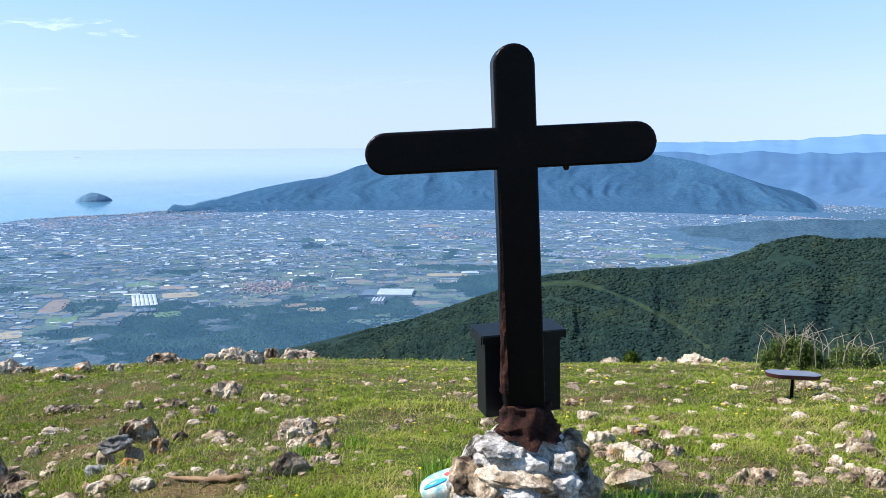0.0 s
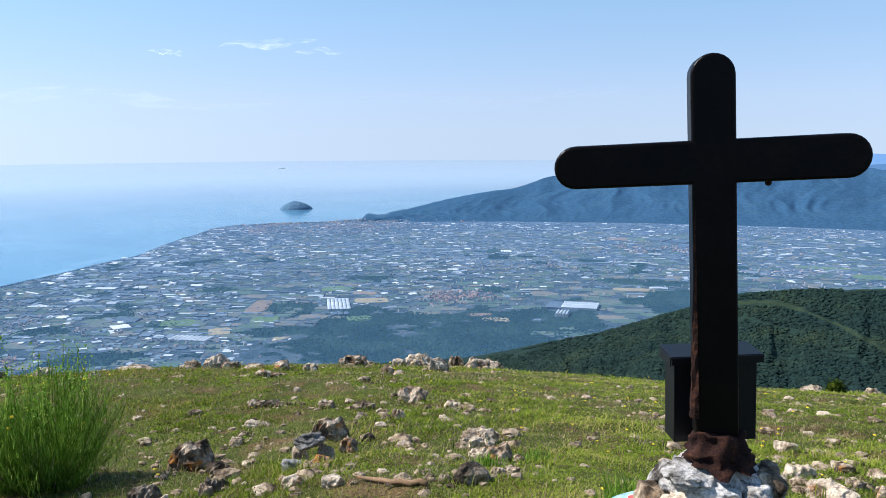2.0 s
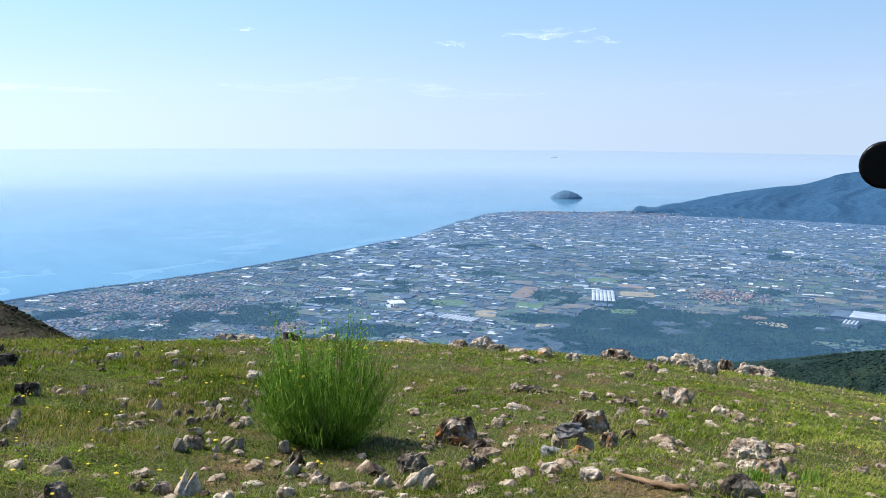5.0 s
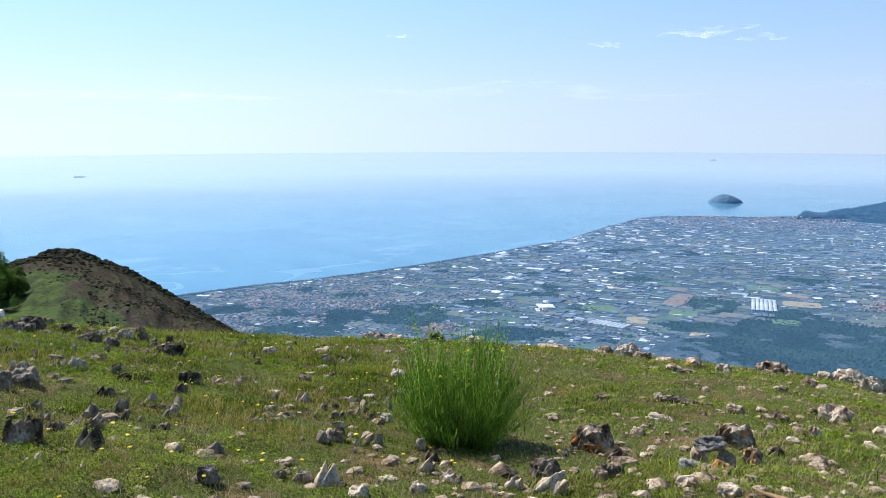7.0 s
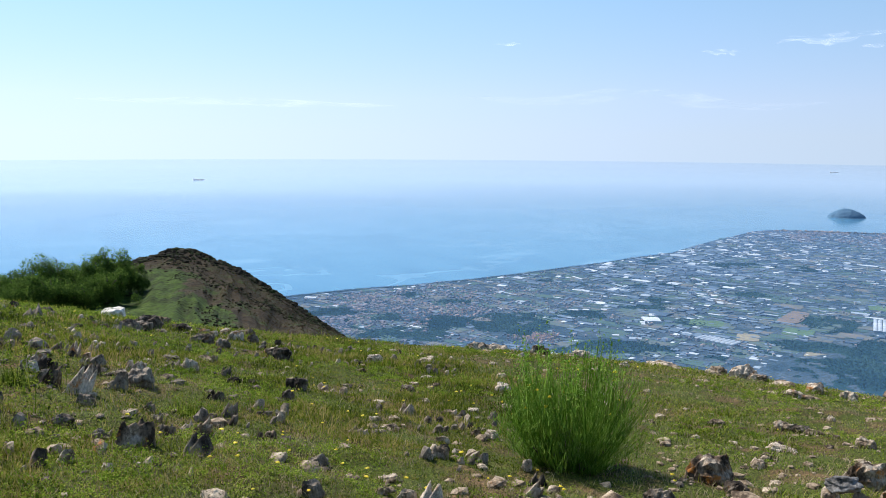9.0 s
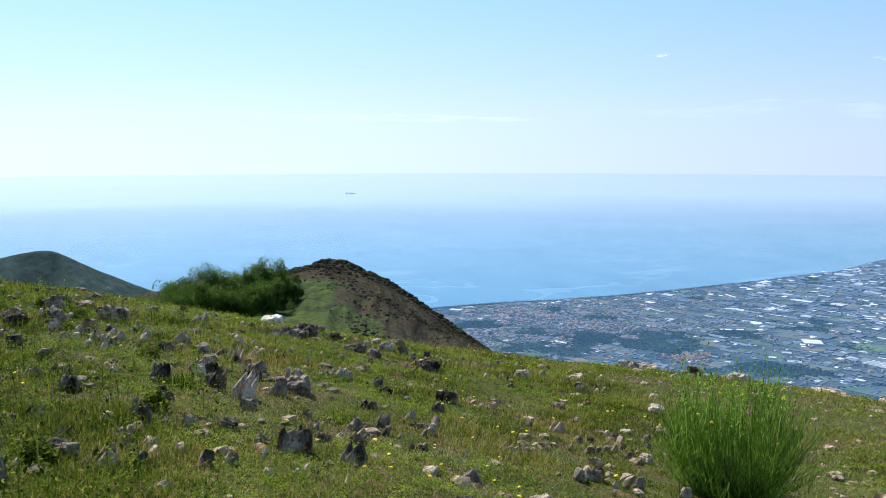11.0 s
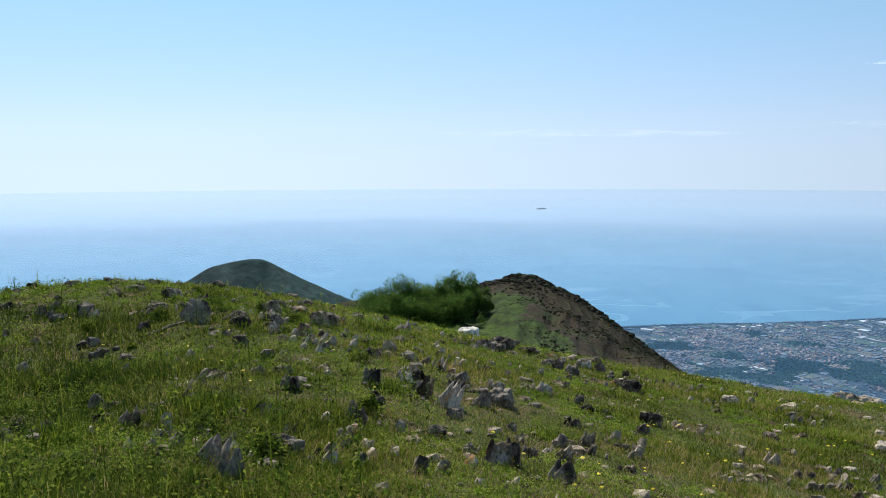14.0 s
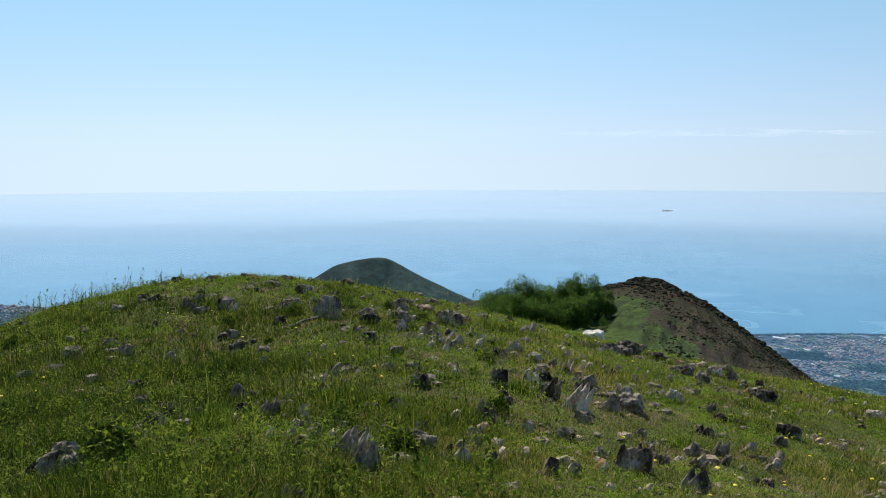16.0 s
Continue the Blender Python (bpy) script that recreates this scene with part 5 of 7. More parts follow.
stone(1.89, 8.97, 0.16, 0.05, "pale")
stone(2.31, 11.44, 0.16, 0.08, "pale")
stone(1.01, 9.75, 0.14, 0.05, "pale")
stone(0.44, 8.93, 0.23, 0.06, "pale")
stone(0.22, 9.35, 0.16, 0.06, "pale")
stone(-0.16, 9.23, 0.25, 0.10, "pale")
stone(0.02, 7.97, 0.26, 0.14, "pale")
stone(-0.01, 7.60, 0.19, 0.05, "pale")
stone(0.34, 8.12, 0.11, 0.06, "pale")
stone(1.05, 8.53, 0.18, 0.05, "pale")
stone(1.33, 8.74, 0.21, 0.09, "pale")
stone(0.53, 7.45, 0.18, 0.05, "pale")
stone(0.45, 6.99, 0.18, 0.07, "lichen")
stone(0.90, 7.21, 0.25, 0.11, "pale")
stone(0.71, 7.06, 0.20, 0.09, "pale")
stone(1.11, 6.95, 0.17, 0.05, "pale")
stone(1.20, 6.90, 0.15, 0.07, "pale")
stone(1.60, 7.11, 0.15, 0.08, "pale")
stone(1.04, 6.47, 0.18, 0.09, "pale")
stone(0.51, 6.43, 0.17, 0.11, "pale")
stone(0.15, 6.55, 0.30, 0.15, "pale")
stone(0.15, 6.07, 0.17, 0.09, "pale")
stone(0.70, 6.28, 0.13, 0.10, "lichen")
stone(0.35, 5.88, 0.33, 0.10, "lichen", "crag")
stone(0.89, 6.10, 0.11, 0.05, "pale")
stone(1.71, 6.88, 0.14, 0.11, "pale")
stone(1.89, 7.27, 0.16, 0.06, "pale")
stone(1.63, 6.32, 0.32, 0.14, "pale", "crag")
stone(1.98, 6.71, 0.15, 0.10, "pale")
stone(2.15, 7.07, 0.15, 0.13, "pale")
stone(2.30, 7.16, 0.16, 0.16, "pale")
stone(2.11, 6.63, 0.29, 0.11, "pale", "crag")
stone(1.63, 5.96, 0.10, 0.06, "pale")
stone(1.76, 6.03, 0.14, 0.10, "pale")
stone(1.83, 5.95, 0.11, 0.07, "pale")
stone(1.00, 5.32, 0.21, 0.12, "pale", "fin")
stone(1.17, 5.47, 0.14, 0.09, "lichen")
stone(1.30, 5.76, 0.10, 0.06, "pale")
stone(1.84, 5.47, 0.14, 0.12, "lichen", "crag")
stone(1.92, 5.75, 0.13, 0.07, "pale")
stone(1.40, 5.39, 0.14, 0.05, "pale")
stone(0.48, 5.32, 0.10, 0.05, "pale")
stone(0.66, 5.26, 0.11, 0.04, "pale")
stone(1.71, 5.57, 0.12, 0.04, "pale")
stone(2.26, 7.87, 0.14, 0.08, "pale")
stone(2.24, 7.46, 0.16, 0.07, "pale")
stone(-11.30, 5.76, 0.34, 0.17, "pale", "crag")
stone(-10.26, 5.06, 0.13, 0.08, "pale")
stone(-12.95, 6.92, 0.20, 0.06, "pale")
stone(-11.30, 6.69, 0.31, 0.13, "pale")
stone(-10.03, 5.94, 0.22, 0.10, "pale")
stone(-9.41, 5.39, 0.16, 0.07, "pale")
stone(-9.54, 5.81, 0.13, 0.06, "pale")
stone(-7.83, 4.41, 0.21, 0.17, "pale", "fin")
stone(-8.05, 4.16, 0.23, 0.08, "pale")
stone(-8.23, 4.84, 0.21, 0.08, "pale")
stone(-7.67, 4.84, 0.18, 0.08, "pale")
stone(-12.00, 7.53, 0.19, 0.06, "pale")
stone(-15.47, 10.41, 0.43, 0.22, "pale", "crag")
stone(-15.62, 11.06, 0.51, 0.19, "pale", "crag")
stone(-12.87, 9.72, 0.24, 0.16, "pale")
stone(-13.91, 10.94, 0.35, 0.18, "pale", "crag")
stone(-9.17, 6.63, 0.30, 0.17, "pale")
stone(-8.15, 5.99, 0.20, 0.09, "pale")
stone(-11.43, 8.05, 0.21, 0.06, "pale")
stone(-8.10, 5.44, 0.20, 0.07, "pale")
stone(-6.61, 4.51, 0.12, 0.10, "pale")
stone(-6.57, 4.66, 0.19, 0.12, "pale", "crag")
stone(-6.93, 3.57, 0.17, 0.09, "pale")
stone(-6.68, 3.61, 0.23, 0.09, "pale")
stone(-6.17, 3.57, 0.09, 0.09, "grey")
stone(-7.23, 3.92, 0.15, 0.03, "pale")
stone(-6.44, 3.16, 0.20, 0.09, "pale", "fin")
stone(-5.58, 3.47, 0.17, 0.12, "pale", "fin")
stone(-5.52, 3.33, 0.13, 0.06, "pale")
stone(-6.00, 3.91, 0.09, 0.04, "pale")
stone(-5.26, 3.68, 0.11, 0.06, "pale")
stone(-5.02, 3.47, 0.09, 0.04, "pale")
stone(-4.95, 3.19, 0.09, 0.06, "pale")
stone(-4.97, 2.70, 0.22, 0.07, "pale")
stone(-4.65, 2.50, 0.11, 0.07, "pale")
stone(-4.43, 2.72, 0.20, 0.18, "lichen", "fin")
stone(-4.55, 2.62, 0.17, 0.11, "pale")
stone(-4.38, 2.81, 0.06, 0.06, "lichen")
stone(-4.73, 3.49, 0.10, 0.07, "lichen")
stone(-4.49, 3.55, 0.15, 0.16, "pale", "fin")
stone(-4.63, 3.88, 0.13, 0.09, "pale")
stone(-4.13, 3.53, 0.19, 0.09, "pale", "fin")
stone(-4.45, 3.23, 0.18, 0.05, "pale")
stone(-4.20, 2.95, 0.07, 0.05, "pale")
stone(-3.94, 3.11, 0.14, 0.08, "pale")
stone(-4.13, 3.40, 0.09, 0.04, "pale")
stone(-3.86, 3.88, 0.15, 0.09, "pale")
stone(-3.67, 3.54, 0.09, 0.05, "pale")
stone(-11.61, 11.19, 0.27, 0.13, "pale")
stone(-14.17, 12.30, 0.37, 0.16, "pale", "crag")
stone(-12.95, 13.66, 0.69, 0.16, "pale", "crag")
stone(-11.69, 13.85, 0.36, 0.21, "pale", "crag")
stone(-10.81, 13.58, 0.41, 0.26, "lichen", "crag")
stone(-10.78, 13.91, 0.29, 0.15, "pale")
stone(-7.39, 7.81, 0.18, 0.09, "pale")
stone(-6.75, 8.07, 0.20, 0.09, "pale")
stone(-7.56, 8.47, 0.15, 0.06, "pale")
stone(-5.96, 7.44, 0.13, 0.05, "pale")
stone(-5.87, 6.70, 0.18, 0.06, "pale")
stone(-6.29, 6.74, 0.19, 0.08, "pale")
stone(-5.07, 6.84, 0.17, 0.12, "pale")
stone(-4.89, 6.49, 0.17, 0.10, "pale")
stone(-4.55, 5.46, 0.36, 0.23, "lichen", "crag")
stone(-4.15, 5.29, 0.17, 0.10, "grey")
stone(-4.62, 5.10, 0.07, 0.05, "pale")
stone(-3.69, 4.02, 0.25, 0.21, "pale", "fin")
stone(-3.83, 3.82, 0.15, 0.10, "pale", "fin")
stone(-3.58, 4.44, 0.13, 0.13, "pale")
stone(-3.13, 4.02, 0.11, 0.05, "pale")
stone(-3.45, 3.65, 0.13, 0.05, "pale")
stone(-3.35, 4.42, 0.07, 0.03, "pale")
stone(-3.51, 4.78, 0.08, 0.03, "pale")
stone(-3.09, 3.90, 0.11, 0.04, "pale")
stone(-3.59, 3.54, 0.14, 0.05, "pale")
stone(-11.37, -1.62, 0.33, 0.31, "grey", "crag")
stone(-10.97, -2.17, 0.15, 0.11, "grey")
stone(-13.77, -2.27, 0.23, 0.09, "pale")
stone(-17.37, -3.28, 0.24, 0.12, "grey")
stone(-17.57, -2.75, 0.18, 0.12, "grey")
stone(-17.43, -1.97, 0.24, 0.18, "grey")
stone(-17.66, -1.66, 0.21, 0.13, "pale")
stone(-18.42, -0.59, 0.31, 0.16, "grey")
stone(-15.59, -0.21, 0.21, 0.16, "grey")
stone(-11.88, 0.04, 0.52, 0.28, "pale", "crag")
stone(-14.65, 0.64, 0.22, 0.12, "grey")
stone(-11.21, -1.03, 0.23, 0.15, "pale")
stone(-11.71, -1.25, 0.12, 0.06, "pale")
stone(-9.63, 0.60, 0.15, 0.11, "pale")
stone(-10.12, 0.80, 0.17, 0.17, "pale")
stone(-6.73, -1.28, 0.10, 0.14, "grey")
stone(-6.52, -1.33, 0.11, 0.07, "grey")
stone(-6.81, -1.22, 0.09, 0.07, "lichen")
stone(-6.86, -1.04, 0.18, 0.14, "grey", "fin")
stone(-7.41, -0.92, 0.09, 0.05, "pale")
stone(-8.10, -0.38, 0.21, 0.11, "pale")
stone(-8.66, -0.18, 0.16, 0.07, "pale")
stone(-8.20, 0.04, 0.11, 0.08, "pale")
stone(-7.21, -0.28, 0.15, 0.10, "grey")
stone(-6.87, 0.02, 0.09, 0.14, "pale", "fin")
stone(-6.47, -0.09, 0.07, 0.06, "pale")
stone(-6.19, 0.22, 0.18, 0.24, "grey", "fin")
stone(-6.64, 0.38, 0.11, 0.14, "grey")
stone(-6.01, -1.20, 0.07, 0.06, "pale")
stone(-6.20, -1.12, 0.09, 0.06, "grey")
stone(-5.60, -0.26, 0.11, 0.11, "grey", "fin")
stone(-5.16, -0.25, 0.20, 0.11, "grey")
stone(-5.10, -0.07, 0.09, 0.16, "lichen", "fin")
stone(-5.55, 0.12, 0.12, 0.12, "lichen")
stone(-5.72, 0.24, 0.08, 0.07, "lichen")
stone(-4.98, 0.14, 0.07, 0.07, "grey")
stone(-6.27, 0.39, 0.06, 0.05, "pale")
stone(-4.78, -0.66, 0.21, 0.21, "grey", "fin")
stone(-4.63, -0.53, 0.18, 0.22, "grey", "fin")
stone(-4.50, -0.68, 0.06, 0.08, "grey", "fin")
stone(-4.44, -0.50, 0.06, 0.06, "grey")
stone(-9.59, 1.14, 0.22, 0.18, "grey", "fin")
stone(-9.37, 1.28, 0.17, 0.20, "lichen", "fin")
stone(-9.68, 1.49, 0.18, 0.18, "grey", "fin")
stone(-7.62, 0.85, 0.18, 0.28, "pale", "fin")
stone(-7.34, 1.04, 0.25, 0.30, "lichen", "fin")
stone(-6.70, 0.59, 0.10, 0.13, "grey")
stone(-8.69, 1.43, 0.15, 0.11, "grey")
stone(-9.94, 1.92, 0.16, 0.11, "grey")
stone(-8.63, 1.76, 0.25, 0.16, "lichen", "fin")
stone(-7.76, 1.63, 0.22, 0.16, "grey")
stone(-6.32, 0.81, 0.15, 0.07, "grey")
stone(-14.26, 3.09, 0.40, 0.22, "pale", "crag")
stone(-14.97, 3.73, 0.43, 0.14, "pale", "crag")
stone(-13.88, 3.80, 0.22, 0.09, "pale")
stone(-14.18, 4.14, 0.18, 0.14, "pale")
stone(-13.91, 4.72, 0.18, 0.16, "grey")
stone(-12.66, 4.47, 0.13, 0.08, "pale")
stone(-13.13, 4.90, 0.13, 0.13, "grey")
stone(-10.08, 2.84, 0.29, 0.13, "pale")
stone(-9.72, 2.36, 0.19, 0.06, "pale")
stone(-8.72, 2.79, 0.14, 0.07, "pale")
stone(-7.47, 2.23, 0.19, 0.13, "grey", "fin")
stone(-6.88, 2.16, 0.16, 0.16, "grey", "fin")
stone(-5.70, 1.16, 0.30, 0.22, "lichen", "fin")
stone(-6.46, 1.27, 0.09, 0.06, "pale")
stone(-5.92, 1.01, 0.11, 0.11, "pale", "fin")
stone(-6.27, 1.66, 0.11, 0.12, "lichen", "fin")
stone(-6.10, 1.73, 0.18, 0.15, "lichen", "fin")
stone(-5.46, 1.53, 0.20, 0.17, "pale", "fin")
stone(-5.25, 1.22, 0.10, 0.10, "pale", "fin")
stone(-5.24, 1.07, 0.08, 0.08, "pale")
stone(-5.55, 1.10, 0.09, 0.07, "lichen")
stone(-5.00, 0.91, 0.06, 0.07, "pale")
stone(-4.94, 0.76, 0.06, 0.04, "pale")
stone(-5.12, 1.30, 0.07, 0.05, "grey")
stone(-6.17, 2.29, 0.12, 0.10, "pale")
stone(-6.92, 2.50, 0.12, 0.05, "pale")
stone(-9.89, 0.64, 0.18, 0.12, "pale")
stone(-12.94, 1.24, 0.28, 0.28, "grey", "fin")
stone(-10.58, 0.81, 0.16, 0.13, "pale")
stone(-6.81, 0.43, 0.11, 0.12, "grey")
stone(-6.22, 0.38, 0.08, 0.05, "pale")
stone(-7.84, 3.06, 0.11, 0.11, "grey")
stone(-14.59, 1.67, 0.20, 0.09, "pale")
stone(-5.94, 1.50, 0.08, 0.05, "lichen")
stone(-16.39, -8.38, 0.2, 0.13, "grey", "crag")
stone(-13.16, -6.55, 0.19, 0.11, "grey")
stone(-12.69, -4.48, 0.19, 0.12, "grey")
stone(-12.55, -4.25, 0.17, 0.09, "grey")
stone(-15.88, -4.95, 0.26, 0.13, "grey", "crag")
stone(-15.73, -5.16, 0.15, 0.09, "grey")
stone(-15.90, -4.33, 0.35, 0.12, "grey", "crag")
stone(-16.30, -3.61, 0.27, 0.12, "grey")
stone(-13.22, -3.00, 0.24, 0.12, "grey")
stone(-14.06, -2.88, 0.28, 0.10, "pale")
stone(-16.47, -3.09, 0.24, 0.12, "grey")
stone(-14.03, -2.32, 0.25, 0.10, "pale")
stone(-11.71, -2.19, 0.17, 0.11, "pale")
stone(-10.50, -2.65, 0.17, 0.10, "grey")
stone(-10.00, -2.46, 0.20, 0.11, "pale")
stone(-11.59, -3.37, 0.11, 0.08, "grey")
stone(-10.62, -3.33, 0.14, 0.08, "grey")
stone(-12.11, -4.67, 0.16, 0.12, "grey")
stone(-10.21, -4.03, 0.22, 0.12, "pale")
stone(-9.84, -3.73, 0.17, 0.11, "grey")
stone(-9.42, -3.08, 0.18, 0.11, "grey")
stone(-8.05, -3.00, 0.17, 0.11, "grey")
stone(-7.26, -2.66, 0.12, 0.07, "grey")
stone(-6.67, -2.26, 0.14, 0.15, "grey", "fin")
stone(-6.75, -2.17, 0.09, 0.09, "grey")
stone(-6.59, -2.00, 0.12, 0.10, "pale")
stone(-5.87, -2.08, 0.13, 0.13, "grey")
stone(-6.03, -2.05, 0.08, 0.06, "pale")
stone(-7.30, -1.84, 0.11, 0.12, "grey")
stone(-7.95, -1.95, 0.09, 0.09, "pale")
stone(-8.57, -2.02, 0.13, 0.14, "grey", "fin")
stone(-6.41, -1.63, 0.15, 0.11, "grey", "fin")
stone(-6.68, -1.62, 0.11, 0.07, "pale")
stone(-7.20, -1.70, 0.11, 0.07, "grey")
stone(-7.75, -1.64, 0.13, 0.07, "pale")
stone(-6.88, -1.36, 0.11, 0.11, "grey", "fin")
stone(-5.24, -1.54, 0.10, 0.12, "pale", "fin")
stone(-4.83, -1.39, 0.07, 0.06, "pale")
stone(-4.98, -1.53, 0.05, 0.03, "pale")
stone(-4.80, -1.60, 0.05, 0.05, "pale")
stone(-4.46, -1.62, 0.07, 0.07, "pale")
stone(-4.86, -2.26, 0.25, 0.17, "pale", "crag")
stone(-4.96, -2.45, 0.12, 0.08, "grey")
stone(-4.01, -1.59, 0.10, 0.09, "grey")
stone(-3.97, -0.82, 0.13, 0.13, "grey", "fin")
stone(-4.06, -0.76, 0.08, 0.06, "grey")
stone(-9.86, -4.36, 0.23, 0.12, "grey")
stone(-9.13, -4.21, 0.22, 0.11, "grey")
stone(-8.83, -4.43, 0.16, 0.12, "grey")
stone(-6.70, -3.07, 0.07, 0.05, "grey")
stone(-5.09, -0.93, 0.07, 0.03, "pale")
stone(-4.32, -0.08, 0.08, 0.05, "grey")
stone(-4.57, 0.26, 0.11, 0.05, "grey")
stone(-4.74, 0.54, 0.08, 0.06, "grey")
stone(-10.24, 7.38, 0.21, 0.10, "pale")
stone(-8.94, 5.03, 0.18, 0.11, "grey")
stone(-5.26, 4.11, 0.11, 0.14, "pale")
stone(-8.41, 3.37, 0.21, 0.14, "grey")
stone(-6.32, 3.96, 0.18, 0.10, "pale")
stone(-4.02, 2.71, 0.16, 0.10, "pale")
stone(-5.38, 2.36, 0.14, 0.09, "grey")
stone(-4.49, 1.96, 0.12, 0.12, "grey")
stone(-9.19, 4.31, 0.17, 0.04, "grey")

# a broken line of outcrops along the brow and splinters standing in clusters
g = random.Random(61)
for k in range(44):
    a, r_ = radians(g.uniform(69, 101)), g.gauss(14.2, 1.5)
    w_ = g.uniform(0.12, 0.34)
    stone(-math.sin(a) * r_, math.cos(a) * r_, w_, w_ * g.uniform(0.4, 0.75), g.choice(("grey", "grey", "pale", "lichen")), g.choice(("crag", "fin", "crag", "")))
for cx, cy, n_ in ((-8.3, 1.0, 9), (-6.9, 1.5, 5), (-9.6, 2.4, 6), (-5.6, -0.9, 4), (-11.2, -0.6, 5), (-12.0, -3.4, 6)):
    for k in range(n_):
        w_ = g.uniform(0.11, 0.22)
        stone(cx + g.gauss(0, 0.35), cy + g.gauss(0, 0.35), w_, w_ * g.uniform(0.6, 1.1), g.choice(("grey", "grey", "pale", "lichen")), g.choice(("fin", "fin", "crag")))

# ---- the cairn that holds the cross ----
cairn = new("cairn")
foot = Vector((-0.24, 4.16, level(-0.24, 4.16) - 0.03))
cairn.matrix_world = pose(*foot)
tagged(cairn, "heap of stones bound with pale mortar round the cross's foot", "cairn")
CAIRN_H = 0.59
bm = bmesh.new()
bmesh.ops.create_icosphere(bm, subdivisions=5, radius=1)
for v in bm.verts:
    p = v.co.copy()
    h_ = max(p.z, -0.2)
    q_ = 1 + 0.14 * noise.fractal(p * 3.1 + Vector((3, 1, 7)), 0.8, 2.1, 6) + 0.06 * noise.fractal(p * 9, 0.7, 2.1, 5)
    v.co = Vector((p.x * 0.3 * q_, p.y * 0.27 * q_, h_ * (CAIRN_H - 0.03) * (1 + 0.1 * noise.noise(p * 4))))
part("mortar_core", bm, M_MORTAR, cairn, "pale crumbling mortar", smooth=True)
g = random.Random(12)
CAIRN_ROCKS = []
for m_ in ROCKS["pale"]:
    m_ = m_.copy()
    m_.materials.clear()
    m_.materials.append(M_MORTAR)
    CAIRN_ROCKS.append(m_)
CAIRN_ROCKS += ROCKS["pale"][:5]
z_ = -0.03
for course, rad_ in enumerate((0.42, 0.385, 0.33, 0.265)):
    n_ = max(5, int(2 * math.pi * rad_ / 0.21))
    for k in range(n_):
        a = 360 * (k + 0.5 * (course % 2)) / n_ + g.uniform(-9, 9)
        w_ = g.uniform(0.17, 0.34) * (0.62 if course > 3 else 1)
        h_ = g.uniform(0.08, 0.145)
        ob = new("stone", g.choice(CAIRN_ROCKS))
        ob.parent = cairn
        q_ = rad_ - 0.05 + g.uniform(-0.03, 0.02)
        ob.matrix_basis = pose(math.cos(radians(a)) * q_, math.sin(radians(a)) * q_ * 0.88, z_ + g.uniform(-0.015, 0.02), g.uniform(-8, 8), g.uniform(-9, 9), a + 90 + g.uniform(-14, 14)) @ \
            Matrix.Diagonal((w_, w_ * g.uniform(0.6, 0.8), h_ * 1.15, 1))
    z_ += 0.112
for px, py, pz, w_, h_, t_ in ((-0.02, -0.2, 0.27, 0.4, 0.12, 7), (0.17, -0.26, 0.06, 0.42, 0.15, -3), (-0.22, -0.25, 0.1, 0.3, 0.13, 5), (-0.1, -0.16, 0.41, 0.27, 0.08, 4)):
    ob = new("stone", g.choice(CAIRN_ROCKS))
    ob.parent = cairn
    ob.matrix_basis = pose(px, py, pz, 5, t_, g.uniform(-10, 10)) @ Matrix.Diagonal((w_, 0.26, 0.85 * h_, 1))
bm = bmesh.new()
rings_ = []
for i in range(11):
    u_ = i / 10
    ring = []
    for k in range(40):
        a = 2 * math.pi * k / 40
        p = Vector((math.cos(a), math.sin(a), u_ * 1.4))
        q_ = (0.185 - 0.08 * u_ ** 0.7) * (1 + 0.32 * noise.fractal(p * 2.1 + Vector((4, 7, 1)), 0.8, 2, 5))
        ring.append(bm.verts.new((math.cos(a) * q_ + 0.015, math.sin(a) * q_ * 0.95 - 0.02, CAIRN_H - 0.13 + 0.15 * u_ + 0.03 * noise.noise(p * 2))))
    rings_.append(ring)
for p_, q_ in zip(rings_, rings_[1:]):
    for k in range(40):
        bm.faces.new((p_[k], p_[(k + 1) % 40], q_[(k + 1) % 40], q_[k]))
bm.faces.new(rings_[-1])
part("rust_collar", bm, M_RUST, cairn, "crusted dark brown rust round the post", smooth=True)

# painted stone
ps = new("painted_stone")
px, py = -0.66, 4.26
ps.matrix_world = pose(px, py, level(px, py) + 0.03, 6, -18, 16) @ Matrix.Scale(1.25, 4)
tagged(ps, "turquoise painted pebble with a red flower, leaning on the cairn", "painted stone")
bm = bmesh.new()
bmesh.ops.create_uvsphere(bm, u_segments=28, v_segments=16, radius=1)
for v in bm.verts:
    c_ = [math.copysign(abs(e_) ** 0.72, e_) for e_ in v.co]
    v.co = Vector((c_[0] * 0.105, c_[1] * 0.08 * (1 + 0.15 * c_[0]), c_[2] * 0.045 + 0.045))
body_ = part("pebble", bm, M_TURQ, ps, smooth=True)
for nm, mat_, cx, cy, sx, sy in (("red_flower", M_RED, 0.035, 0.0, 0.018, 0.013), ("blue_mark", M_BLUE, -0.03, -0.035, 0.055, 0.016)):
    bm = bmesh.new()
    bmesh.ops.create_circle(bm, cap_ends=True, segments=18, radius=1)
    bmesh.ops.inset_region(bm, faces=bm.faces[:], thickness=0.4)
    for v in bm.verts:
        x_, y_ = cx + v.co.x * sx, cy + v.co.y * sy
        v.co = Vector((x_, y_, 0.048 + 0.045 * max(0.05, 1 - abs(x_ / 0.105) ** 2.8 - abs(y_ / 0.085) ** 2.8) ** 0.36))
    part(nm, bm, mat_, body_)

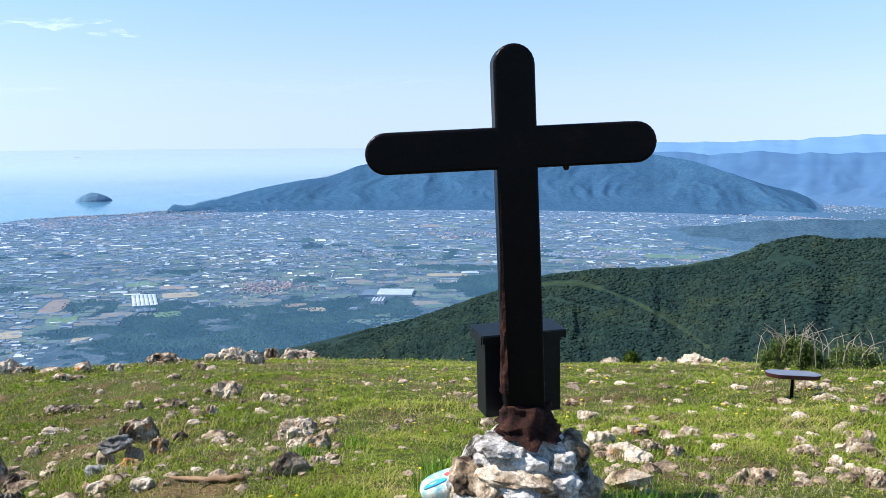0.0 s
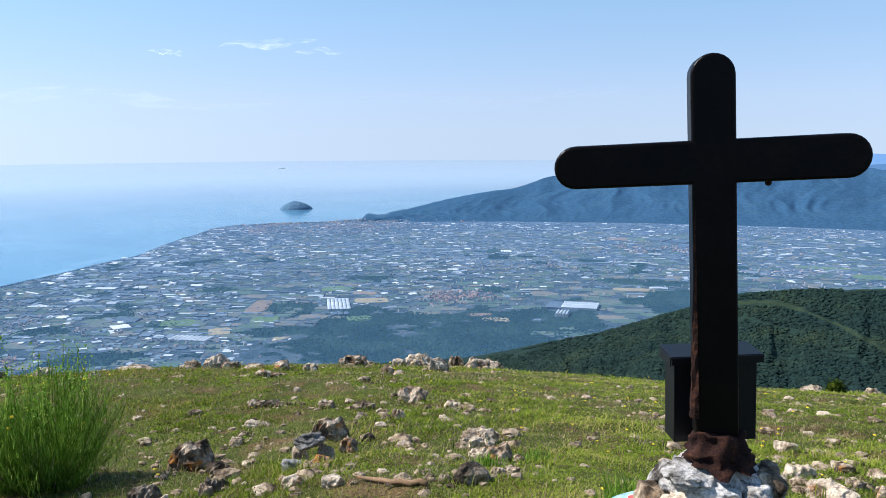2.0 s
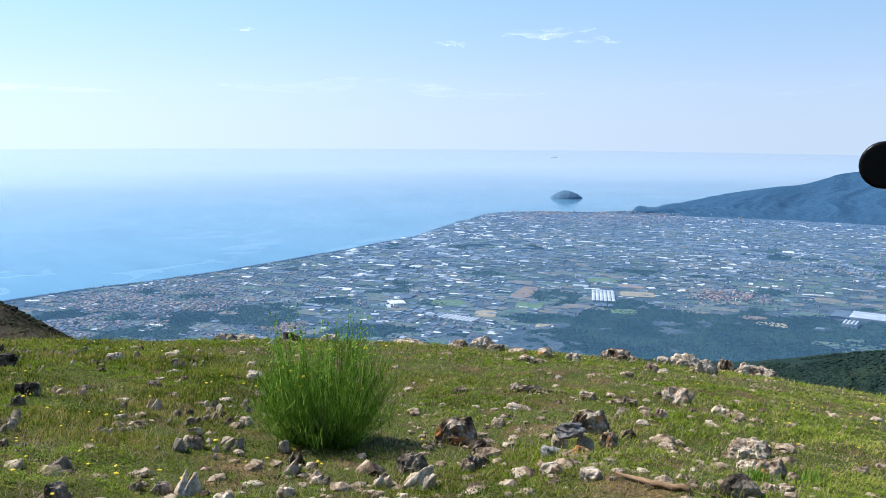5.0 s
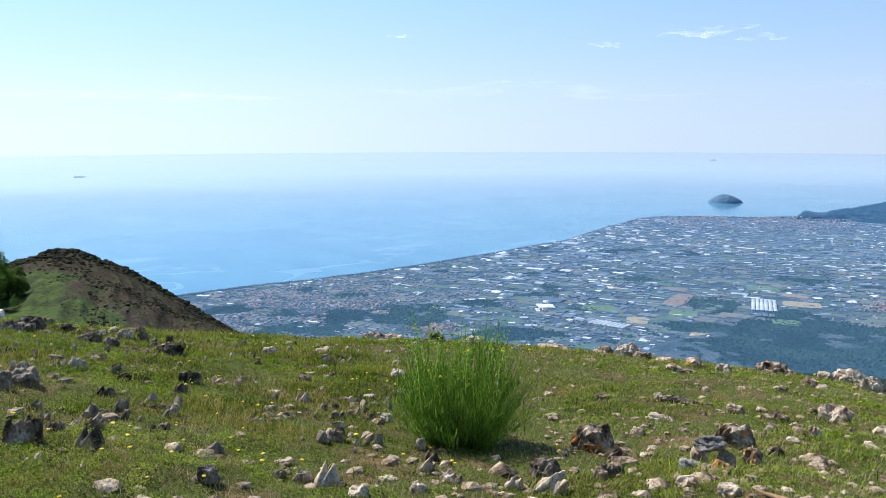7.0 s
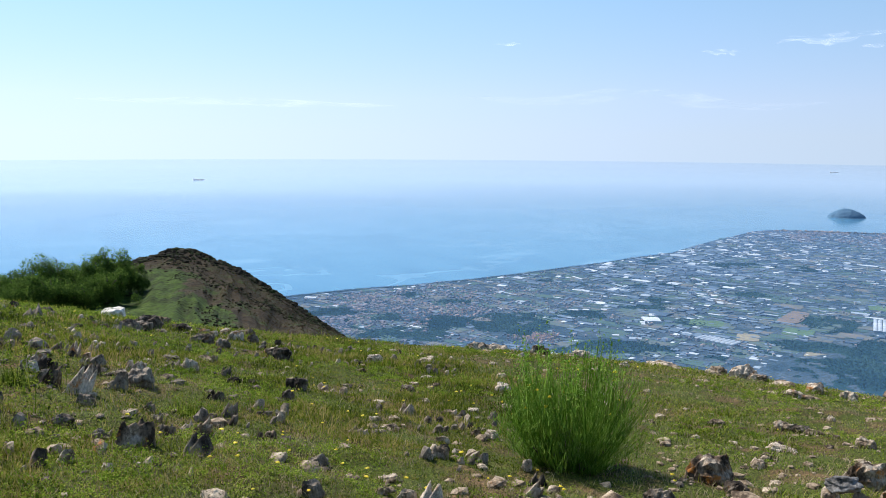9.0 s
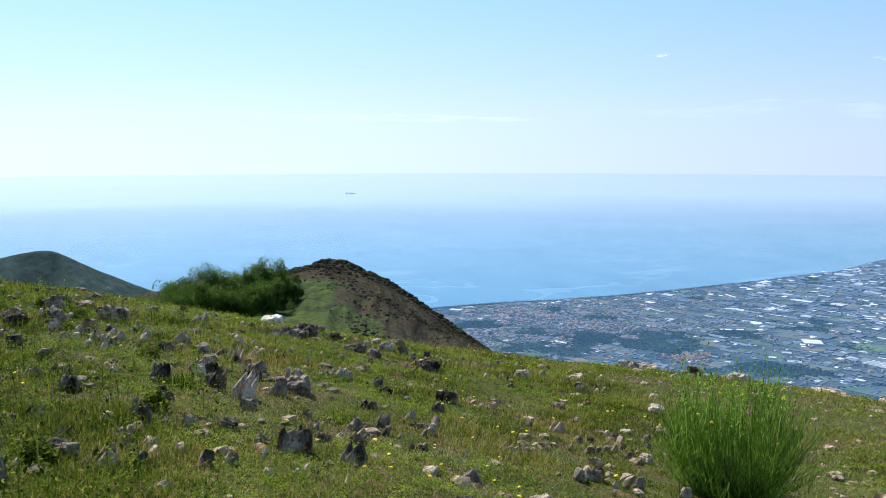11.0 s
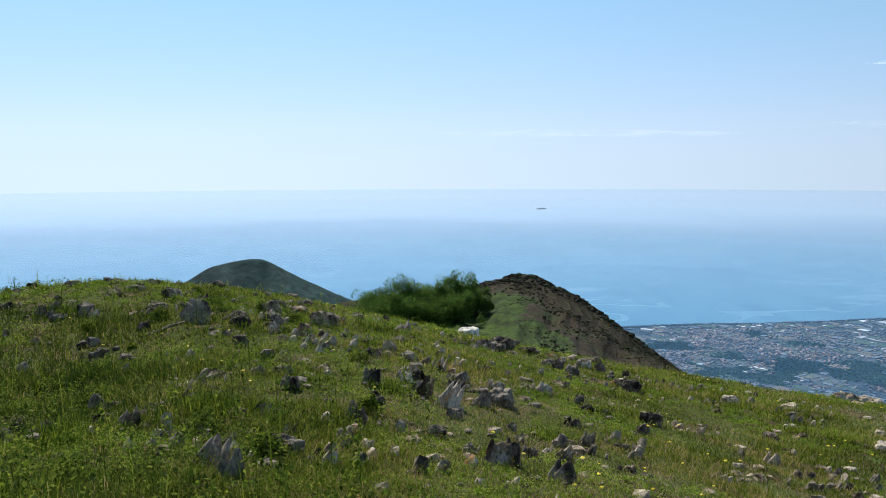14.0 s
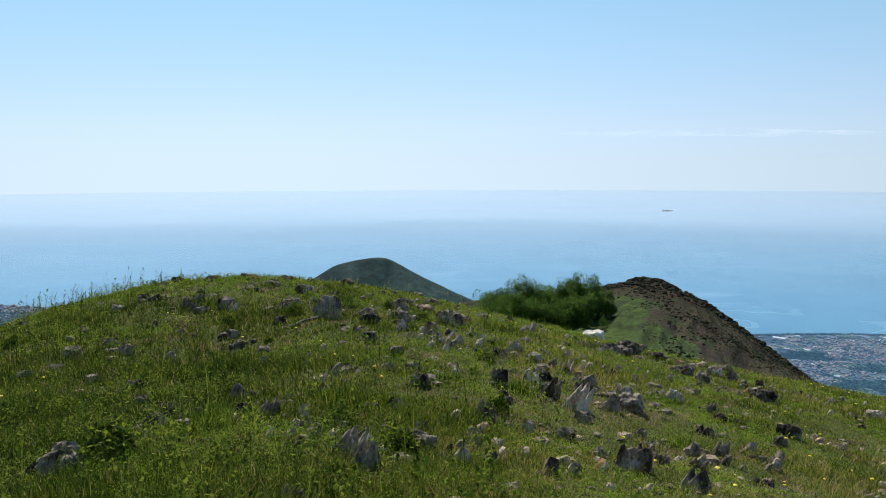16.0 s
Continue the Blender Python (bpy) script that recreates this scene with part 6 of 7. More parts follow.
# long grass at the cairn's foot and here and there
def long_tuft(x, y, high, n, spread, seed):
    q = np.random.default_rng(seed)
    px_, py_ = x + q.normal(0, spread, n), y + q.normal(0, spread, n)
    h_ = high * q.uniform(0.4, 1.0, n)
    V, F = blades(px_, py_, land(px_, py_) - 0.01, h_, h_ * q.uniform(0.05, 0.55, n), np.full(n, 0.009), q)
    ob = sheet("grass_tuft", V, F, [M_BROOM if x > -3 else M_WEED])
    tagged(ob, "tuft of long bright green grass", "grass tuft", kind="stuff")


# fallen branch
def limb(bm, points, radii, sides=8):
    """A tapered round limb along points."""
    rings_ = []
    for i, p in enumerate(points):
        d = (points[min(i + 1, len(points) - 1)] - points[max(i - 1, 0)]).normalized()
        u_ = d.cross(Vector((0.3, 0.2, 0.9))).normalized()
        w_ = d.cross(u_)
        rings_.append([bm.verts.new(p + (u_ * math.cos(2 * math.pi * k / sides) + w_ * math.sin(2 * math.pi * k / sides)) * radii[i]) for k in range(sides)])
    for a, b in zip(rings_, rings_[1:]):
        for k in range(sides):
            bm.faces.new((a[k], a[(k + 1) % sides], b[(k + 1) % sides], b[k]))
    bm.faces.new(rings_[0][::-1])
    bm.faces.new(rings_[-1])


def fallen_branch(x0, y0, x1, y1, rad, label, mat_=None, seed=1):
    g = random.Random(seed)
    bm = bmesh.new()
    pts_ = []
    for i in range(9):
        u_ = i / 8
        x_, y_ = x0 + (x1 - x0) * u_ + g.uniform(-0.015, 0.015), y0 + (y1 - y0) * u_ + g.uniform(-0.015, 0.015)
        pts_.append(Vector((x_, y_, level(x_, y_) + rad * 0.8 + g.uniform(0, 0.012))))
    limb(bm, pts_, [rad * (0.35 + 0.65 * min(1, 3 * i / 8)) * g.uniform(0.85, 1.12) for i in range(9)])
    ob = part("branch", bm, mat_ or M_WOOD, smooth=True)
    tagged(ob, label, "branch")


fallen_branch(-2.53, 4.69, -1.99, 4.63, 0.021, "bare brown fallen branch lying on the turf")
fallen_branch(-11.2, 1.25, -11.4, 0.55, 0.018, "thin grey dead branch lying in the grass", M_BARK, 3)
fallen_branch(-10.6, -2.1, -11.6, -1.5, 0.02, "long grey dead branch lying in the grass", M_BARK, 4)

# the little orientation table
table = new("orientation_table")
tx, ty = 2.3, 10.04
table.matrix_world = pose(tx, ty, level(tx, ty) + 0.05, -4, 2, 8)
tagged(table, "small round-ended metal orientation table on a thin post", "table")
bm = bmesh.new()
hw = 0.31
out_ = arc(hw - 0.15, 0, 0.15, -90, 90, 22) + arc(-hw + 0.15, 0, 0.15, 90, 270, 22)
vs = [bm.verts.new((a_, b_, 0.262)) for a_, b_ in out_]
bm.faces.new(vs)
bmesh.ops.inset_region(bm, faces=bm.faces[:], thickness=0.012)
part("plate", bm, M_TOP, table, "slate-grey plate")
bm = bmesh.new()
lo_ = [bm.verts.new((a_ * 0.97, b_ * 0.97, 0.215)) for a_, b_ in out_]
hi_ = [bm.verts.new((a_ * 1.01, b_ * 1.01, 0.258)) for a_, b_ in out_]
for i in range(len(out_)):
    j = (i + 1) % len(out_)
    bm.faces.new((lo_[i], lo_[j], hi_[j], hi_[i]))
bm.faces.new(lo_[::-1])
bm.faces.new(hi_)
part("rim", bm, M_EDGE, table, "dark red-brown rim")
bm = bmesh.new()
limb(bm, [Vector((0, 0, -0.18)), Vector((0, 0, 0.2))], [0.02, 0.02], 10)
part("post", bm, M_BLACK, table)

# ---- plants ----
def blades(px, py, pz, height, lean, width, rng, segs=2):
    """Many grass blades: arrays of roots; each a bent tapering strip. Returns verts and tris."""
    n = len(px)
    a = rng.uniform(0, 6.283, n)
    dx, dy = np.cos(a), np.sin(a)
    b = a + np.pi / 2
    wx, wy = np.cos(b) * width / 2, np.sin(b) * width / 2
    mid, tip = 0.55, 1.0
    V = np.stack([
        np.stack([px - wx, py - wy, pz], -1), np.stack([px + wx, py + wy, pz], -1),
        np.stack([px - wx * 0.8 + dx * lean * 0.3, py - wy * 0.8 + dy * lean * 0.3, pz + height * mid], -1),
        np.stack([px + wx * 0.8 + dx * lean * 0.3, py + wy * 0.8 + dy * lean * 0.3, pz + height * mid], -1),
        np.stack([px + dx * lean, py + dy * lean, pz + height * tip], -1)], 1)
    T = np.array([(0, 1, 3), (0, 3, 2), (2, 3, 4)])
    return V.reshape(-1, 3), (T[None] + 5 * np.arange(n)[:, None, None]).reshape(-1, 3)


rng = np.random.default_rng(3)


def turf_places(n, az, rad, power, rng):
    """Places over the summit, thinning with distance."""
    u = rng.uniform(0, 1, n)
    r = (rad[0] ** power + u * (rad[1] ** power - rad[0] ** power)) ** (1 / power)
    a = np.radians(rng.uniform(az[0], az[1], n))
    return -np.sin(a) * r, np.cos(a) * r


def lush(x, y):
    """How thick the grass grows: thin on the stony side, thick in the hollow."""
    az = np.degrees(np.arctan2(-x, y))
    return 0.42 + 1.7 * fbm(x * 0.9, y * 0.9, 4, 70) + 0.4 * np.clip((az - 45) / 40, 0, 1) + 0.12


def tufts(n, az, rad, power, per, rng):
    """Blade roots gathered in tufts, with the height and spread of each tuft."""
    tx_, ty_ = turf_places(n, az, rad, power, rng)
    k = lush(tx_, ty_) > rng.uniform(-0.15, 0.75, n)
    tx_, ty_ = tx_[k], ty_[k]
    m = len(tx_)
    size = np.clip(rng.gamma(3, 0.33, m), 0.3, 2.6)
    spread = (0.018 + 0.02 * size) * (1 + 0.06 * np.hypot(tx_, ty_))
    bx = (tx_[:, None] + rng.normal(0, 1, (m, per)) * spread[:, None]).ravel()
    by = (ty_[:, None] + rng.normal(0, 1, (m, per)) * spread[:, None]).ravel()
    return bx, by, np.repeat(size, per)


x, y, size = tufts(92000, (-22, 124), (2.9, 21.5), 0.12, 8, rng)
x2, y2, s2 = tufts(9000, (124, 338), (0.5, 14), 1.2, 6, rng)
x3, y3, s3 = tufts(3000, (-22, 124), (0.5, 2.9), 1.2, 8, rng)
x, y, size = np.concatenate([x, x2, x3]), np.concatenate([y, y2, y3]), np.concatenate([size, s2, s3])
r = np.hypot(x, y)
az = np.degrees(np.arctan2(-x, y))
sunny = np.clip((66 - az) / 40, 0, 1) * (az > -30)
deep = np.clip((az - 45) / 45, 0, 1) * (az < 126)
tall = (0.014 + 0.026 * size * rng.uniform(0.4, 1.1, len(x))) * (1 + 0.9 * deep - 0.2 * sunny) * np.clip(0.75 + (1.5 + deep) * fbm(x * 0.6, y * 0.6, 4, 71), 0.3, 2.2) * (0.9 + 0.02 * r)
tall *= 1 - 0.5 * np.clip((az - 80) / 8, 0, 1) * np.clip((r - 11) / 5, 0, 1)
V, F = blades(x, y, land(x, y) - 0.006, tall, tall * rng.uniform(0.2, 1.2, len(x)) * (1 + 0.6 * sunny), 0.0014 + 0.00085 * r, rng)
# bright grass copy at low bearings, darkened copy past 95, following apparent light
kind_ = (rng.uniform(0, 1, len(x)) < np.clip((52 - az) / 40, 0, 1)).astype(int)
kind_[rng.uniform(0, 1, len(x)) < 0.85 * np.clip((az - 95) / 9, 0, 1) * (az < 126)] = 2
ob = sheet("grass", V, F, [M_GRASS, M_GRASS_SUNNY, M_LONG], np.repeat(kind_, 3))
tagged(ob, "short green spring grass over the summit", "grass", kind="stuff")

x, y = turf_places(110000, (-22, 124), (2.9, 21), 0.4, rng)
k = (lush(x, y) < 0.55) | (rng.uniform(0, 1, len(x)) < 0.3)
x, y = x[k], y[k]
r = np.hypot(x, y)
tall = rng.uniform(0.02, 0.07, len(x))
V, F = blades(x, y, land(x, y) - 0.005, tall, tall * rng.uniform(0.3, 1.4, len(x)), 0.001 + 0.0006 * r, rng)
ob = sheet("dry_grass", V, F, [M_DRY])
tagged(ob, "dry straw-coloured stalks among the grass", "grass", kind="stuff")


def leafy(px, py, pz, size, rng):
    """Small leaves: lozenges at given places."""
    n = len(px)
    a, t_ = rng.uniform(0, 6.283, n), rng.uniform(-0.9, 1.2, n)
    d = np.stack([np.cos(a) * np.cos(t_), np.sin(a) * np.cos(t_), np.sin(t_)], -1)
    s = np.stack([-np.sin(a), np.cos(a), np.zeros(n)], -1)
    c = np.stack([px, py, pz], -1)
    L = size[:, None]
    V = np.stack([c, c + d * L * 0.5 + s * L * 0.3, c + d * L, c + d * L * 0.5 - s * L * 0.3], 1)
    F = np.array([(0, 1, 2, 3)])
    return V.reshape(-1, 3), (F[None] + 4 * np.arange(n)[:, None, None]).reshape(-1, 4)


# low broad-leaved herbs in patches
x, y = turf_places(260000, (-22, 124), (2.9, 20), 0.35, rng)
az = np.degrees(np.arctan2(-x, y))
k = fbm(x * 0.8, y * 0.8, 4, 33) + 0.45 * np.clip((az - 50) / 40, 0, 1) > rng.uniform(0.05, 0.6, len(x))
x, y = x[k], y[k]
h = rng.uniform(0.0, 0.07, len(x)) * (1 + 1.2 * np.clip((np.degrees(np.arctan2(-x, y)) - 85) / 20, 0, 1))
V, F = leafy(x, y, land(x, y) + h, 0.004 + 0.0013 * np.hypot(x, y) + rng.uniform(0, 0.008, len(x)), rng)
ob = sheet("herbs", V, F, [M_WEED])
tagged(ob, "low leafy herbs among the grass", "herbs", kind="stuff")

# close-cropped leafage that covers the soil
x, y = turf_places(300000, (-22, 124), (2.9, 20.5), 0.35, rng)
az = np.degrees(np.arctan2(-x, y))
k = (rng.uniform(0, 1, len(x)) < np.clip(0.75 + (az - 30) / 60, 0.75, 1)) & (fbm(x * 0.9, y * 0.9, 4, 36) > rng.uniform(-0.95, 0.0, len(x)))
x, y, az = x[k], y[k], az[k]
V, F = leafy(x, y, land(x, y) + rng.uniform(0, 0.015, len(x)), 0.003 + 0.0013 * np.hypot(x, y) + rng.uniform(0, 0.006, len(x)), rng)
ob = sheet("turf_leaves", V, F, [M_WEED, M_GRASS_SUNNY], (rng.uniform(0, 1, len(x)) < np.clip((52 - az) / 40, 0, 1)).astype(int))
tagged(ob, "close-cropped green leafage of the turf", "grass", kind="stuff")

# deep grass and leafy growth on the steep side
x, y, size = tufts(8000, (92, 124), (3.0, 19.5), 0.4, 9, rng)
r, az = np.hypot(x, y), np.degrees(np.arctan2(-x, y))
tall = (0.05 + 0.05 * size * rng.uniform(0.4, 1.1, len(x))) * np.clip((az - 92) / 16, 0.2, 1.0) * (1 - 0.45 * np.clip((r - 10) / 6, 0, 1)) * np.clip(0.7 + 1.6 * fbm(x * 0.55, y * 0.55, 4, 73), 0.25, 1.8)
V, F = blades(x, y, land(x, y) - 0.006, tall, tall * rng.uniform(0.1, 0.7, len(x)), 0.0014 + 0.0008 * r, rng)
ob = sheet("long_grass", V, F, [M_LONG, M_GRASS], np.repeat((rng.uniform(0, 1, len(x)) < np.clip((112 - az) / 16, 0.15, 0.9)).astype(int), 3))
tagged(ob, "thick long grass on the steep side, its green darkened as if backlit", "grass", kind="stuff")

# leafy cushions that stand out of the turf
M_CUSHION = material("cushion_leaves", [(0.3, (0.085, 0.132, 0.01)), (0.48, (0.16, 0.245, 0.018)), (0.62, (0.232, 0.31, 0.03)), (0.78, (0.36, 0.36, 0.07))],
                     1.1, rough=0.9, spec=0.06, island=0.45, through=0.42)
q = np.random.default_rng(61)
x, y = turf_places(15000, (-22, 124), (3.0, 19), 0.8, q)
az = np.degrees(np.arctan2(-x, y))
k = 0.1 + 1.5 * fbm(x * 0.75, y * 0.75, 4, 62) + 0.5 * np.clip((az - 48) / 30, -0.6, 1) - 0.25 * np.clip((az - 98) / 8, 0, 1) > q.uniform(0.2, 0.7, len(x))
x, y, az = x[k], y[k], az[k]
n, per = len(x), 46
wide = q.gamma(4, 0.016, n) * (0.75 + 0.45 * np.clip((az - 50) / 40, 0, 1)) + 0.02
turn_, out_ = q.uniform(0, 6.283, (n, per)), np.sqrt(q.uniform(0, 1, (n, per)))
lift_ = np.sqrt(1 - out_ ** 2 * 0.95) * q.uniform(0.35, 1.05, (n, per)) * (wide * q.uniform(0.5, 1.1, n))[:, None]
px = x[:, None] + np.cos(turn_) * out_ * wide[:, None]
py = y[:, None] + np.sin(turn_) * out_ * wide[:, None]
pz = land(px.ravel(), py.ravel()).reshape(px.shape) + lift_
V, F = leafy(px.ravel(), py.ravel(), pz.ravel(), (0.005 + 0.0013 * np.hypot(px, py) + q.uniform(0, 0.007, px.shape)).ravel(), q)
ob = sheet("cushion_plants", V, F, [M_CUSHION])
tagged(ob, "bright green leafy cushions of low plants in the turf", "plants", kind="stuff")

# tall thin weeds on the grassy side
x, y = turf_places(950, (82, 124), (3.2, 19), 1.0, rng)
k = (np.hypot(x, y) < 13) & (rng.uniform(0, 1, len(x)) < 0.75) | (np.degrees(np.arctan2(-x, y)) > 107)
x, y = x[k], y[k]
n = len(x)
hgt = rng.uniform(0.15, 0.5, n)
V, F = blades(x, y, land(x, y), hgt, hgt * 0.25, 0.003 + 0.0006 * np.hypot(x, y), rng)
per = 26
t_ = rng.uniform(0.2, 1.0, (n, per))
off = rng.normal(0, 0.03, (n, per, 2)) * (1.2 - t_[..., None])
V2, F2 = leafy((x[:, None] + off[..., 0]).ravel(), (y[:, None] + off[..., 1]).ravel(), (land(x, y)[:, None] + t_ * hgt[:, None]).ravel(), rng.uniform(0.015, 0.04, n * per), rng)
ob = sheet("tall_weeds", V2, F2, [M_WEED])
tagged(ob, "tall thin leafy weeds in the long grass", "weeds", kind="stuff")
ob = sheet("weed_stalks", V, F, [M_WEED])
tagged(ob, "thin upright weed stalks in the long grass", "weeds", kind="stuff")

# yellow flowers
x, y = turf_places(800, (-22, 124), (3, 19), 1.0, rng)
k = fbm(x * 0.7, y * 0.7, 3, 55) > 0.12
x, y = x[k], y[k]
pts_ = np.column_stack([x, y, land(x, y) + rng.uniform(0.05, 0.11, len(x))])
V, F = clumps(pts_, rng.uniform(0.008, 0.016, len(x)) * (1 + 0.02 * np.hypot(x, y)), rng, 0.5)
ob = sheet("yellow_flowers", V, F, [M_YELLOW])
tagged(ob, "small yellow flowers scattered in the turf", "flowers", kind="stuff")

# gravel and small loose stones
x, y = turf_places(3600, (-22, 124), (2.6, 21), 1.1, rng)
az = np.degrees(np.arctan2(-x, y))
k = 0.35 - 0.8 * lush(x, y) + 0.5 * np.clip((30 - az) / 40, -0.3, 1) > rng.uniform(-0.8, 0.35, len(x))
x, y = x[k], y[k]
size = rng.gamma(2.0, 0.012, len(x)) + 0.01
V, F = clumps(np.column_stack([x, y, land(x, y) + size * 0.12]), size, rng, 0.55)
ob = sheet("loose_gravel", V, F, [M_RUBBLE])
tagged(ob, "small broken stones scattered over the turf", "stones", kind="stuff")

# grass that grows up round the stones
q = np.random.default_rng(27)
spots = np.array(STREWN)
per = 46
a = q.uniform(0, 6.283, (len(spots), per))
reach = spots[:, 2:3] * q.uniform(0.3, 0.66, a.shape)
x, y = (spots[:, :1] + np.cos(a) * reach).ravel(), (spots[:, 1:2] + np.sin(a) * reach).ravel()
r = np.hypot(x, y)
tall = q.uniform(0.025, 0.085, len(x)) * np.repeat(np.clip(spots[:, 2] / 0.2, 0.6, 1.4), per)
V, F = blades(x, y, land(x, y) - 0.006, tall, tall * q.uniform(0.2, 0.9, len(x)), 0.0014 + 0.0008 * r, q)
az = np.degrees(np.arctan2(-x, y))
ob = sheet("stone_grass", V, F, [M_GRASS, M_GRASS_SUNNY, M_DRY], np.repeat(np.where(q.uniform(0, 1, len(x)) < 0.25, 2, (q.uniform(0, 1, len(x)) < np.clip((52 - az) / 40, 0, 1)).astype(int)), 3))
tagged(ob, "longer grass growing up round the stones", "grass", kind="stuff")

# splinters of rock too many to count, standing out of the turf in loose knots
q = np.random.default_rng(64)
knots = [(*turf_places(1, (56, 102), (5.0, 15), 1.0, q), int(q.integers(3, 9))) for _ in range(62)]
D, T = BALL[2]
bits_v, bits_f, bits_m = [], [], []
for kx, ky, many_ in knots:
    shade_ = int(q.integers(0, 3))
    for _ in range(many_):
        x_, y_ = float(kx[0]) + q.normal(0, 0.22), float(ky[0]) + q.normal(0, 0.22)
        size_ = q.uniform(0.03, 0.085)
        a_ = math.radians(math.degrees(math.atan2(-x_, y_)) + q.uniform(-25, 25))
        axis_ = np.array([math.cos(a_) * q.uniform(0.1, 0.7), math.sin(a_) * q.uniform(0.1, 0.7), 1.0])
        P = D * chunk(D, q, axis_, 1.5, 0.75, 0.45, 5)[:, None] * size_
        bits_v.append(P + np.array([x_, y_, level(x_, y_) + 0.15 * size_]))
        bits_f.append(T + len(D) * len(bits_f))
        bits_m.append(np.full(len(T), shade_ if q.uniform() < 0.7 else int(q.integers(0, 3))))
ob = sheet("rock_splinters", np.concatenate(bits_v), np.concatenate(bits_f), [M_RUBBLE, M_STONE_GREY, M_STONE_RUST], np.concatenate(bits_m))
tagged(ob, "small sharp splinters of limestone standing in the turf", "stones", kind="stuff")

# rubble round the larger stones, and small stones strewn between
g = random.Random(22)
for _ in range(60):
    a = radians(g.uniform(-20, 45))
    r_ = g.uniform(4.4, 20)
    x_, y_ = -math.sin(a) * r_, math.cos(a) * r_
    w_ = g.uniform(0.05, 0.1)
    if math.hypot(x_ + 0.26, y_ - 4.2) > 0.8:
        stone(x_, y_, w_, w_ * g.uniform(0.3, 0.7))
q = np.random.default_rng(23)
a, r = np.radians(q.uniform(80, 114, 90)), q.uniform(9, 18.5, 90)
x, y, size = -np.sin(a) * r, np.cos(a) * r, q.gamma(3, 0.012, 90) + 0.02
V, F = clumps(np.column_stack([x, y, land(x, y) + 0.3 * size]), size, q, 1.1)
ob = sheet("small_rocks", V, F, [M_STONE_GREY])
tagged(ob, "small dark jagged stones standing out of the grass", "stones", kind="stuff")
# rubble past bearing 62 also takes the backlit, darkened limestone
for mat_, low_, top_ in ((M_RUBBLE, -30, 62), (M_STONE_GREY, 62, 130)):
    spots = []
    for x_, y_, w_ in STREWN:
        if low_ <= math.degrees(math.atan2(-x_, y_)) < top_:
            n_ = int(w_ * 24)
            spots.append(np.column_stack([x_ + q.normal(0, 0.5 * w_ + 0.06, n_), y_ + q.normal(0, 0.5 * w_ + 0.06, n_), q.gamma(2, 0.009, n_) * (1 + w_) + 0.008]))
    spots += [np.array([(x_, y_, w_ * 0.42)]) for x_, y_, w_ in CHIPS if low_ <= math.degrees(math.atan2(-x_, y_)) < top_]
    spots = np.concatenate(spots)
    V, F = clumps(np.column_stack([spots[:, 0], spots[:, 1], land(spots[:, 0], spots[:, 1]) + spots[:, 2] * 0.15]), spots[:, 2], q, 0.5)
    ob = sheet("rubble", V, F, [mat_])
    tagged(ob, "broken chips of limestone round the larger rocks", "stones", kind="stuff")


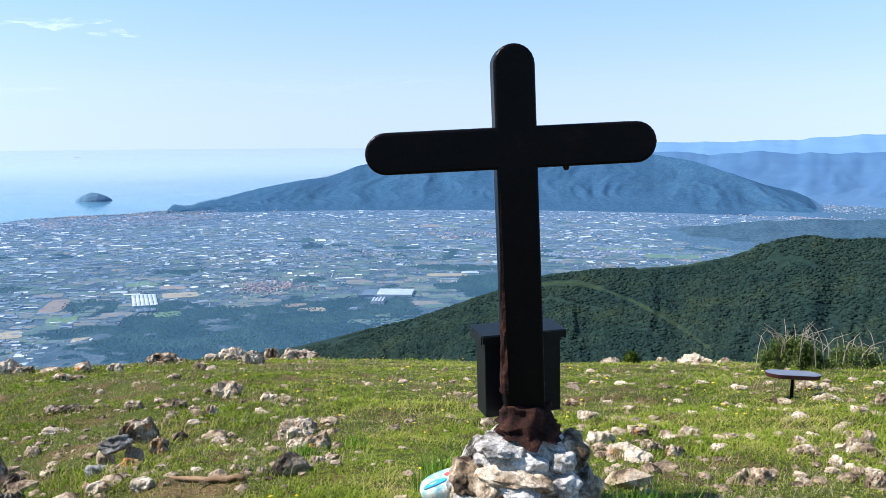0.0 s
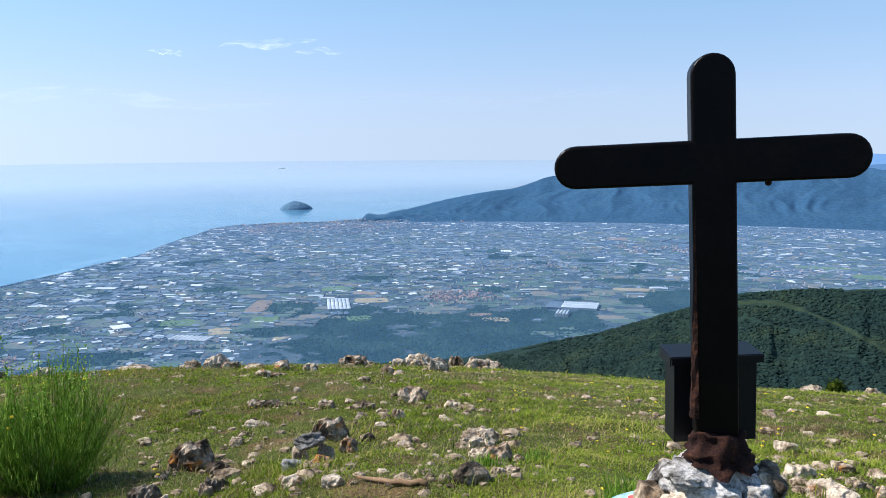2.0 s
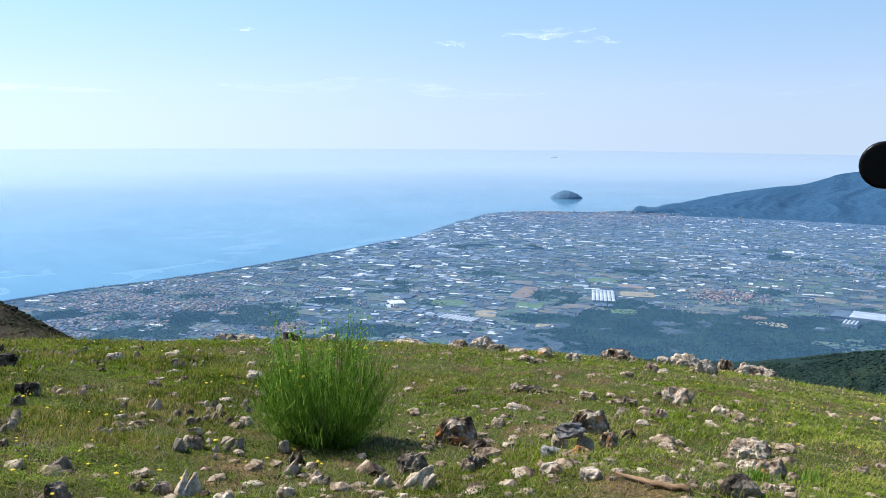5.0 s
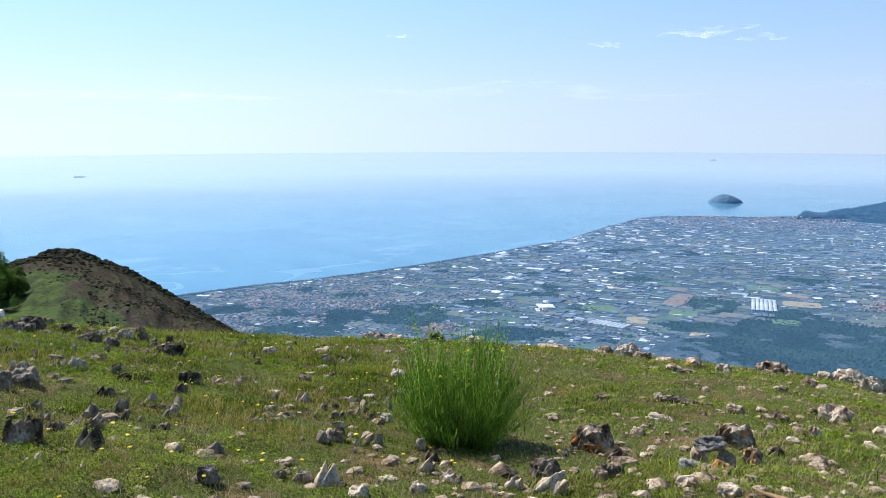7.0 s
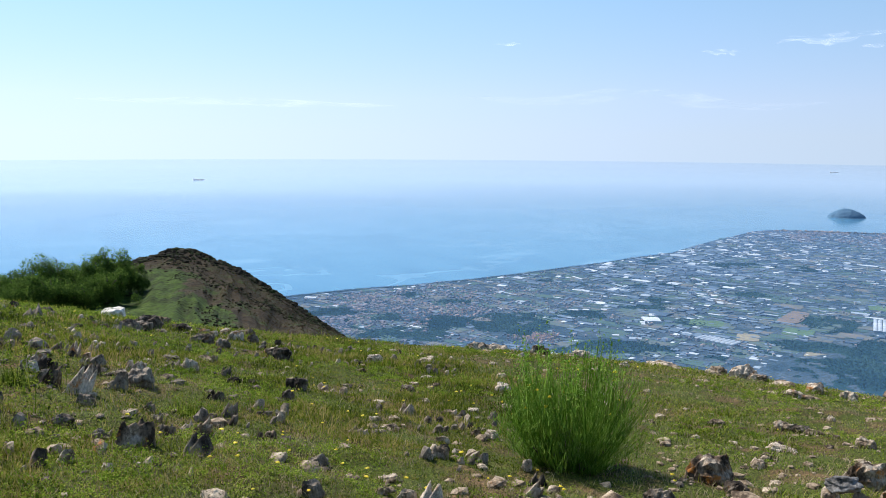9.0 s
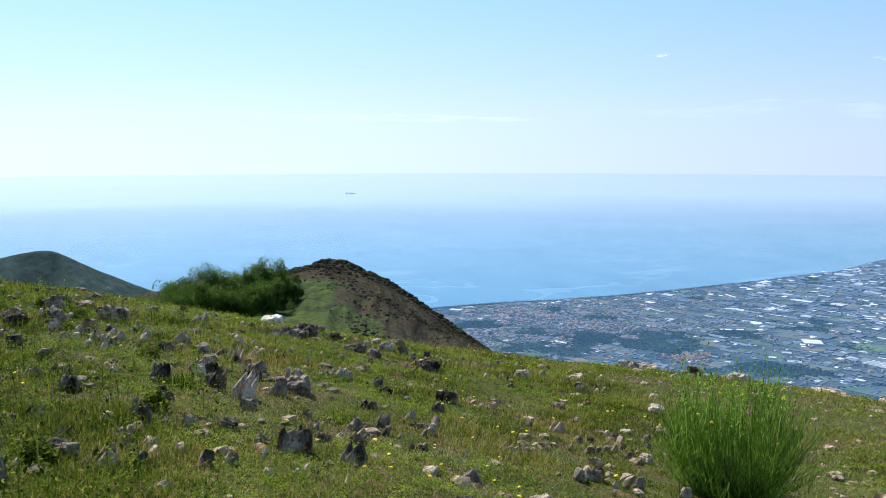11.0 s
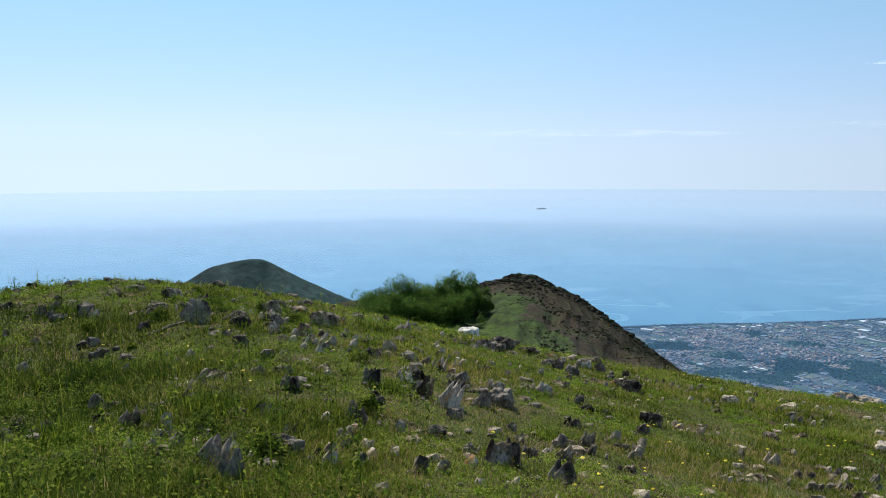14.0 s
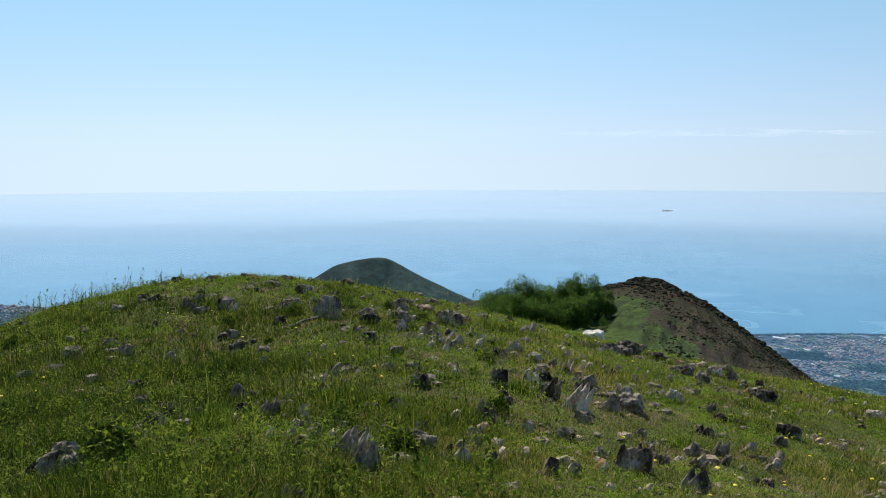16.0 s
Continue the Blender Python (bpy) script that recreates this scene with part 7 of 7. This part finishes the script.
def broom(x, y, high, wide, n, label, seed, flowers=16):
    """A broom bush: a sheaf of thin green rods from a woody base, with a few yellow flowers."""
    q = np.random.default_rng(seed)
    top = new("broom_bush")
    top.matrix_world = pose(x, y, level(x, y) - 0.02)
    tagged(top, label, "bush")
    a = q.uniform(0, 6.283, n)
    r0 = np.sqrt(q.uniform(0, 1, n)) * wide * 0.15
    out = np.sqrt(q.uniform(0.0, 1.0, n))
    ln = high * np.sqrt(np.clip(1.04 - 0.72 * out ** 2.2, 0, 2)) * q.uniform(0.5, 1.0, n)
    ln *= 1 + 0.16 * np.sin(2 * a + 0.6 * seed) + 0.1 * np.sin(5 * a + seed) * out
    p0 = np.stack([np.cos(a) * r0, np.sin(a) * r0, np.zeros(n)], -1)
    a2 = a + q.normal(0, 0.3, n)
    reach = out * wide * 0.44 * q.uniform(0.7, 1.05, n)
    d = np.stack([np.cos(a2) * reach, np.sin(a2) * reach, ln], -1)
    s = np.linspace(0, 1, 6)
    bend = np.stack([s ** 0.8, s ** 0.8, s ** 1.12], -1)
    P = p0[:, None] + d[:, None] * bend[None]
    P[:, 1:] += q.normal(0, 0.016, (n, 5, 3))
    wd = 0.0042 * (1 - 0.6 * s)
    tri = np.stack([np.array([math.cos(t_), math.sin(t_), 0]) for t_ in (0, 2.1, 4.2)])
    V = P[:, :, None] + tri[None, None] * wd[None, :, None, None]
    idx = np.arange(n)[:, None] * 18
    F = []
    for j in range(5):
        for k_ in range(3):
            F.append(np.concatenate([idx + j * 3 + k_, idx + j * 3 + (k_ + 1) % 3, idx + j * 3 + 3 + (k_ + 1) % 3, idx + j * 3 + 3 + k_], 1))
    ob = sheet("foliage", V.reshape(-1, 3), np.concatenate(F), [M_BROOM], smooth=True)
    ob.parent = top
    ob["kind"] = "stuff"
    # dead brown stems inside the base
    m = 420
    b_, u_ = q.uniform(0, 6.283, m), np.sqrt(q.uniform(0, 1, m))
    h_ = high * q.uniform(0.12, 0.42, m)
    V, F = blades(np.cos(b_) * u_ * wide * 0.2, np.sin(b_) * u_ * wide * 0.2, np.full(m, -0.01), h_, h_ * q.uniform(0.3, 1.1, m), np.full(m, 0.008), q)
    ob = sheet("dry_stems", V, F, [M_BARK])
    ob.parent = top
    ob["kind"] = "stuff"
    # fine side shoots
    m = n * 9
    i, t_ = q.integers(0, n, m), q.uniform(0.3, 1.0, m)
    c = p0[i] + d[i] * np.stack([t_ ** 0.8, t_ ** 0.8, t_ ** 1.12], -1)
    V, F = blades(c[:, 0], c[:, 1], c[:, 2], q.uniform(0.02, 0.09, m), q.uniform(0.01, 0.07, m), np.full(m, 0.006), q)
    ob = sheet("side_foliage", V, F, [M_BROOM])
    ob.parent = top
    ob["kind"] = "stuff"
    # taller stalks with knots of leaf
    m = 64
    b_ = q.uniform(0, 6.283, m)
    rr_ = np.sqrt(q.uniform(0, 1, m)) * wide * 0.34
    hh_ = high * q.uniform(0.85, 1.26, m)
    c0 = np.stack([np.cos(b_) * rr_, np.sin(b_) * rr_, hh_ * 0.3], -1)
    V, F = blades(c0[:, 0], c0[:, 1], c0[:, 2], hh_ * 0.72, q.uniform(0.02, 0.16, m), np.full(m, 0.009), q)
    tips_ = V.reshape(m, 5, 3)
    ob = sheet("tall_stalk", V, F, [M_BROOM])
    ob.parent = top
    ob["kind"] = "stuff"
    u_ = q.uniform(0.0, 1.0, (m, 16, 1))
    line_ = tips_[:, None, 2] * (1 - u_) + tips_[:, None, 4] * u_ + q.normal(0, 0.012, (m, 16, 3))
    V, F = leafy(line_[..., 0].ravel(), line_[..., 1].ravel(), line_[..., 2].ravel(), q.uniform(0.016, 0.038, m * 16), q)
    ob = sheet("leaf_knot", V, F, [M_BROOM])
    ob.parent = top
    ob["kind"] = "stuff"
    if flowers:
        i = q.choice(np.where(ln > high * 0.6)[0], flowers)
        V, F = clumps(p0[i] + d[i] * q.uniform(0.85, 1.0, (flowers, 1)), q.uniform(0.008, 0.018, flowers), q, 0.9)
        ob = sheet("flowers", V, F, [M_YELLOW])
        ob.parent = top
        ob["kind"] = "stuff"
    bm = bmesh.new()
    for k_ in range(14):
        b_ = q.uniform(0, 6.283)
        limb(bm, [Vector((math.cos(b_) * 0.03, math.sin(b_) * 0.03, -0.03)), Vector((math.cos(b_) * wide * 0.16, math.sin(b_) * wide * 0.16, high * 0.1)),
                  Vector((math.cos(b_) * wide * 0.28, math.sin(b_) * wide * 0.28, high * 0.3))], [0.02, 0.013, 0.007], 6)
    part("woody_base", bm, M_BARK, top)
    return top


for k, (x_, y_, h_, n_) in enumerate(((-0.74, 4.52, 0.26, 160), (-0.62, 4.6, 0.22, 120), (0.3, 4.1, 0.2, 140), (0.42, 4.28, 0.22, 120), (-2.0, 5.7, 0.12, 120), (-1.8, 6.1, 0.12, 120),
                                      (-7.6, 0.6, 0.16, 160), (-6.4, -0.9, 0.2, 200), (-5.6, -1.6, 0.24, 240), (-7.0, 1.9, 0.12, 120))):
    long_tuft(x_, y_, h_, n_, 0.06 + 0.1 * h_, 60 + k)
broom(-5.42, 4.66, 0.98, 1.36, 860, "green broom bush with upright rods and few yellow flowers", 8)


def shrub(x, y, high, wide, n, label, seed, twigs=20):
    """A low dense leafy shrub with bare dry twigs."""
    q = np.random.default_rng(seed)
    top = new("shrub")
    top.matrix_world = pose(x, y, level(x, y) - 0.03)
    tagged(top, label, "shrub")
    u = q.normal(0, 1, (n, 3))
    u /= np.linalg.norm(u, axis=1, keepdims=True)
    u[:, 2] = np.abs(u[:, 2])
    lump = 0.75 + 0.35 * fbm(np.degrees(np.arctan2(u[:, 1], u[:, 0])) / 25, u[:, 2] * 3, 3, seed)
    c = u * lump[:, None] * q.uniform(0.55, 1.0, (n, 1)) ** 0.5 * np.array([wide / 2, wide / 2 * 0.8, high])
    V, F = leafy(c[:, 0], c[:, 1], c[:, 2], q.uniform(0.03, 0.06, n) * (1 if high > 0.3 else 0.55), q)
    ob = sheet("foliage", V, F, [M_SHRUB if twigs else M_WEED])
    ob.parent = top
    ob["kind"] = "stuff"
    if twigs:
        for _ in range(twigs):
            bm = bmesh.new()
            px_, py_ = q.normal(0, wide * 0.22), q.normal(0, wide * 0.15)
            h_ = high * q.uniform(0.8, 1.2)
            dx_, dy_ = q.normal(0, 0.16), q.normal(0, 0.16)
            limb(bm, [Vector((px_, py_, 0)), Vector((px_ + dx_ * 0.4, py_ + dy_ * 0.5, h_ * 0.6)), Vector((px_ + dx_ * 0.9, py_ + dy_, h_ * 0.85)), Vector((px_ + dx_ * 1.7, py_ + dy_ * 1.2, h_))], [0.009, 0.007, 0.006, 0.003], 5)
            part("dry_twig", bm, M_TWIG, top, "bare pale twig")
    return top


shrub(3.45, 15.4, 0.8, 1.5, 9500, "dense olive-green shrub with pale bare twigs", 31, 34)
shrub(4.75, 16.6, 0.55, 1.4, 4500, "low green shrub with tall dead stalks", 32, 26)
shrub(5.9, 16.8, 0.7, 1.3, 4500, "low green shrub with tall dead stalks", 33, 26)
shrub(0.78, 19.0, 0.42, 0.5, 1500, "small bright green shrub on the brow", 34, 0)


g = random.Random(91)
for k in range(34):
    a = radians(g.uniform(84, 121))
    r_ = g.uniform(4.5, 16)
    h_ = g.uniform(0.1, 0.24) * (1.4 if math.degrees(a) > 104 else 1)
    shrub(-math.sin(a) * r_, math.cos(a) * r_, h_, h_ * g.uniform(1.4, 2.4), 1300, "low dark green leafy plant in the long grass", 400 + k, 0)


def tree(az, r, high, wide, n, seed):
    """A broad tree: trunk, limbs and a crown of leaf clusters with gaps."""
    q = np.random.default_rng(seed)
    d = bearing(az)
    x, y = d.x * r, d.y * r
    top = new("tree")
    top.matrix_world = pose(x, y, float(knoll_height(np.array([az]), np.array([float(r)]))[0]) - 0.3)
    tagged(top, "green broad-leaved tree in a clump below the knoll", "tree", "trees below the knoll")
    bm = bmesh.new()
    limb(bm, [Vector((0, 0, 0)), Vector((0.1, 0, high * 0.25)), Vector((0, 0.1, high * 0.6)), Vector((0, 0, high * 0.9))], [0.16, 0.13, 0.08, 0.03], 8)
    tips = []
    for _ in range(11):
        b_, z0 = q.uniform(0, 6.283), q.uniform(0.1, 0.55) * high
        e_ = Vector((math.cos(b_) * wide * 0.42 * q.uniform(0.5, 1), math.sin(b_) * wide * 0.42 * q.uniform(0.5, 1), min(high * 0.96, z0 + high * q.uniform(0.15, 0.5))))
        limb(bm, [Vector((0, 0, z0)), Vector((e_.x * 0.5, e_.y * 0.5, (z0 + e_.z) * 0.52)), e_], [0.07, 0.05, 0.02], 6)
        tips.append(e_)
    part("trunk", bm, M_BARK, top)
    tips += [Vector((q.normal(0, wide * 0.27), q.normal(0, wide * 0.27), high * q.uniform(0.08, 0.75))) for _ in range(46)]
    tips = np.array(tips)
    i = q.integers(0, len(tips), n)
    v = q.normal(0, 1, (n, 3))
    v /= np.linalg.norm(v, axis=1, keepdims=True)
    c = tips[i] + v * (q.uniform(0.2, 1, (n, 1)) ** 0.5) * (wide * q.uniform(0.11, 0.22, len(tips)))[i][:, None] * np.array([1, 1, 1.05])
    c[:, 2] = np.maximum(c[:, 2], high * 0.06)
    V, F = leafy(c[:, 0], c[:, 1], c[:, 2], q.uniform(0.13, 0.27, n), q)
    ob = sheet("crown", V, F, [M_LEAF])
    ob.parent = top


for k, (az_, r_, h_, w_) in enumerate(((87.2, 100, 4.6, 4.4), (86.0, 101, 6.0, 4.8), (84.8, 100, 7.0, 5.0), (83.4, 101, 8.0, 5.4), (82.4, 103, 7.4, 5.0), (81.2, 103, 6.8, 4.8), (80.2, 104, 6.9, 4.6),
                                       (79.2, 105, 5.6, 4.0), (85.4, 94, 4.6, 4.4), (83.8, 94, 5.4, 4.8), (82.0, 95, 5.2, 4.6), (80.6, 96, 4.8, 4.2), (88.2, 100, 3.4, 3.4))):
    tree(az_, r_, h_ * 0.75, w_, 12500, 200 + k)

# ---- scrub on the knoll and trees on the wooded spur ----
rng = np.random.default_rng(77)
a = rng.uniform(62, 90, 30000)
r = rng.uniform(64, 131, 30000)
xx, yy = -np.sin(np.radians(a)) * r, np.cos(np.radians(a)) * r
edge_ = np.exp(-((r - 130) / 7) ** 2) * (a < 80.5)
k = (fbm(xx / 9, yy / 9, 4, 15) + 0.75 * edge_ + 0.3 * np.clip((77 - a) / 3 + fbm(xx / 5, yy / 5, 3, 17), -1.2, 0.8) - 0.25 * np.clip((96 - r) / 8, 0, 1) > rng.uniform(0.12, 0.95, len(a)))
a, r, xx, yy, edge_ = a[k], r[k], xx[k], yy[k], edge_[k]
size = 0.05 + rng.gamma(1.5, 0.036, len(a)) + 0.38 * edge_ * rng.uniform(0.2, 1, len(a))
V, F = clumps(np.column_stack([xx, yy, knoll_height(a, r) + size * 0.1]), size, rng, 0.8)
ob = sheet("heath_scrub", V, F, [M_SCRUB])
tagged(ob, "low dark heather and scrub on the knoll", "scrub", kind="stuff")

a = rng.uniform(62, 91, 60000)
r = 62 + 70 * np.sqrt(rng.uniform(0, 1, 60000))
xx, yy = -np.sin(np.radians(a)) * r, np.cos(np.radians(a)) * r
keep = -1.6 * meadow(xx, yy) + 0.9 * fbm(xx / 6, yy / 6, 4, 25) > rng.uniform(0.0, 1.9, len(a))
a, r, xx, yy = a[keep], r[keep], xx[keep], yy[keep]
size = rng.uniform(0.06, 0.17, len(a))
V, F = spires(np.column_stack([xx, yy, knoll_height(a, r)]), size, rng)
ob = sheet("heather", V, F, [M_HEATHER])
tagged(ob, "brown and green heather covering the knoll", "heather", kind="stuff")

a = rng.uniform(-19, 27, 64000)
r = rng.uniform(222, 388, 64000)
xx, yy = -np.sin(np.radians(a)) * r, np.cos(np.radians(a)) * r
path_ = np.abs(fbm(xx / 55, yy / 55, 3, 44)) < 0.018
k = ~path_ & (trail_gap(xx, yy, spur_height(a, r)) > 0.2) & (fbm(xx / 22, yy / 22, 3, 16) > rng.uniform(-0.9, 0.1, len(a)))
a, r, xx, yy = a[k], r[k], xx[k], yy[k]
size = rng.uniform(0.35, 0.95, len(a))
V, F = clumps(np.column_stack([xx, yy, spur_height(a, r) + size * 0.1]), size, rng, 0.75)
ob = sheet("forest", V, F, [M_WOODLAND])
tagged(ob, "dense dark green forest on the hillside", "forest", kind="stuff")

# ---- thin streaks of high cloud ----
def cloud_material(dense):
    m = bpy.data.materials.new("thin_cloud")
    m.use_nodes = True
    t = m.node_tree
    out = t.nodes["Material Output"]
    t.nodes.remove(t.nodes["Principled BSDF"])
    clear, white = t.nodes.new("ShaderNodeBsdfTransparent"), t.nodes.new("ShaderNodeBsdfTranslucent")
    white.inputs["Color"].default_value = (0.95, 0.95, 0.96, 1)
    co, n = t.nodes.new("ShaderNodeTexCoord"), t.nodes.new("ShaderNodeTexNoise")
    mp = t.nodes.new("ShaderNodeMapping")
    mp.inputs["Scale"].default_value = (0.006, 0.03, 0.03)
    n.inputs["Scale"].default_value, n.inputs["Detail"].default_value, n.inputs["Distortion"].default_value = 1, 7, 0.8
    t.links.new(co.outputs["Object"], mp.inputs["Vector"])
    t.links.new(mp.outputs[0], n.inputs["Vector"])
    r = t.nodes.new("ShaderNodeMapRange")
    r.inputs["From Min"].default_value, r.inputs["From Max"].default_value, r.inputs["To Max"].default_value = 0.42, 0.85, dense
    t.links.new(n.outputs["Fac"], r.inputs["Value"])
    mix = t.nodes.new("ShaderNodeMixShader")
    t.links.new(r.outputs[0], mix.inputs[0])
    t.links.new(clear.outputs[0], mix.inputs[1])
    t.links.new(white.outputs[0], mix.inputs[2])
    t.links.new(mix.outputs[0], out.inputs["Surface"])
    return m


M_CLOUD, M_VEIL = cloud_material(0.58), cloud_material(0.13)


def cloud(az, el, length, thick, tilt, seed, mat_=None):
    """A thin tapering streak of cloud, its ragged edge uneven."""
    bm = bmesh.new()
    g = random.Random(seed)
    top_, low_ = [], []
    for i in range(41):
        u = i / 40
        h = thick * math.sin(math.pi * u) ** 0.7 * (0.6 + 0.8 * noise.noise(Vector((u * 7, seed, 0))) + 0.3)
        mid = thick * 0.8 * noise.noise(Vector((u * 3, seed + 9, 0)))
        top_.append(bm.verts.new(((u - 0.5) * length, 0, mid + max(h, 0.4) / 2)))
        low_.append(bm.verts.new(((u - 0.5) * length, 0, mid - max(h, 0.4) / 2)))
    for i in range(40):
        bm.faces.new((low_[i], low_[i + 1], top_[i + 1], top_[i]))
    ob = part("cloud", bm, mat_ or M_CLOUD)
    ob.matrix_world = Matrix.Translation(bearing(az, el) * 4200) @ pose(0, 0, 0, el, 0, az) @ pose(0, 0, 0, 0, tilt, 0)
    ob.visible_shadow = False
    tagged(ob, "thin white streak of high cloud", "cloud", kind="structure")


cloud(34.8, 5.9, 460, 46, -5, 3)
cloud(31.5, 5.4, 240, 26, -2, 5)
cloud(41.0, 5.2, 180, 26, 3, 6)
cloud(54.5, 5.9, 130, 14, -3, 7)
cloud(46.0, 2.3, 1700, 60, 1, 8, M_VEIL)
cloud(20.0, 2.4, 1500, 60, -1, 9, M_VEIL)
cloud(72.0, 2.0, 1500, 40, 0.5, 10, M_VEIL)
